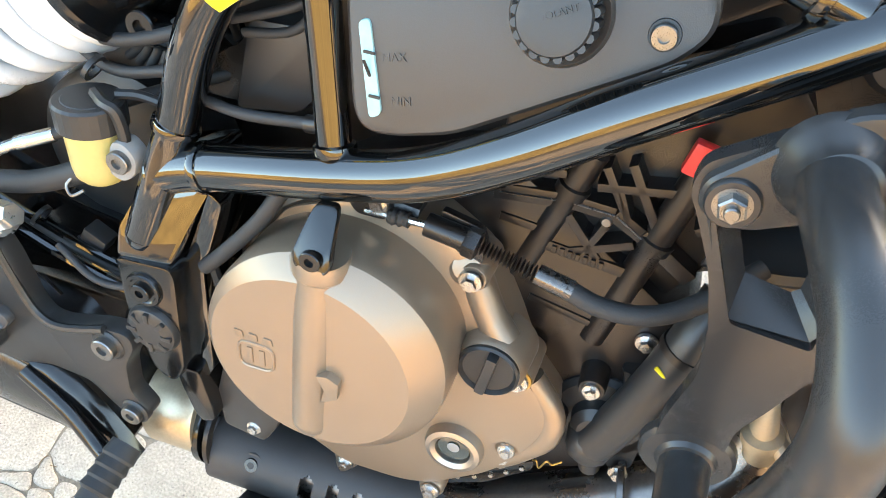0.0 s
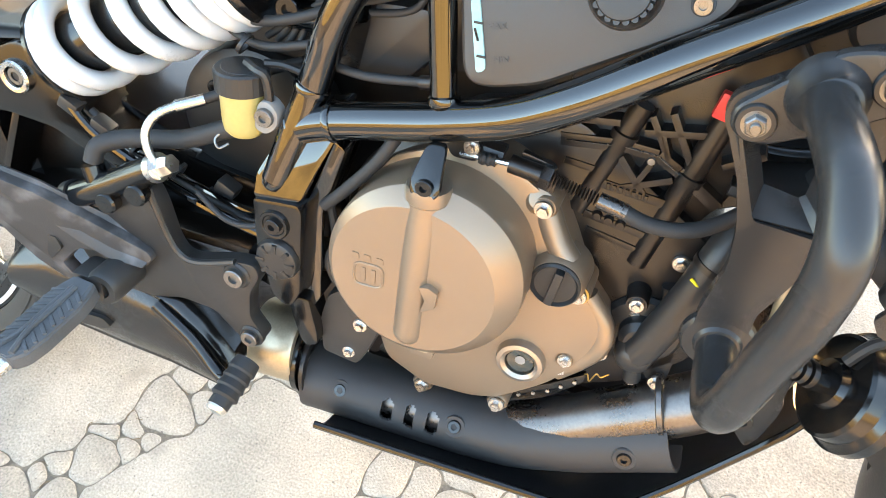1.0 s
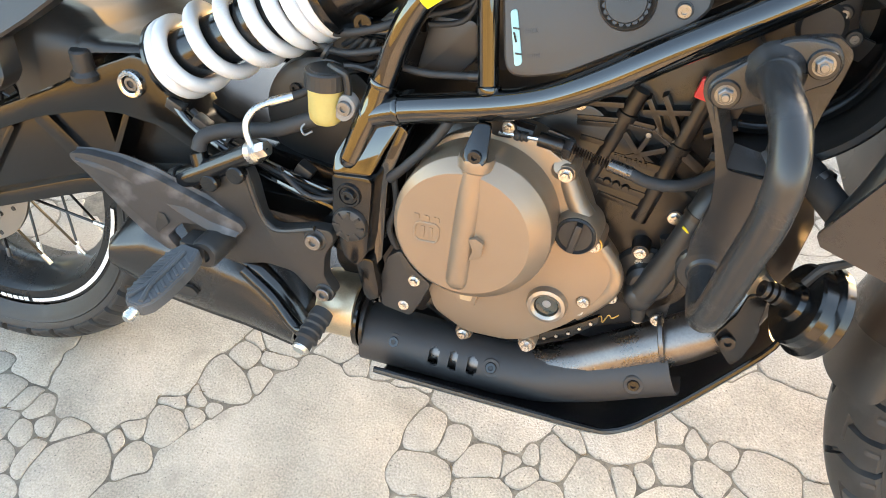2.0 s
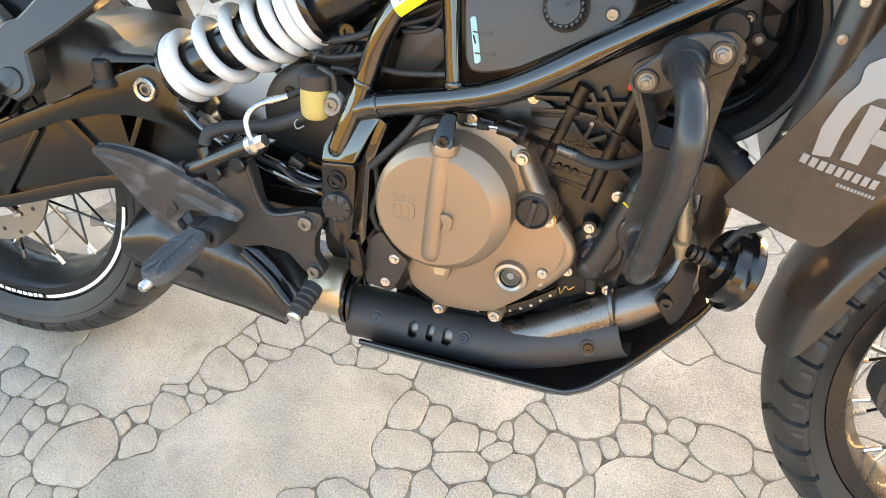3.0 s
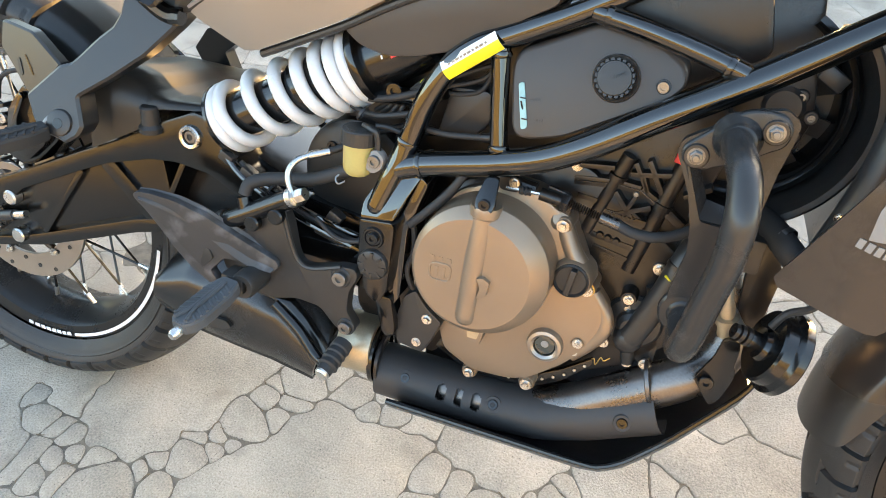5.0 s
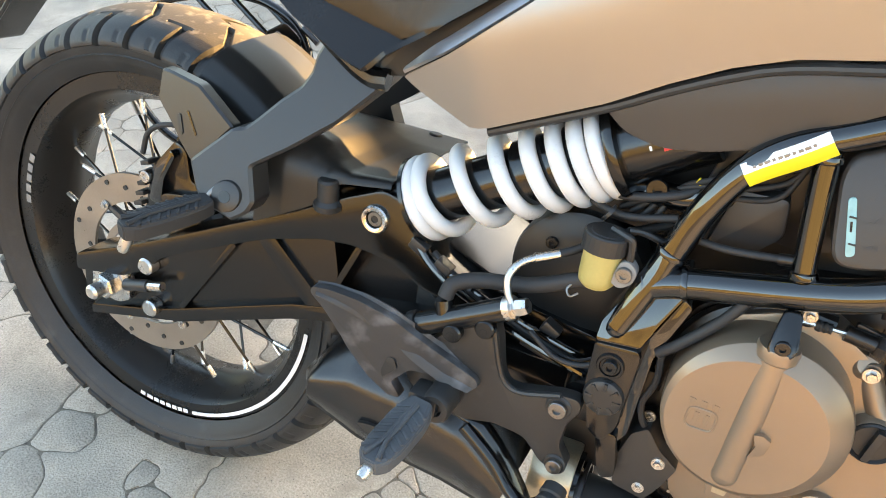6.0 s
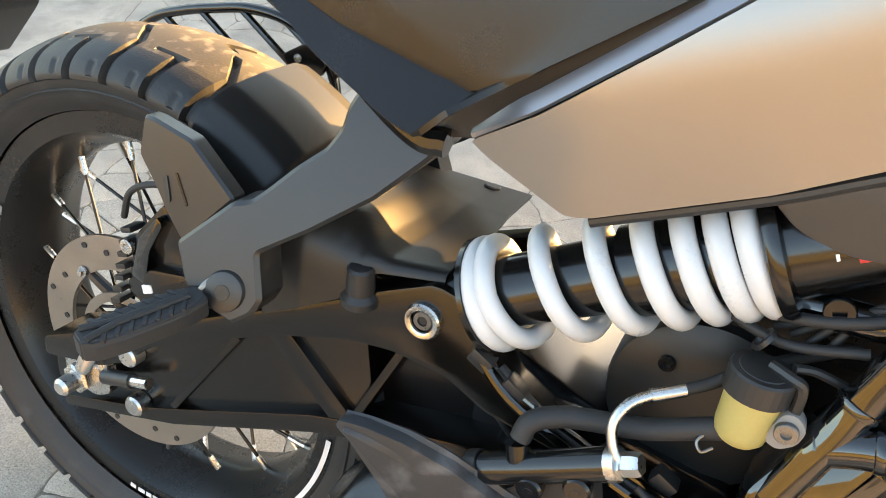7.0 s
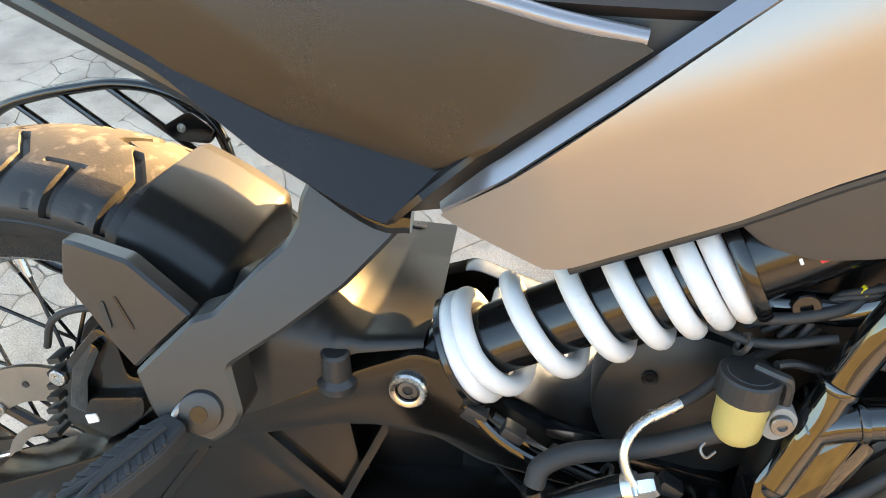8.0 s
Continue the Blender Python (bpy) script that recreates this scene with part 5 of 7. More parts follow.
def cover_bm():
    """The round cover: a flat face set a little to the rear, and a bevel that widens to the front."""
    bm = bmesh.new()
    n = 128
    rings = []
    for k in range(9):
        ring = []
        for j in range(n):
            a = 2 * math.pi * j / n
            off = -0.0062 * math.cos(a) - 0.0035 * math.sin(a)
            rf = min(0.0705, off + math.sqrt(0.0632 ** 2 - 0.0071 ** 2 + off ** 2))
            ro = 0.0722
            low = 0.0508 - 0.80 * (ro - rf)
            r, h = ((rf * 0.55, 0.0512), (rf - 0.0007, 0.0508), (rf + 0.0004, 0.0502), (ro - 0.0008, low + 0.0005), (ro + 0.0007, low - 0.0010), (0.0736, low - 0.0035), (0.0740, low - 0.008), (0.0742, 0.0), (0.0742, -0.02))[k]
            ring.append(bm.verts.new((disc_c[0] + r * math.cos(a), disc_c[1] - h, disc_c[2] + r * math.sin(a))))
        rings.append(ring)
    for p, q in zip(rings, rings[1:]):
        for j in range(n):
            bm.faces.new((p[j], p[(j + 1) % n], q[(j + 1) % n], q[j]))
    bm.faces.new(rings[0])
    return bm


part("clutch_cover", cover_bm(), M_BRONZE, eng, "round bronze clutch cover", 24)
part("filler_channel", tube([(0.6965, -0.1335, 0.498), (0.6955, -0.1375, 0.45), (0.693, -0.1375, 0.376)], 0.0130, 24), M_BRONZE, eng)
part("channel_end", lathe([(0.0130, 0.0), (0.0122, 0.005), (0.0095, 0.0095), (0.005, 0.0122), (0, 0.0130)], (0.693, -0.1375, 0.3765), (-0.03, 0, -1), seg=24), M_BRONZE, eng)
part("channel_head", lathe([(0.0, 0.0), (0.0155, 0), (0.0165, -0.003), (0.0165, -0.010), (0.0135, -0.014), (0, -0.014)], (0.6968, -0.1325, 0.5035), (0, -0.05, 1), seg=32), M_BRONZE, eng)
part("channel_cap", plate([(0.6868, 0.503), (0.6880, 0.516), (0.6915, 0.531), (0.7045, 0.532), (0.7070, 0.518), (0.7085, 0.505), (0.703, 0.498), (0.692, 0.498)], -0.1465, -0.1420, 0.004, 0.001, lambda x, z: 0.9 * max(0.0, z - 0.512)), M_SATIN, eng, "black breather clip")
screw(HEX_IN, "channel_screw", (0.6975, -0.145, 0.508), 0.0060, eng)
part("cover_notch", plate([(0.7015, 0.4280), (0.7085, 0.4300), (0.7155, 0.4260), (0.7140, 0.4110), (0.7030, 0.4030), (0.7060, 0.4160)], -0.1508, -0.135, 0.001, 0.0012, lambda x, z: 0.12 * (0.43 - z)), M_BRONZE, eng)
part("cover_step", plate([(0.682, 0.357), (0.688, 0.325), (0.707, 0.325), (0.712, 0.357)], -0.114, -0.09, 0.002, 0.002), M_BRONZE, eng)
part("step_window", plate([(0.690, 0.345), (0.692, 0.332), (0.703, 0.332), (0.706, 0.345)], -0.1152, -0.113, 0.001, 0.0), M_CLAMP, eng)
# raised emblem: a rounded square ring with a crown of bars
E0 = Vector((0.6605, 0.4215))
ring = rounded([(E0.x - 0.0115, E0.y + 0.0095), (E0.x + 0.0115, E0.y + 0.0105), (E0.x + 0.0115, E0.y - 0.0095), (E0.x - 0.0115, E0.y - 0.0105)], 0.007, 5)
part("emblem_ring", tube([(p.x, -0.1452, p.y) for p in ring] + [(ring[0].x, -0.1452, ring[0].y)], 0.0011, 8, 2), M_BRONZE, eng)
for dx in (-0.0040, 0.0040):
    part("emblem_bar", plate([(E0.x + dx - 0.0018, E0.y + 0.006), (E0.x + dx + 0.0018, E0.y + 0.006), (E0.x + dx + 0.0018, E0.y - 0.006), (E0.x + dx - 0.0018, E0.y - 0.006)], -0.1460, -0.1445, 0.0005, 0.0004), M_BRONZE, eng)
for k in range(3):
    part("emblem_crown", plate([(E0.x - 0.0125 + 0.0095 * k, 0.4340), (E0.x - 0.0135 + 0.0095 * k, 0.4395), (E0.x - 0.008 + 0.0095 * k, 0.4392), (E0.x - 0.0075 + 0.0095 * k, 0.4340)], -0.1460, -0.1445, 0.001, 0.0004), M_BRONZE, eng)
# lobes and ridges of the cover
part("cap_boss", lathe([(0.0135, 0.004), (0.0195, 0.004), (0.0215, 0.001), (0.0235, -0.025), (0.0135, -0.025)], (0.791, -0.103, 0.431), seg=36, close=True), M_BRONZE, eng)
fc = part("filler_cap", lathe([(0, 0.002), (0.0155, 0.002), (0.0175, 0.0045), (0.019, 0.003), (0.019, -0.01), (0, -0.01)], (0.791, -0.106, 0.431), seg=36), M_PLASTIC, eng, "black oil filler cap")
part("cap_grip", soft_box((0.791, -0.111, 0.431), (0.0065, 0.008, 0.030), 0.0015, Euler((0, 0.15, 0)).to_matrix()), M_PLASTIC, fc)
part("sight_ring", lathe([(0.0125, 0.004), (0.0155, 0.006), (0.019, 0.005), (0.0205, 0.001), (0.0205, -0.01), (0.0125, -0.01)], (0.777, -0.098, 0.340), seg=40, close=True), M_DISC, eng, "steel oil sight ring")
part("sight_glass", lathe([(0, 0.003), (0.011, 0.002), (0.0128, 0), (0, -0.004)], (0.777, -0.098, 0.340), seg=32), M_GLASS, eng)
# pale disc painted as the bright glint on the sight glass
part("oil_glint", lathe([(0, 0.0005), (0.0036, 0.0004), (0.0044, 0), (0, 0)], (0.7770, -0.1012, 0.3425), seg=20), M_PRINT, eng)
part("cover_ridge", tube([(0.772, -0.088, 0.480), (0.785, -0.092, 0.458), (0.796, -0.095, 0.446)], 0.010, 12), M_BRONZE, eng)
part("cover_ridge", tube([(0.815, -0.086, 0.414), (0.832, -0.088, 0.392), (0.834, -0.09, 0.372), (0.822, -0.088, 0.350), (0.806, -0.086, 0.330)], 0.0085, 12), M_BRONZE, eng)
part("cover_bulge", lathe([(0, 0.010), (0.008, 0.009), (0.013, 0.003), (0.015, -0.01), (0, -0.01)], (0.766, -0.088, 0.488), (0.1, -1, 0.4), seg=24), M_BRONZE, eng)
part("cover_arc", tube([(0.625, -0.085, 0.40), (0.628, -0.085, 0.45), (0.648, -0.085, 0.488), (0.69, -0.085, 0.513), (0.735, -0.085, 0.511)], 0.009, 10), M_CASE, eng)
part("corner_cover", plate([(0.611, 0.359), (0.604, 0.330), (0.607, 0.295), (0.640, 0.290), (0.650, 0.310), (0.660, 0.338), (0.640, 0.352), (0.625, 0.371)], -0.113, -0.07, 0.005, 0.004), M_PLASTIC, eng, "black plastic corner cover")
for p, r in (((0.771, -0.0985, 0.4855), 0.0072), ((0.8082, -0.0985, 0.4203), 0.0072), ((0.8095, -0.0890, 0.338), 0.0072), ((0.694, -0.0895, 0.267), 0.0070), ((0.642, -0.112, 0.338), 0.0066), ((0.632, -0.111, 0.303), 0.0062), ((0.7640, -0.0945, 0.2785), 0.0072),
             ((0.874, -0.063, 0.448), 0.0070), ((0.853, -0.064, 0.395), 0.0070), ((0.885, -0.068, 0.333), 0.0068), ((0.836, -0.070, 0.347), 0.0066), ((0.866, -0.066, 0.327), 0.0060), ((0.622, -0.095, 0.372), 0.0062), ((0.655, -0.082, 0.505), 0.0068), ((0.768, -0.06, 0.538), 0.0062)):
    screw(HEX, "flange_bolt", p, r, eng, spin=random.uniform(0, 60))
for p in ((0.8095, -0.0880, 0.338), (0.694, -0.0885, 0.267), (0.7640, -0.0935, 0.2785), (0.771, -0.0975, 0.4855), (0.8082, -0.0965, 0.4203)):
    part("bolt_lug", lathe([(0, 0), (0.0082, 0), (0.0095, -0.002), (0.0105, -0.03), (0, -0.03)], p, seg=24), M_BRONZE, eng)
for p in ((0.8082, -0.0972, 0.4203), (0.642, -0.110, 0.338)):
    part("copper_washer", lathe([(0, 0.001), (0.0085, 0.001), (0.0088, 0), (0, 0)], p, seg=20), M_BRASS, eng)
# perforated strip under the cover
strip = part("perforated_strip", plate([(0.652, 0.296), (0.69, 0.272), (0.76, 0.275), (0.80, 0.300), (0.83, 0.325), (0.83, 0.315), (0.80, 0.283), (0.765, 0.262), (0.69, 0.258), (0.645, 0.280)], -0.076, -0.07, 0.003, 0.001), M_SATIN, eng)
dot = finish(lathe([(0, 0.0012), (0.0018, 0.001), (0.0022, 0), (0, 0)], seg=8), "strip_dot", M_STEEL)
for k in range(14):
    c = along([(0.655, 0.287), (0.69, 0.266), (0.76, 0.268), (0.80, 0.291), (0.828, 0.318)], (k + 0.5) / 14)
    ob = part("strip_dot", dot, M_STEEL, strip)
    ob.location = (c.x, -0.0765, c.y)

# ribbed cylinder and head
cyl = part("cylinder", plate([(0.765, 0.585), (0.768, 0.505), (0.775, 0.435), (0.838, 0.395), (0.852, 0.43), (0.89, 0.50), (0.915, 0.60), (0.885, 0.635), (0.83, 0.61)], -0.050, 0.08, 0.006, 0.003), M_CASE, eng, "dark ribbed cylinder casting")
for a, b, r in (((0.818, 0.560), (0.790, 0.470), 0.0078), ((0.872, 0.566), (0.8425, 0.436), 0.0085), ((0.774, 0.470), (0.782, 0.520), 0.004)):
    part("pillar", tube([(a[0], -0.058, a[1]), (b[0], -0.058, b[1])], r, 16, 1), M_CASE, cyl)
for x, z, r in ((0.8105, 0.5350, 0.0098), (0.8605, 0.5150, 0.0105)):
    part("pillar_collar", lathe([(r * 0.7, -0.004), (r, -0.003), (r, 0.003), (r * 0.7, 0.004)], (x, -0.058, z), (0.24, 0, 0.97), seg=20, close=True), M_CASE, cyl)
for a, b, w in (((0.768, 0.5235), (0.812, 0.5290), 0.0050), ((0.812, 0.5290), (0.836, 0.5280), 0.0046), ((0.836, 0.5280), (0.852, 0.5195), 0.0046), ((0.852, 0.5195), (0.884, 0.4990), 0.0046),
                ((0.8254, 0.5550), (0.8440, 0.5250), 0.0024), ((0.8230, 0.5420), (0.8640, 0.5500), 0.0026), ((0.8380, 0.5600), (0.8590, 0.5250), 0.0026), ((0.8340, 0.5456), (0.8420, 0.5285), 0.0022),
                ((0.8116, 0.5200), (0.8330, 0.4960), 0.0026), ((0.8500, 0.5120), (0.8160, 0.4960), 0.0026), ((0.8330, 0.5200), (0.8250, 0.4990), 0.0022), ((0.7990, 0.4970), (0.8520, 0.4920), 0.0036),
                ((0.7700, 0.5400), (0.8060, 0.5450), 0.0026), ((0.7740, 0.5080), (0.7980, 0.5060), 0.0026), ((0.7960, 0.4690), (0.8460, 0.4620), 0.0030), ((0.8000, 0.4560), (0.8440, 0.4480), 0.0024), ((0.8800, 0.5560), (0.9000, 0.5200), 0.0030), ((0.8780, 0.5300), (0.9020, 0.5450), 0.0026)):
    d = (Vector(b) - Vector(a)).normalized()
    nrm = Vector((-d.y, d.x)) * w
    part("rib", plate([Vector(a) + nrm, Vector(b) + nrm, Vector(b) - nrm, Vector(a) - nrm], -0.0635, -0.045, 0.0, 0.0010), M_CASE, cyl)
for a, b in (((0.772, 0.5240), (0.811, 0.5292)), ((0.813, 0.5292), (0.836, 0.5282)), ((0.837, 0.5278), (0.866, 0.5100))):
    part("gasket_edge", tube([(a[0], -0.0638, a[1]), (b[0], -0.0638, b[1])], 0.0007, 6, 1), M_HEADER, cyl)
part("rib_pin", lathe([(0, 0.002), (0.0025, 0.0018), (0.0035, 0), (0, 0)], (0.8325, -0.0632, 0.5230), seg=14), M_BOLT, cyl)
for x, z in ((0.806, 0.470), (0.815, 0.4685), (0.824, 0.467)):
    part("rib_boss", lathe([(0, 0.004), (0.003, 0.0038), (0.004, 0), (0, 0)], (x, -0.0625, z), seg=14), M_CASE, cyl)
for k in range(7):
    part("cast_mark", soft_box((0.8085 + 0.0046 * k, -0.0645, 0.4962 - 0.0004 * k), (0.0028, 0.0018, 0.0048), 0.0005), M_CASE, cyl)
# water pump and coolant elbow
pump = part("water_pump", lathe([(0, 0.022), (0.012, 0.021), (0.017, 0.016), (0.018, 0.008), (0.029, 0.006), (0.032, 0.002), (0.032, -0.02), (0, -0.02)], (0.862, -0.062, 0.379), seg=36), M_PLASTIC, eng, "black water pump cover")
part("pump_outlet", tube([(0.861, -0.080, 0.366), (0.868, -0.081, 0.381), (0.883, -0.080, 0.426), (0.895, -0.076, 0.468), (0.905, -0.062, 0.495)], 0.0135, 16), M_PLASTIC, pump)
part("pump_foot", tube([(0.862, -0.074, 0.356), (0.866, -0.068, 0.330)], 0.0075, 14, 1), M_PLASTIC, pump)
part("pump_elbow", lathe([(0, 0.012), (0.006, 0.0115), (0.012, 0.008), (0.0155, 0.001), (0.0165, -0.010), (0, -0.010)], (0.861, -0.081, 0.364), (0, -1, -0.35), seg=32), M_PLASTIC, pump)
part("pump_flange", plate([(0.828, 0.340), (0.834, 0.372), (0.846, 0.404), (0.862, 0.412), (0.880, 0.400), (0.894, 0.372), (0.893, 0.330), (0.880, 0.324), (0.868, 0.340), (0.845, 0.336)], -0.062, -0.050, 0.006, 0.002), M_PLASTIC, pump)
part("hose_collar", lathe([(0.013, -0.003), (0.0148, -0.0025), (0.0148, 0.0025), (0.013, 0.003)], (0.8935, -0.0765, 0.462), (0.28, 0.05, 0.95), seg=28, close=True), M_CASE, pump)
part("hose_mark", tube([(0.8805, -0.0895, 0.455), (0.886, -0.0905, 0.4515), (0.891, -0.0895, 0.449)], 0.0013, 6, 1), M_YELLOW, pump)
part("pump_lug", tube([(0.871, -0.066, 0.428), (0.878, -0.066, 0.404)], 0.006, 10, 1), M_CASE, eng)
part("red_plug", soft_box((0.8680, -0.066, 0.5740), (0.013, 0.008, 0.018), 0.0015, Euler((0, 0.2, 0)).to_matrix()), M_RED, eng, "red plastic plug")
part("locking_wire", tube([(0.826, -0.072, 0.318), (0.831, -0.076, 0.326), (0.834, -0.075, 0.318), (0.838, -0.077, 0.330), (0.842, -0.075, 0.326), (0.848, -0.074, 0.331)], 0.0007, 6), M_BRASS, eng)

# clutch cable and its adjuster
cable = part("clutch_cable", tube([(0.822, -0.104, 0.5035), (0.842, -0.105, 0.4985), (0.866, -0.102, 0.4995), (0.889, -0.090, 0.507), (0.915, -0.07, 0.525)], 0.0055, 12), M_RUBBER, bike, "black clutch cable with a threaded adjuster")
part("ferrule", tube([(0.806, -0.1025, 0.506), (0.826, -0.104, 0.5025)], 0.0058, 16, 1), M_HEADER, cable)
thread = bmesh.new()
for k in range(15):
    t = k / 14
    lathe([(0.003, 0.0), (0.0048, 0.0006), (0.003, 0.0013)], Vector((0.774, -0.099, 0.5105)).lerp(Vector((0.806, -0.1025, 0.506)), t), (0.99, -0.1, -0.14), seg=12, bm=thread)
part("thread", thread, M_CASE, cable)
part("lock_nut", lathe([(0.003, 0.0), (0.0085, 0.0), (0.009, 0.001), (0.009, 0.0065), (0.0085, 0.0075), (0.003, 0.0075)], (0.765, -0.098, 0.5115), (0.99, -0.1, -0.14), seg=6, close=True), M_CASE, cable)
part("adjuster_body", tube([(0.742, -0.097, 0.5135), (0.766, -0.098, 0.5112)], 0.0068, 12, 1), M_CASE, cable)
part("cable_end", tube([(0.706, -0.098, 0.512), (0.722, -0.098, 0.513), (0.742, -0.098, 0.5135)], 0.0022, 8), M_STEEL, cable)
part("cable_boot", lathe([(0, 0), (0.004, 0), (0.005, 0.003), (0.0038, 0.005), (0.005, 0.007), (0.0038, 0.009), (0.0045, 0.012), (0, 0.012)], (0.720, -0.098, 0.5125), (1, 0, 0.05), seg=14), M_RUBBER, cable)
part("cable_bracket", plate([(0.748, 0.523), (0.772, 0.518), (0.776, 0.508), (0.772, 0.478), (0.764, 0.478), (0.764, 0.503), (0.748, 0.506)], -0.094, -0.089, 0.003, 0.001), M_CASE, cable)
part("clutch_arm", plate([(0.692, 0.521), (0.712, 0.524), (0.722, 0.517), (0.718, 0.508), (0.70, 0.508)], -0.098, -0.092, 0.004, 0.001), M_CASE, cable)
screw(HEX, "arm_bolt", (0.714, -0.098, 0.519), 0.006, cable)
part("breather_hose", tube([(0.668, -0.115, 0.528), (0.652, -0.118, 0.500), (0.628, -0.12, 0.470), (0.612, -0.118, 0.452)], 0.0048, 12), M_RUBBER, bike)
part("loom", tube([(0.615, -0.115, 0.455), (0.618, -0.112, 0.42), (0.612, -0.112, 0.395), (0.618, -0.108, 0.372), (0.626, -0.10, 0.362)], 0.0032, 8), M_RUBBER, bike)

# added dark plate that fills the shaded gap behind the lower frame
part("dark_backing", plate([(0.525, 0.400), (0.535, 0.300), (0.560, 0.272), (0.640, 0.262), (0.665, 0.300), (0.650, 0.400)], -0.066, -0.050, 0.006, 0.002), M_CASE, bike, "dark backing plate added behind the lower frame")

# ---- exhaust ----
pipe = part("exhaust_pipe", tube([(0.53, -0.072, 0.246), (0.60, -0.073, 0.227), (0.70, -0.074, 0.224), (0.77, -0.073, 0.232), (0.82, -0.072, 0.254), (0.87, -0.070, 0.288), (0.925, -0.064, 0.325), (0.955, -0.05, 0.352), (0.968, -0.035, 0.40), (0.955, -0.02, 0.46), (0.93, -0.01, 0.50)], 0.0255, 24), M_HEADER, bike, "heat-tinted steel exhaust pipe")
part("exhaust_clamp", lathe([(0.030, -0.022), (0.0365, -0.022), (0.038, -0.019), (0.038, 0.019), (0.0365, 0.022), (0.030, 0.022)], (0.551, -0.076, 0.254), (1, 0, 0.05), seg=44, close=True), M_CLAMP, pipe, "bright steel exhaust clamp")
part("clamp_ring", lathe([(0.030, -0.003), (0.0385, -0.003), (0.0385, 0.003), (0.030, 0.003)], (0.575, -0.074, 0.244), (1, 0, 0.05), seg=44, close=True), M_SATIN, pipe)
part("clamp_ring", lathe([(0.030, -0.002), (0.0375, -0.002), (0.0375, 0.002), (0.030, 0.002)], (0.583, -0.074, 0.238), (1, 0, 0.05), seg=44, close=True), M_CASE, pipe)
part("pipe_joint", lathe([(0.025, -0.003), (0.0275, -0.002), (0.0275, 0.002), (0.025, 0.003)], (0.895, -0.07, 0.314), (0.94, 0.05, 0.32), seg=40, close=True), M_HEADER, pipe)
part("sensor_boot", lathe([(0, 0.062), (0.0045, 0.062), (0.0050, 0.048), (0.0075, 0.022), (0.0080, 0.016), (0.0068, 0.015), (0.0068, 0.012), (0.0120, 0.011), (0.0120, 0.004), (0.0095, 0.003), (0.0095, -0.012), (0, -0.012)], (0.9525, -0.078, 0.412), (-0.22, -0.18, 1), seg=24), M_CLAMP, pipe, "brass-coloured oxygen sensor")
part("sensor_lead", tube([(0.9395, -0.088, 0.472), (0.9375, -0.088, 0.485), (0.943, -0.080, 0.505), (0.955, -0.072, 0.525)], 0.0032, 10), M_RUBBER, pipe)
SH = [(0.582, 0.2240), (0.66, 0.2240), (0.74, 0.2240), (0.78, 0.2280), (0.80, 0.2335), (0.84, 0.2490), (0.88, 0.2690), (0.914, 0.2855)]


def shield_bm():
    """A half shell round the pipe, with three slots cut through it."""
    nu, nv, t = 150, 64, 0.0022
    bm = bmesh.new()
    cut = set()
    for x0 in (0.668, 0.689, 0.7085):
        for i in range(nu):
            x = 0.588 + (0.912 - 0.588) * (i + 0.5) / nu
            for j in range(nv):
                up = 0.0021 * (j + 0.5 - nv * 0.615)
                if math.hypot(x - x0 - 0.001, max(0.0, abs(up) - 0.0062)) < 0.0049:
                    cut.add((i, j))

    def at(i, j, off):
        u = i / nu
        c = along(SH, u)
        d = (along(SH, min(1, u + 0.02)) - along(SH, max(0, u - 0.02))).normalized()
        nrm = Vector((-d.y, d.x))
        r = 0.0330 - 0.003 * u - off
        a = radians(-112 + 224 * j / nv)
        return (c.x + nrm.x * r * math.sin(a), -0.0745 + 0.004 * u - r * math.cos(a) * 1.12, c.y + nrm.y * r * math.sin(a))
    keep = [(i, j) for i in range(nu) for j in range(nv) if (i, j) not in cut]
    verts = {}

    def vert(i, j, off):
        if (i, j, off) not in verts:
            verts[(i, j, off)] = bm.verts.new(at(i, j, off))
        return verts[(i, j, off)]
    kept = set(keep)
    for i, j in keep:
        bm.faces.new([vert(a, b, 0.0) for a, b in ((i, j), (i + 1, j), (i + 1, j + 1), (i, j + 1))])
        bm.faces.new([vert(a, b, t) for a, b in ((i, j), (i, j + 1), (i + 1, j + 1), (i + 1, j))])
        for (di, dj), (p, q) in (((-1, 0), ((i, j), (i, j + 1))), ((1, 0), ((i + 1, j + 1), (i + 1, j))), ((0, -1), ((i + 1, j), (i, j))), ((0, 1), ((i, j + 1), (i + 1, j + 1)))):
            if (i + di, j + dj) not in kept:
                bm.faces.new((vert(*p, 0.0), vert(*q, 0.0), vert(*q, t), vert(*p, t)))
    return bm


shield = part("heat_shield", shield_bm(), M_SHIELD, bike, "matt black exhaust heat shield with three slots")
for p, n in (((0.6205, -0.1028, 0.2400), (0, -0.85, 0.5)), ((0.732, -0.1015, 0.2405), (0, -0.83, 0.5)), ((0.8785, -0.1042, 0.2730), (0, -0.97, 0.2))):
    part("shield_dimple", lathe([(0.0055, 0.001), (0.0095, 0.0012), (0.0105, 0.0), (0.0105, -0.003), (0.0055, -0.003)], p, n, seg=28, close=True), M_SHIELD, shield)
    part("shield_screw", lathe([(0, 0.0008), (0.0028, 0.0008), (0.0028, 0.0028), (0.0055, 0.0028), (0.0065, 0.001), (0.0065, -0.004), (0, -0.004)], p, n, seg=20), M_SATIN, shield)

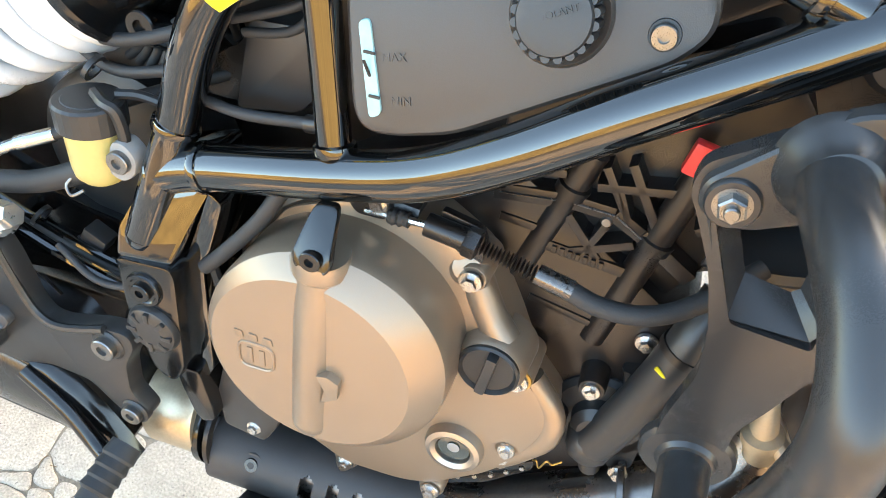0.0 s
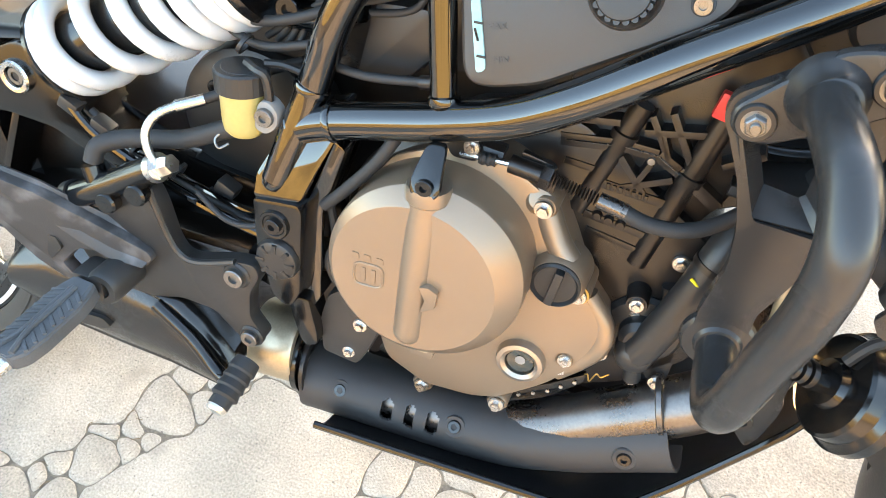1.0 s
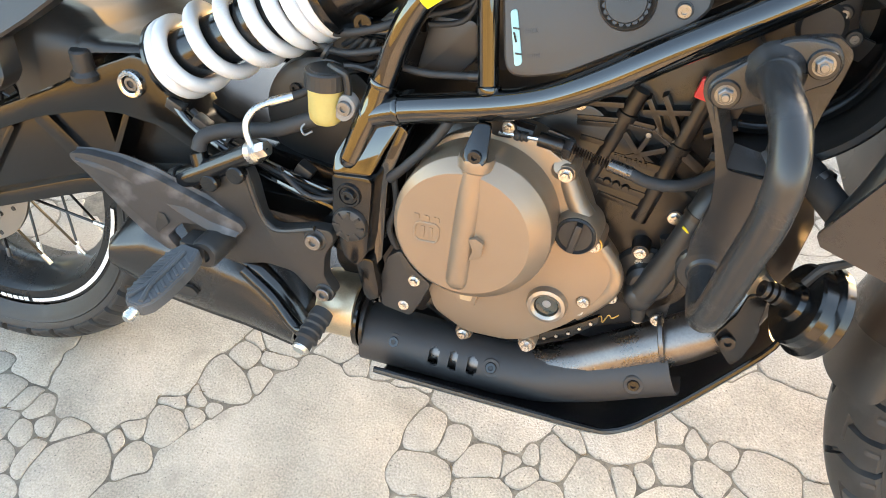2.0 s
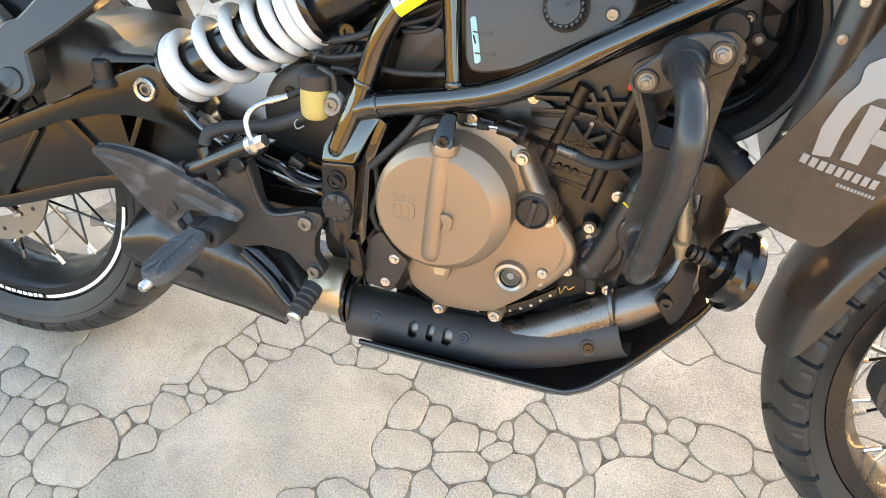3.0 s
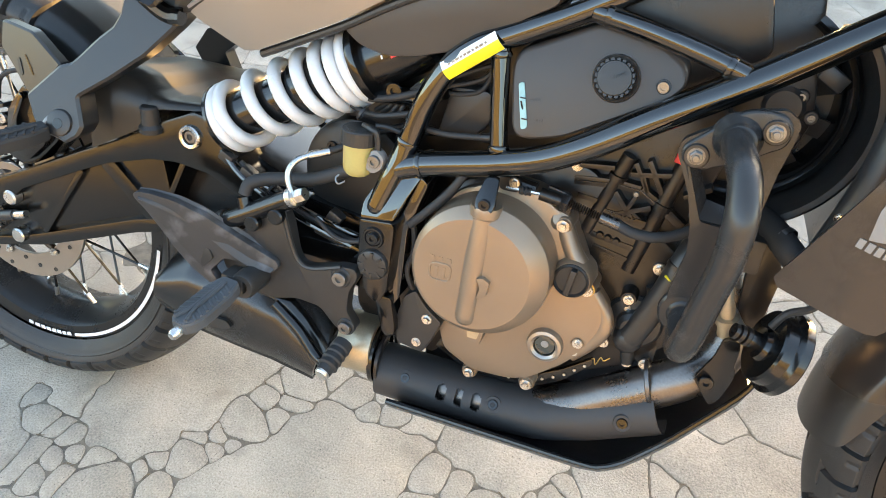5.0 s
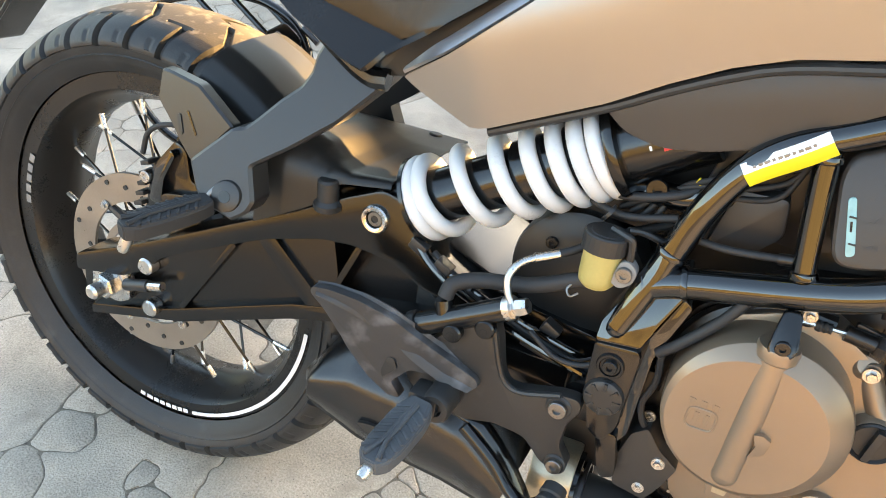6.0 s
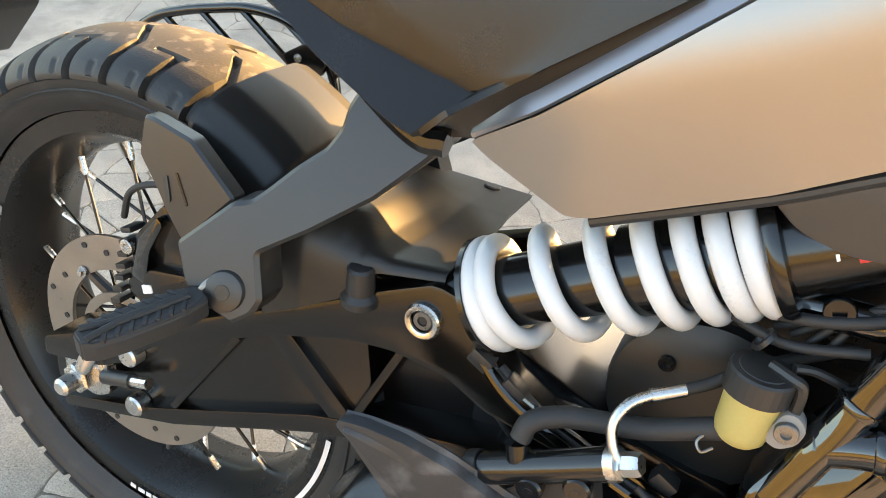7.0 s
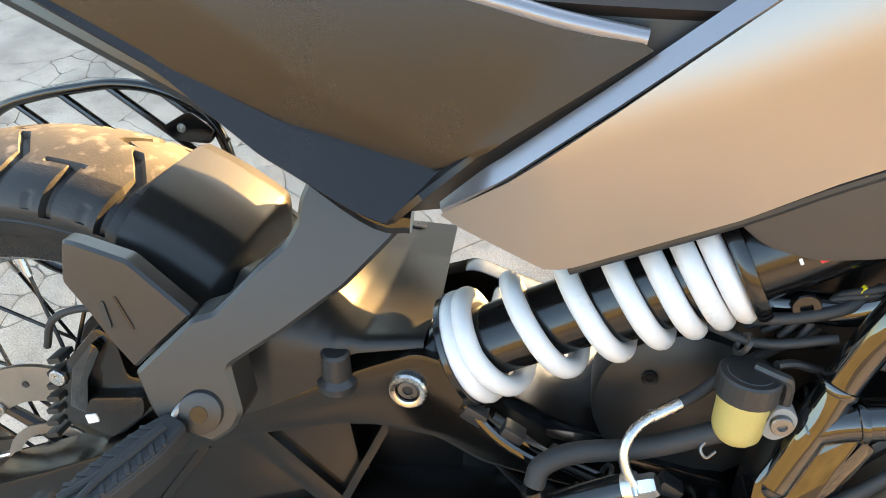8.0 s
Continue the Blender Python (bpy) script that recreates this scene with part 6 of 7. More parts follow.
# belly pan


PAN = [(0.612, -0.140, 0.2275), (0.75, -0.134, 0.2235), (0.845, -0.128, 0.2195), (0.868, -0.125, 0.2215), (0.889, -0.118, 0.2310), (0.908, -0.111, 0.2470), (0.935, -0.101, 0.273), (0.985, -0.089, 0.338), (0.996, -0.085, 0.362)]


def pan_fn(u, v):
    c = along(PAN, u)
    # the last term lifts the far edge, added to keep low sun out
    return (c.x, c.y + (0.085 - c.y) * v, c.z - 0.034 * math.sin(math.pi * min(1.0, v * 1.6)) ** 0.7 + 0.36 * max(0.0, v - 0.70))


pan = part("belly_pan", sheet(pan_fn, 50, 16, 0.003), M_PLASTIC, bike, "black sheet belly pan")
part("pan_lip", tube([(p[0], p[1], p[2] + 0.001) for p in PAN], 0.0032, 8, 3), M_SATIN, pan)
part("pan_bracket", plate([(0.9345, 0.3562), (0.9386, 0.3673), (0.9471, 0.3866), (0.9506, 0.4091), (0.9568, 0.4129), (0.9685, 0.4050), (0.9708, 0.395), (0.97, 0.3754), (0.9734, 0.369), (0.974, 0.3567), (0.9663, 0.3342), (0.9568, 0.329), (0.9458, 0.3414)], -0.105, -0.101, 0.004, 0.001, lambda x, z: 0.9 * max(0.0, x - 0.958)), M_PANEL, pan, "dark bracket plate")
screw(HEX_IN, "bracket_screw", (0.9475, -0.106, 0.3570), 0.0075, pan)

# ---- crash bar ----


def mount_bm():
    """A pressed plate: a head with two ears, two legs, and a skirt below a slanted fold."""
    outer = rounded([(0.861, 0.598), (0.863, 0.611), (0.892, 0.631), (0.916, 0.647), (0.938, 0.652), (0.951, 0.643), (0.950, 0.627), (0.945, 0.597), (0.942, 0.562), (0.943, 0.540), (0.934, 0.519), (0.927, 0.495), (0.9195, 0.474), (0.920, 0.450), (0.914, 0.428), (0.900, 0.421), (0.889, 0.431), (0.886, 0.451), (0.8865, 0.469), (0.892, 0.505), (0.888, 0.535), (0.879, 0.564), (0.867, 0.588)], 0.005)
    hole = rounded([(0.873, 0.591), (0.905, 0.600), (0.918, 0.602), (0.928, 0.575), (0.930, 0.5385), (0.895, 0.541), (0.884, 0.566)], 0.003)
    bm = bmesh.new()

    def face_y(z):
        return -0.139 - 0.05 * max(0.0, min(0.07, 0.60 - z)) + 0.11 * max(0.0, 0.525 - z)
    loops = []
    for ring in (outer, hole):
        vs = [bm.verts.new((p[0], face_y(p[1]), p[1])) for p in ring]
        loops += [bm.edges.new((a, b)) for a, b in zip(vs, vs[1:] + vs[:1])]
    bmesh.ops.triangle_fill(bm, edges=loops, use_beauty=True)
    got = bmesh.ops.extrude_face_region(bm, geom=bm.faces[:])
    for v in [g for g in got["geom"] if isinstance(g, bmesh.types.BMVert)]:
        v.co.y += 0.010
    return bm


bar = part("crash_bar", tube([(0.905, -0.130, 0.622), (0.9055, -0.165, 0.6225), (0.910, -0.195, 0.619), (0.9155, -0.218, 0.609), (0.919, -0.235, 0.586), (0.919, -0.231, 0.549), (0.915, -0.221, 0.512), (0.911, -0.210, 0.472), (0.908, -0.203, 0.450), (0.906, -0.189, 0.437), (0.905, -0.165, 0.436), (0.905, -0.118, 0.441)], 0.0132, 24), M_POWDER, bike, "satin black tubular crash bar")
MOUNT = part("mount_plate", mount_bm(), M_POWDER, bar, "satin black mounting plate with a slanted window")
RIM_OUT = [(0.8708, 0.5909), (0.8808, 0.5651), (0.8934, 0.5423), (0.9278, 0.5421), (0.9307, 0.5482), (0.929, 0.575)]
RIM_IN = [(0.8850, 0.5827), (0.8911, 0.5684), (0.8960, 0.5567), (0.9165, 0.5530), (0.9195, 0.5560), (0.9196, 0.575)]


def flange_at(u, v):
    """The pressed rim round the window, which slopes back to a smaller opening."""
    k = min(4.9999, u * 5)
    i, f = int(k), k - int(k)
    a, b = Vector(RIM_OUT[i]).lerp(Vector(RIM_OUT[i + 1]), f), Vector(RIM_IN[i]).lerp(Vector(RIM_IN[i + 1]), f)
    p = a.lerp(b, v)
    return (p.x, -0.1413 + 0.0175 * v + 0.001 * (1 - v), p.y)


part("window_flange", sheet(lambda u, v: flange_at(u, v), 20, 4, 0.002), M_POWDER, MOUNT, "", 20)
part("bar_socket", lathe([(0.012, 0.014), (0.0142, 0.013), (0.0165, 0.006), (0.020, 0.002), (0.0225, -0.004), (0.012, -0.004)], (0.906, -0.1445, 0.622), (0.05, -1, 0.05), seg=36, close=True), M_POWDER, bar)
part("bar_socket", lathe([(0.012, 0.007), (0.0140, 0.0065), (0.0160, 0.0042), (0.0225, 0.0035), (0.0246, 0.0012), (0.025, -0.004), (0.012, -0.004)], (0.905, -0.130, 0.4405), (0, -1, -0.08), seg=36, close=True), M_POWDER, bar)
part("mount_arm", plate([(0.8655, 0.592), (0.8635, 0.606), (0.874, 0.616), (0.890, 0.632), (0.905, 0.646), (0.922, 0.650), (0.940, 0.648), (0.947, 0.636), (0.944, 0.622), (0.930, 0.614), (0.918, 0.603), (0.902, 0.597), (0.884, 0.588)], -0.1455, -0.137, 0.007, 0.0035, None, 3), M_POWDER, bar)
for p in ((0.877, -0.1455, 0.601), (0.933, -0.1455, 0.634)):
    part("washer", lathe([(0, 0.0025), (0.0100, 0.0025), (0.0110, 0.001), (0.0110, 0), (0, 0)], p, seg=28), M_POWDER, bar)
    screw(NUT, "mount_nut", (p[0], p[1] - 0.002, p[2]), 0.0064, bar, material=M_BOLT)

# ---- radiator side, horn, shroud ----
rad = part("radiator", plate([(1.015, 0.48), (1.035, 0.72), (1.065, 0.72), (1.045, 0.48)], -0.13, 0.15, 0.006, 0.003), M_CASE, bike, "dark radiator with its fan")
FAN = Vector((0.907, 0.629))


def dish(prof, a0, a1, n=48):
    """Part of a round housing that faces the right-hand side: rows of (radius, y)."""
    def fn(u, v):
        a = radians(a0 + (a1 - a0) * u)
        k = min(len(prof) - 1.001, v * (len(prof) - 1))
        i = int(k)
        r, y = prof[i][0] + (prof[i + 1][0] - prof[i][0]) * (k - i), prof[i][1] + (prof[i + 1][1] - prof[i][1]) * (k - i)
        return (FAN.x + r * math.cos(a), y, FAN.y + r * math.sin(a))
    return sheet(fn, n, 3 * (len(prof) - 1), 0.003)


part("fan_back", dish([(0.0, 0.012), (0.086, 0.012)], -100, 62), M_CASE, rad)
part("fan_ring", dish([(0.086, 0.012), (0.091, -0.028), (0.0945, -0.032), (0.098, -0.030)], -100, 62), M_SATIN, rad)
part("fan_shroud", dish([(0.097, -0.028), (0.104, -0.010), (0.112, -0.040), (0.1145, -0.062), (0.118, -0.060)], -100, 50), M_PLASTIC, rad)
part("fan_motor", lathe([(0, 0.030), (0.016, 0.030), (0.020, 0.026), (0.020, 0.0), (0, 0)], (0.945, 0.004, 0.628), seg=32), M_PLASTIC, rad)
for k in range(5):
    a = radians(-78 + 32 * k)
    part("fan_blade", soft_box((FAN.x + 0.066 * math.cos(a), -0.004, FAN.y + 0.066 * math.sin(a)), (0.040, 0.003, 0.022), 0.0012, Euler((0.35, -a, 0)).to_matrix()), M_PLASTIC, rad)
for x, z in ((0.962, 0.601), (0.972, 0.622), (0.958, 0.640)):
    part("fan_boss", lathe([(0, 0.010), (0.006, 0.010), (0.0075, 0.008), (0.0085, -0.015), (0, -0.015)], (x, -0.012, z), seg=20), M_PLASTIC, rad)
    screw(HEX_IN, "fan_screw", (x, -0.022, z), 0.0038, rad, material=M_BOLT)
part("fan_clip", soft_box((0.978, -0.030, 0.664), (0.026, 0.014, 0.016), 0.003, Euler((0, 0.5, 0)).to_matrix()), M_PLASTIC, rad)
part("side_duct", tube([(1.03, -0.125, 0.70), (1.022, -0.132, 0.62), (1.008, -0.132, 0.55), (0.995, -0.125, 0.50)], 0.016, 14), M_PLASTIC, rad)
for p in ((1.018, -0.148, 0.66), (1.000, -0.148, 0.575), (1.025, -0.148, 0.69), (0.992, -0.140, 0.525)):
    screw(HEX, "radiator_bolt", p, 0.0042, rad)
part("radiator_hose", tube([(0.945, -0.03, 0.52), (0.962, -0.07, 0.525), (0.982, -0.10, 0.515), (1.0, -0.10, 0.50)], 0.013, 14), M_RUBBER, rad)
part("hose_clip", lathe([(0.0128, -0.003), (0.0145, -0.003), (0.0145, 0.003), (0.0128, 0.003)], (0.975, -0.088, 0.52), (0.75, -0.6, -0.2), seg=24, close=True), M_BOLT, rad)
part("front_bracket", plate([(0.960, 0.40), (0.955, 0.50), (0.972, 0.52), (0.990, 0.47), (0.985, 0.40)], -0.060, -0.045, 0.005, 0.002), M_CASE, bike)
part("wire_plug", soft_box((0.952, -0.09, 0.500), (0.018, 0.016, 0.035), 0.002), M_PLASTIC, bike)
horn = part("horn", lathe([(0, 0.010), (0.030, 0.010), (0.034, 0.008), (0.0405, 0.008), (0.0425, 0.006), (0.0425, -0.002), (0.0395, -0.004), (0.0375, -0.006), (0.0365, -0.016), (0.034, -0.018), (0.018, -0.019), (0.016, -0.024), (0.009, -0.025), (0.009, -0.034), (0, -0.034)], (1.000, -0.118, 0.420), (0.92, 0.206, -0.308), seg=48), M_SATIN, bike, "round black horn")
for k in range(3):
    part("horn_washer", lathe([(0.004, -0.002), (0.0095 - 0.001 * k, -0.002), (0.0095 - 0.001 * k, 0.002), (0.004, 0.002)], Vector((0.966, -0.126, 0.432)) + Vector((-0.92, -0.206, 0.308)) * 0.006 * k, (0.92, 0.206, -0.308), seg=20, close=True), M_CASE, horn)
part("horn_stay", tube([(0.985, -0.118, 0.422), (0.965, -0.09, 0.418), (0.955, -0.06, 0.42)], 0.006, 10), M_STEEL, horn)
part("horn_wire", tube([(0.985, -0.12, 0.445), (0.995, -0.118, 0.462), (1.015, -0.11, 0.47), (1.03, -0.10, 0.49)], 0.004, 8), M_RUBBER, horn)


def shroud_y(x, z):
    return 0.25 * max(0.0, 1.02 - x) - 0.05 * (z - 0.6) + 2.4 * max(0.0, z - 0.60) ** 2


def shroud_fn(u, v):
    """The bowed panel, from its lower edge to the top, rear edge to front edge."""
    a = along([(0.966, 0.519), (0.961, 0.527), (0.966, 0.537), (1.046, 0.713), (1.100, 0.840)], u)
    b = along([(1.038, 0.503), (1.045, 0.503), (1.052, 0.511), (1.103, 0.623), (1.112, 0.653), (1.170, 0.800)], u)
    p = a.lerp(b, 1 - v)
    return (p.x, -0.206 + shroud_y(p.x, p.y), p.y)


shroud = part("radiator_shroud", sheet(shroud_fn, 40, 20, 0.006), M_SHROUD, bike, "graphite satin radiator shroud with pale grey print")
# the printed mark: plain shapes, and bars for the words


def print_bar(x0, z0, x1, z1, w):
    d = (Vector((x1, z1)) - Vector((x0, z0))).normalized()
    nrm = Vector((-d.y, d.x)) * w / 2
    a, b = Vector((x0, z0)), Vector((x1, z1))
    return plate([a + nrm, b + nrm, b - nrm, a - nrm], -0.2072, -0.2055, 0.0, 0.0, shroud_y)


ARCH_OUT = [(1.013, 0.583), (1.013, 0.607), (1.019, 0.629), (1.028, 0.643), (1.028, 0.656), (1.040, 0.664), (1.052, 0.659), (1.075, 0.651), (1.090, 0.653), (1.104, 0.649), (1.104, 0.629), (1.096, 0.612)]
ARCH_IN = [(1.026, 0.584), (1.028, 0.607), (1.034, 0.627), (1.044, 0.635), (1.062, 0.635), (1.080, 0.629), (1.088, 0.619)]


def arch_fn(u, v):
    p = along(ARCH_IN, u).lerp(along(ARCH_OUT, u), v)
    return (p.x, -0.2075 + shroud_y(p.x, p.y), p.y)


part("print_arch", sheet(lambda u, v: arch_fn(u, 1 - v), 40, 2, 0.0006), M_PRINT, shroud)
for a, b, w in (((1.0405, 0.582), (1.047, 0.628), 0.0140), ((1.069, 0.576), (1.0765, 0.622), 0.0130)):
    part("print_shape", print_bar(*a, *b, w), M_PRINT, shroud)
part("print_shape", print_bar(1.0500, 0.6060, 1.0665, 0.6025, 0.0120), M_PRINT, shroud)
for k in range(9):
    x = 1.007 + 0.0068 * k
    part("print_bar", print_bar(x, 0.5785 - 0.196 * (x - 1.007), x + 0.0048, 0.5785 - 0.196 * (x + 0.0048 - 1.007), 0.0080), M_PRINT, shroud)
for k in range(11):
    x = 1.038 + 0.0028 * k
    part("print_bar", print_bar(x, 0.5620 - 0.2 * (x - 1.038), x + 0.0018, 0.5620 - 0.2 * (x + 0.0018 - 1.038), 0.003), M_PRINT, shroud)

# unseen mirror copy, added to block stray sun on the crash bar
far_side(shroud, "far_radiator_shroud", "graphite satin radiator shroud on the far side")


def fuel_fn(u, v):
    """The tank shell that bridges the side panels."""
    x = 0.55 + 0.50 * u
    top = 0.90 + 0.08 * math.sin(math.pi * min(1.0, 0.25 + u * 0.75))
    a = math.pi * v
    return (x, -0.112 * math.cos(a) * (1 - 0.25 * u), 0.80 + (top - 0.80) * math.sin(a) ** 0.6)


# simple unseen shell, added to hide the sky from the frame tubes' reflections
part("fuel_tank", sheet(fuel_fn, 24, 24, 0.004), M_SIDE, bike, "satin silver fuel tank between the side panels")

# rear caliper and side stand
rc = part("rear_caliper", plate([(0.032, 0.398), (0.046, 0.460), (0.080, 0.500), (0.095, 0.490), (0.100, 0.455), (0.130, 0.462), (0.128, 0.436), (0.085, 0.395), (0.062, 0.385)], -0.105, -0.060, 0.008, 0.005), M_SATIN, bike, "black rear brake caliper")
part("caliper_face", plate([(0.060, 0.412), (0.072, 0.440), (0.120, 0.450), (0.118, 0.432), (0.085, 0.402)], -0.118, -0.10, 0.006, 0.004), M_PANEL, rc)
part("caliper_edge", plate([(0.050, 0.425), (0.060, 0.465), (0.082, 0.492), (0.088, 0.485), (0.072, 0.455), (0.066, 0.42)], -0.115, -0.10, 0.004, 0.003), M_FRAME, rc)
part("caliper_badge", plate([(0.066, 0.423), (0.076, 0.426), (0.078, 0.419), (0.068, 0.415)], -0.1192, -0.1175, 0.001, 0), M_WHITE, rc, "small white badge")
screw(HEX_IN, "caliper_screw", (0.040, -0.106, 0.447), 0.007, rc, material=M_STEEL)
for k in range(7):
    part("guide_tooth", soft_box((0.022 + 0.003 * k, -0.10, 0.385 + 0.013 * k), (0.012, 0.018, 0.005), 0.001, Euler((0, -0.3, 0)).to_matrix()), M_PLASTIC, rc)
part("caliper_hose", tube([(0.03, -0.10, 0.47), (0.045, -0.105, 0.50), (0.075, -0.105, 0.515), (0.11, -0.095, 0.51)], 0.003, 8), M_RUBBER, rc)
part("side_stand", tube([(0.60, 0.09, 0.25), (0.58, 0.13, 0.14), (0.565, 0.165, -0.028)], 0.010, 12), M_SATIN, bike, "black side stand")

# ---- paving ----
gm = bmesh.new()
bmesh.ops.create_grid(gm, x_segments=8, y_segments=8, size=300, matrix=Matrix.Translation((0, 0, -0.0022)))
ground = new("pavement", finish(gm, "pavement", M_JOINT))
tagged(ground, "pale weathered crazy paving with dark recessed joints", "pavement", kind="structure")

# stones by place and half width: a row of small ones between big slabs, a cluster, and the slabs
ROW = [(0.001, -0.177, 0.011), (0.040, -0.208, 0.015), (0.070, -0.214, 0.007), (0.105, -0.223, 0.016), (0.107, -0.264, 0.017), (0.127, -0.239, 0.016), (0.146, -0.280, 0.021), (0.106, -0.295, 0.015), (0.168, -0.236, 0.017), (0.203, -0.279, 0.050), (0.239, -0.230, 0.013), (0.254, -0.200, 0.010), (0.272, -0.241, 0.021), (0.291, -0.185, 0.024), (0.289, -0.150, 0.007), (0.319, -0.160, 0.014), (0.313, -0.134, 0.014), (0.340, -0.139, 0.008), (0.335, -0.093, 0.029), (0.349, -0.041, 0.014), (0.354, -0.017, 0.009), (0.381, -0.034, 0.013), (0.378, -0.062, 0.011), (0.379, 0.013, 0.033), (0.463, 0.014, 0.025), (0.498, -0.011, 0.014), (0.541, 0.010, 0.020), (0.162, -0.363, 0.011), (0.191, -0.366, 0.015), (0.218, -0.355, 0.008), (0.237, -0.374, 0.013)]
CLUSTER = [(0.639, -0.068, 0.023), (0.656, -0.136, 0.033), (0.680, -0.076, 0.016), (0.726, -0.094, 0.021), (0.759, -0.084, 0.008), (0.779, -0.098, 0.013), (0.782, -0.068, 0.006), (0.820, -0.066, 0.022), (0.838, -0.024, 0.007), (0.742, -0.140, 0.027), (0.814, -0.130, 0.027), (0.869, -0.089, 0.031), (0.911, -0.060, 0.009), (0.937, -0.050, 0.009), (0.895, 0.014, 0.052), (0.964, 0.031, 0.018), (0.973, -0.023, 0.024), (1.004, 0.022, 0.010), (1.023, -0.028, 0.022), (1.038, 0.021, 0.014), (1.095, 0.003, 0.032), (1.060, -0.049, 0.009), (1.136, -0.039, 0.011), (1.155, -0.001, 0.017), (1.168, -0.048, 0.018)]
LOWER = [(0.654, -0.192, 0.027), (0.710, -0.193, 0.026), (0.772, -0.189, 0.025), (0.866, -0.147, 0.020), (0.909, -0.125, 0.007), (0.855, -0.167, 0.007), (0.815, -0.184, 0.013), (0.602, -0.235, 0.018), (0.538, -0.273, 0.022), (0.418, 0.040, 0.023)]
SLABS = [(0.46, -0.55, 0.10), (0.20, -0.50, 0.10), (0.78, -0.40, 0.12), (1.15, -0.35, 0.12), (0.205, -0.070, 0.140), (0.460, -0.230, 0.20), (0.791, 0.075, 0.125), (1.051, 0.168, 0.134), (1.031, -0.130, 0.090), (0.0, -0.08, 0.090), (0.55, 0.20, 0.17), (0.26, 0.24, 0.18), (0.83, 0.35, 0.16), (0.06, 0.40, 0.15)]
X0, X1, Y0, Y1 = -4.5, 5.5, -3.4, 3.3
rng = random.Random(11)
seeds = [(x, y, s * 1.12) for x, y, s in (*ROW, *CLUSTER, *LOWER)]
CELL = 0.10
cells = {}
slab_of = {}
AREA = (-0.12, 1.26, -0.56, 0.16)


def put(q):
    cells.setdefault((int(q[0] // CELL), int(q[1] // CELL)), []).append(q)


for q in seeds:
    put(q)


def near_by(x, y, reach):
    k = int(reach // CELL) + 1
    gx, gy = int(x // CELL), int(y // CELL)
    for i in range(gx - k, gx + k + 1):
        for j in range(gy - k, gy + k + 1):
            yield from cells.get((i, j), ())


def free(x, y, s, ease):
    return all(math.hypot(px - x, py - y) >= ease * (s + ps) for px, py, ps in near_by(x, y, 0.42))


# the big slabs fill all that the small stones leave: grains of a slab, joined into one outline later
STEP = 0.034
for i in range(int((AREA[1] - AREA[0]) / STEP)):
    for j in range(int((AREA[3] - AREA[2]) / STEP)):
        x = AREA[0] + STEP * (i + 0.5 + rng.uniform(-0.3, 0.3))
        y = AREA[2] + STEP * (j + 0.5 + rng.uniform(-0.3, 0.3))
        if all(math.hypot(px - x, py - y) > ps * 1.15 + 0.006 for px, py, ps in near_by(x, y, 0.08) if (px, py) not in slab_of):
            q = (x, y, 0.004)
            slab_of[(x, y)] = min(range(len(SLABS)), key=lambda k: math.hypot(SLABS[k][0] - x, SLABS[k][1] - y) - SLABS[k][2])
            seeds.append(q)
            put(q)

for tries, low, high, ease in ((900, 0.12, 0.20, 1.02), (2500, 0.06, 0.09, 1.0), (4500, 0.024, 0.045, 0.98)):
    for _ in range(tries):
        x, y = rng.uniform(X0, X1), rng.uniform(Y0, Y1)
        s = rng.uniform(low, high)
        if high < 0.05:
            x, y = 0.2 + (x - 0.5) * 0.24, 0.45 + (y + 0.05) * 0.30
        if AREA[0] < x < AREA[1] and AREA[2] < y < AREA[3]:
            continue
        if free(x, y, s, ease):
            seeds.append((x, y, s))
            put((x, y, s))


def clip(poly, px, py, pr, qx, qy, qr):
    """The part of a polygon that belongs to the stone p and not to q, by their half widths."""
    nx, ny = qx - px, qy - py
    c = (qx * qx + qy * qy - qr * qr - px * px - py * py + pr * pr) / 2
    out = []
    for (ax0, ay0), (bx0, by0) in zip(poly, poly[1:] + poly[:1]):
        da, db = ax0 * nx + ay0 * ny - c, bx0 * nx + by0 * ny - c
        if da <= 0:
            out.append((ax0, ay0))
        if (da < 0 < db) or (db < 0 < da):
            t = da / (da - db)
            out.append((ax0 + (bx0 - ax0) * t, ay0 + (by0 - ay0) * t))
    return out


def warp(x, y):
    """The shared waviness of the joints: both stones at a joint follow it."""
    a = Vector((x * 9, y * 9, 2.0))
    b = Vector((x * 30, y * 30, 7.0))
    va, vb = noise.noise_vector(a), noise.noise_vector(b)
    return x + 0.016 * va.x + 0.005 * vb.x, y + 0.016 * va.y + 0.005 * vb.y


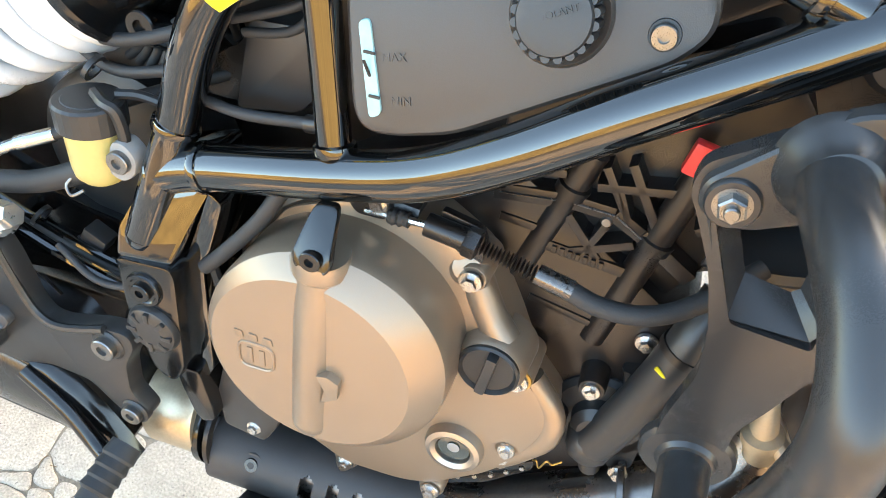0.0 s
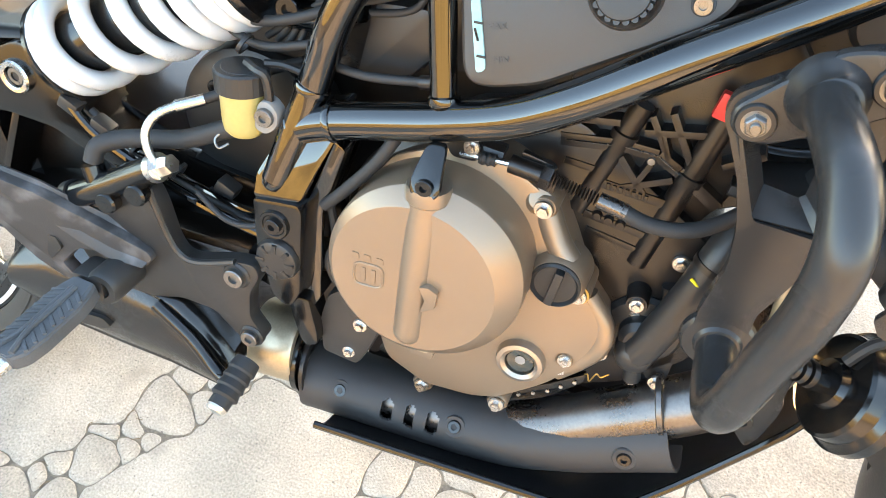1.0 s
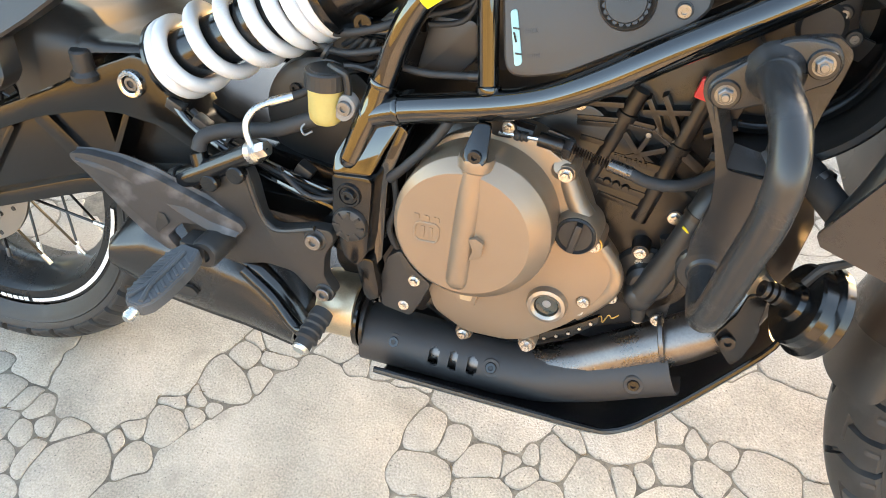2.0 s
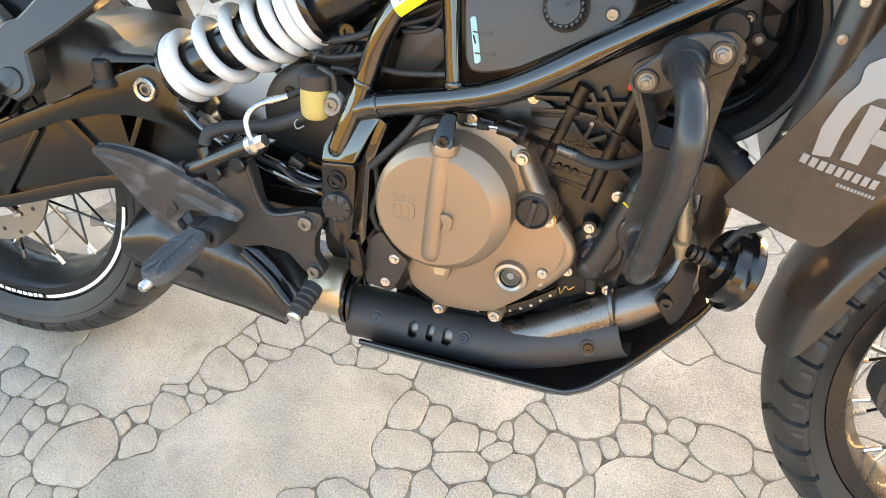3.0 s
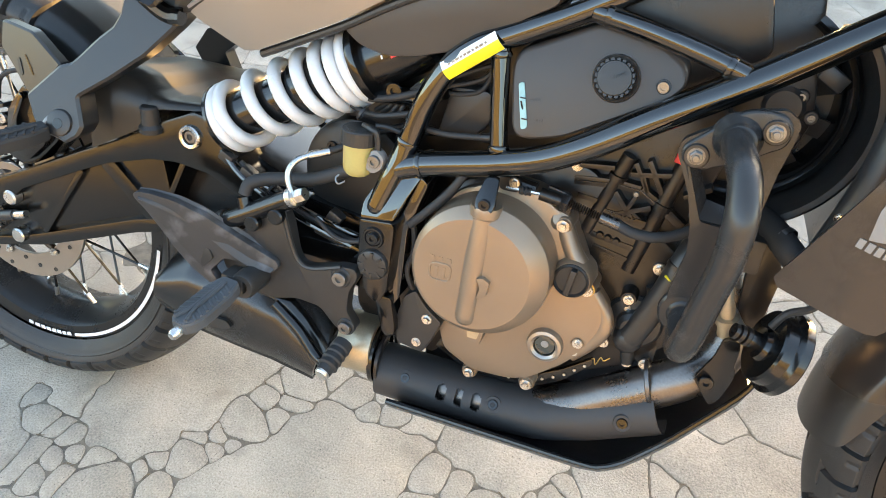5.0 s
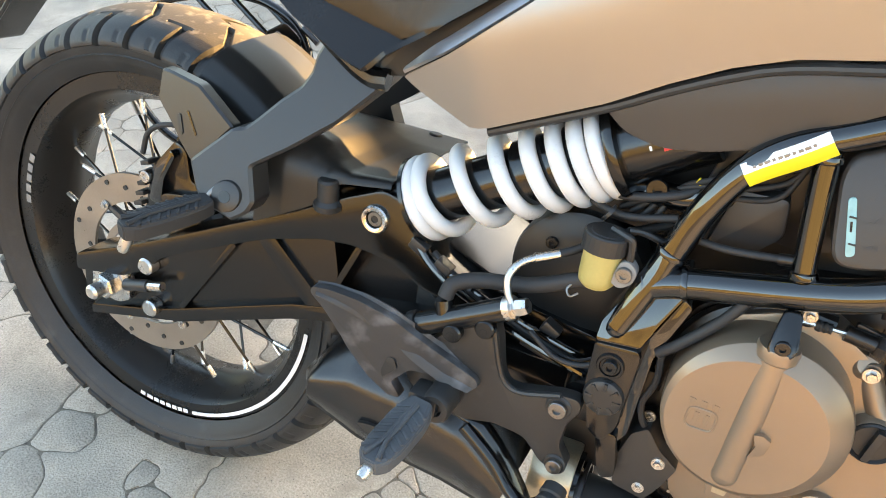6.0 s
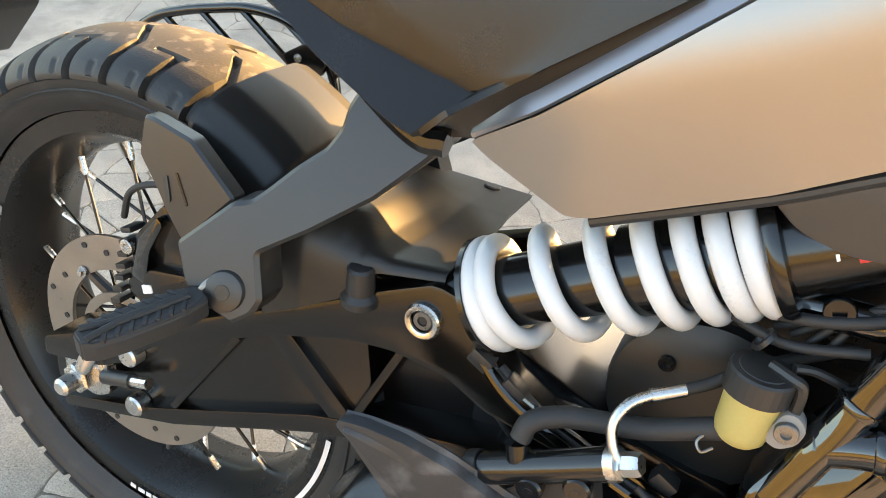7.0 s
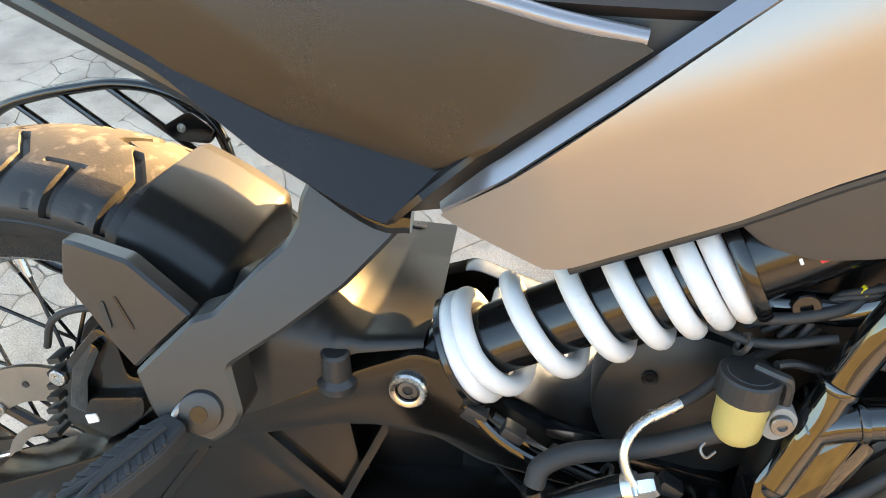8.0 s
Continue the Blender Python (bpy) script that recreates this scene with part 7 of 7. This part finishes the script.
def stone_mesh(poly):
    """One paving stone: worn, uneven edges, a rounded arris and a flat, slightly tilted top."""
    cx, cy = sum(p[0] for p in poly) / len(poly), sum(p[1] for p in poly) / len(poly)
    size = max(math.hypot(p[0] - cx, p[1] - cy) for p in poly)
    gap = min(0.0003 + 0.0007 * rng.random(), 0.05 * size)
    pts = []
    for (ax0, ay0), (bx0, by0) in zip(poly, poly[1:] + poly[:1]):
        l = math.hypot(bx0 - ax0, by0 - ay0)
        if l < 1e-5:
            continue
        k = max(1, min(12, int(l / 0.018)))
        for j in range(k):
            t = j / k
            pts.append((ax0 + (bx0 - ax0) * t, ay0 + (by0 - ay0) * t))
    for _ in range(2):
        pts = [q for a, b in zip(pts, pts[1:] + pts[:1]) for q in ((a[0] * 0.75 + b[0] * 0.25, a[1] * 0.75 + b[1] * 0.25), (a[0] * 0.25 + b[0] * 0.75, a[1] * 0.25 + b[1] * 0.75))]
    if size < 0.1 and len(pts) > 40:
        pts = pts[::2]
    pts = [warp(x, y) for x, y in pts]
    if sum(p[0] * q[1] - q[0] * p[1] for p, q in zip(pts, pts[1:] + pts[:1])) < 0:
        pts.reverse()
    bm = bmesh.new()
    lift = rng.uniform(-0.0010, 0.0010)
    flat = min(1.0, 0.03 / size)
    tilt = (rng.uniform(-0.015, 0.015) * flat, rng.uniform(-0.015, 0.015) * flat)
    n = len(pts)
    rings = []
    for inset, z in ((gap, -0.006), (gap + 0.0002, -0.0024), (gap + 0.0015, -0.0009), (gap + 0.0044, 0.0)):
        ring = []
        for i, (x, y) in enumerate(pts):
            x0, y0 = pts[i - 1]
            x1, y1 = pts[(i + 1) % n]
            ex, ey = x1 - x0, y1 - y0
            l = math.hypot(ex, ey) or 1e-6
            w = noise.noise(Vector((x * 45, y * 45, 0))) * 0.0009 + noise.noise(Vector((x * 14, y * 14, 5))) * 0.0009
            k = min(max(0.0002, inset + w - 0.0001), 0.35 * size)
            if len(poly) < 30:
                away = math.hypot(x - cx, y - cy) or 1e-6
                dx, dy = (x - cx) * (1 - min(0.6, 1.15 * k / away)), (y - cy) * (1 - min(0.6, 1.15 * k / away))
            else:
                dx, dy = x - ey / l * k - cx, y + ex / l * k - cy
            zz = z + (lift + tilt[0] * dx + tilt[1] * dy if z > -0.005 else 0)
            ring.append(bm.verts.new((dx, dy, zz)))
        rings.append(ring)
    for a, b in zip(rings, rings[1:]):
        for i in range(n):
            bm.faces.new((a[i], a[(i + 1) % n], b[(i + 1) % n], b[i]))
    if n < 90:
        bm.faces.new(rings[-1])
    else:
        top = rings[-1]
        bmesh.ops.triangle_fill(bm, edges=[bm.edges.get((a, b)) for a, b in zip(top, top[1:] + top[:1])], use_beauty=True)
    return bm, cx, cy


def cell_of(x, y, s):
    poly = [(max(X0, x - 0.5), max(Y0, y - 0.5)), (min(X1, x + 0.5), max(Y0, y - 0.5)), (min(X1, x + 0.5), min(Y1, y + 0.5)), (max(X0, x - 0.5), min(Y1, y + 0.5))]
    reach = 0.16 if (x, y) in slab_of else 0.45
    for qx, qy, qs in sorted(near_by(x, y, reach), key=lambda q: (q[0] - x) ** 2 + (q[1] - y) ** 2):
        if (qx, qy) != (x, y) and len(poly) > 2:
            poly = clip(poly, x, y, s, qx, qy, qs)
    return poly


def outline(members):
    """The outer rings of some cells, one for each lot that lies together."""
    names, spots, edges = {}, [], {}

    def spot(p):
        k = (round(p[0] / 0.0004), round(p[1] / 0.0004))
        for a in (-1, 0, 1):
            for b in (-1, 0, 1):
                if (k[0] + a, k[1] + b) in names:
                    return names[(k[0] + a, k[1] + b)]
        names[k] = len(spots)
        spots.append(p)
        return names[k]
    for poly in members:
        ids = [spot(p) for p in poly]
        ids = [a for a, b in zip(ids, ids[1:] + ids[:1]) if a != b]
        for a, b in zip(ids, ids[1:] + ids[:1]):
            if (b, a) in edges:
                del edges[(b, a)]
            else:
                edges[(a, b)] = True
    follow = {}
    for a, b in edges:
        follow.setdefault(a, []).append(b)
    found = []
    while follow:
        start = next(iter(follow))
        ring, at = [start], start
        while at in follow:
            to = follow[at].pop()
            if not follow[at]:
                del follow[at]
            if to == start:
                break
            ring.append(to)
            at = to
        pts = [spots[k] for k in ring]
        if 0.5 * sum(p[0] * q[1] - q[0] * p[1] for p, q in zip(pts, pts[1:] + pts[:1])) > 0.0002:
            found.append(pts)
    return found


# splinters are taken out, and their neighbours grow into the room
for _ in range(2):
    for x, y, s in [q for q in seeds if q[:2] not in slab_of]:
        poly = cell_of(x, y, s)
        ring = list(zip(poly, poly[1:] + poly[:1]))
        area = 0.5 * abs(sum(p[0] * q[1] - q[0] * p[1] for p, q in ring))
        girth = sum(math.dist(p, q) for p, q in ring)
        if len(poly) < 3 or area < 0.00018 or area / girth ** 2 < 0.035:
            seeds.remove((x, y, s))
            cells[(int(x // CELL), int(y // CELL))].remove((x, y, s))

stones = [(x, y, cell_of(x, y, s)) for x, y, s in seeds if (x, y) not in slab_of]
for k in range(len(SLABS)):
    grains = [cell_of(x, y, s) for x, y, s in seeds if slab_of.get((x, y)) == k]
    if len(grains) > 2:
        stones += [(SLABS[k][0], SLABS[k][1], ring) for ring in outline(grains)]

rest = bmesh.new()
order = sorted(stones, key=lambda q: math.hypot(q[0] - 0.45, (q[1] + 0.05) * 1.1))
count = 0
for x, y, poly in order:
    bm, cx, cy = stone_mesh(poly)
    if count < 290:
        ob = part("paving_stone", bm, M_STONE, ground, smooth=30)
        ob.location = (cx, cy, 0)
    else:
        bmesh.ops.translate(bm, verts=bm.verts, vec=(cx, cy, 0))
        me = bpy.data.meshes.new("tmp")
        bm.to_mesh(me)
        bm.free()
        rest.from_mesh(me)
        bpy.data.meshes.remove(me)
    count += 1
far_stones = part("outer_paving", rest, M_STONE, ground, smooth=30)
far_stones["kind"] = "stuff"

# dry bits of grass and twig caught in the joints
litter = bmesh.new()
joints = [(p, q) for x, y, poly in stones if len(poly) < 30 and -0.1 < x < 1.25 and -0.45 < y < 0.2 for p, q in zip(poly, poly[1:] + poly[:1])]
for k in range(110):
    p, q = joints[rng.randrange(len(joints))]
    t = rng.uniform(0.1, 0.9)
    px, py = warp(p[0] + (q[0] - p[0]) * t, p[1] + (q[1] - p[1]) * t)
    b = math.atan2(q[1] - p[1], q[0] - p[0]) + rng.uniform(-0.4, 0.4)
    l = rng.uniform(0.002, 0.007)
    tube([(px - l * math.cos(b), py - l * math.sin(b), -0.0006), (px + 0.0006 * rng.uniform(-1, 1), py, 0.0004 + 0.0010 * rng.random()), (px + l * math.cos(b + 0.3), py + l * math.sin(b + 0.3), -0.0004)], rng.uniform(0.00025, 0.0006), 5, 3, litter)
bits = new("dry_litter", finish(litter, "dry_litter", M_LITTER))
tagged(bits, "dry brown grass and twig bits lying in the paving joints", "litter", kind="stuff")

# plain unseen wall, added behind the camera for warm sunlit bounce and reflections
wb = bmesh.new()
box(wb, (0.5, -10.0, 1.4), (60, 0.3, 2.8))
wall = new("bounce_wall_south", finish(wb, "bounce_wall_south", M_WALL))
tagged(wall, "unseen plain wall added for sunlit bounce and reflections", "wall", kind="structure")
# unseen low walls, added so that their shadow covers the paving and lower bike
wb = bmesh.new()
box(wb, (-2.76, 3.4, 0.59), (10.5, 0.2, 1.18))
box(wb, (6.765, 3.4, 0.405), (8.55, 0.2, 0.81))
wall = new("shade_wall_north", finish(wb, "shade_wall_north", M_WALL))
tagged(wall, "unseen low wall added to shade the paving and lower bike", "wall", kind="structure")
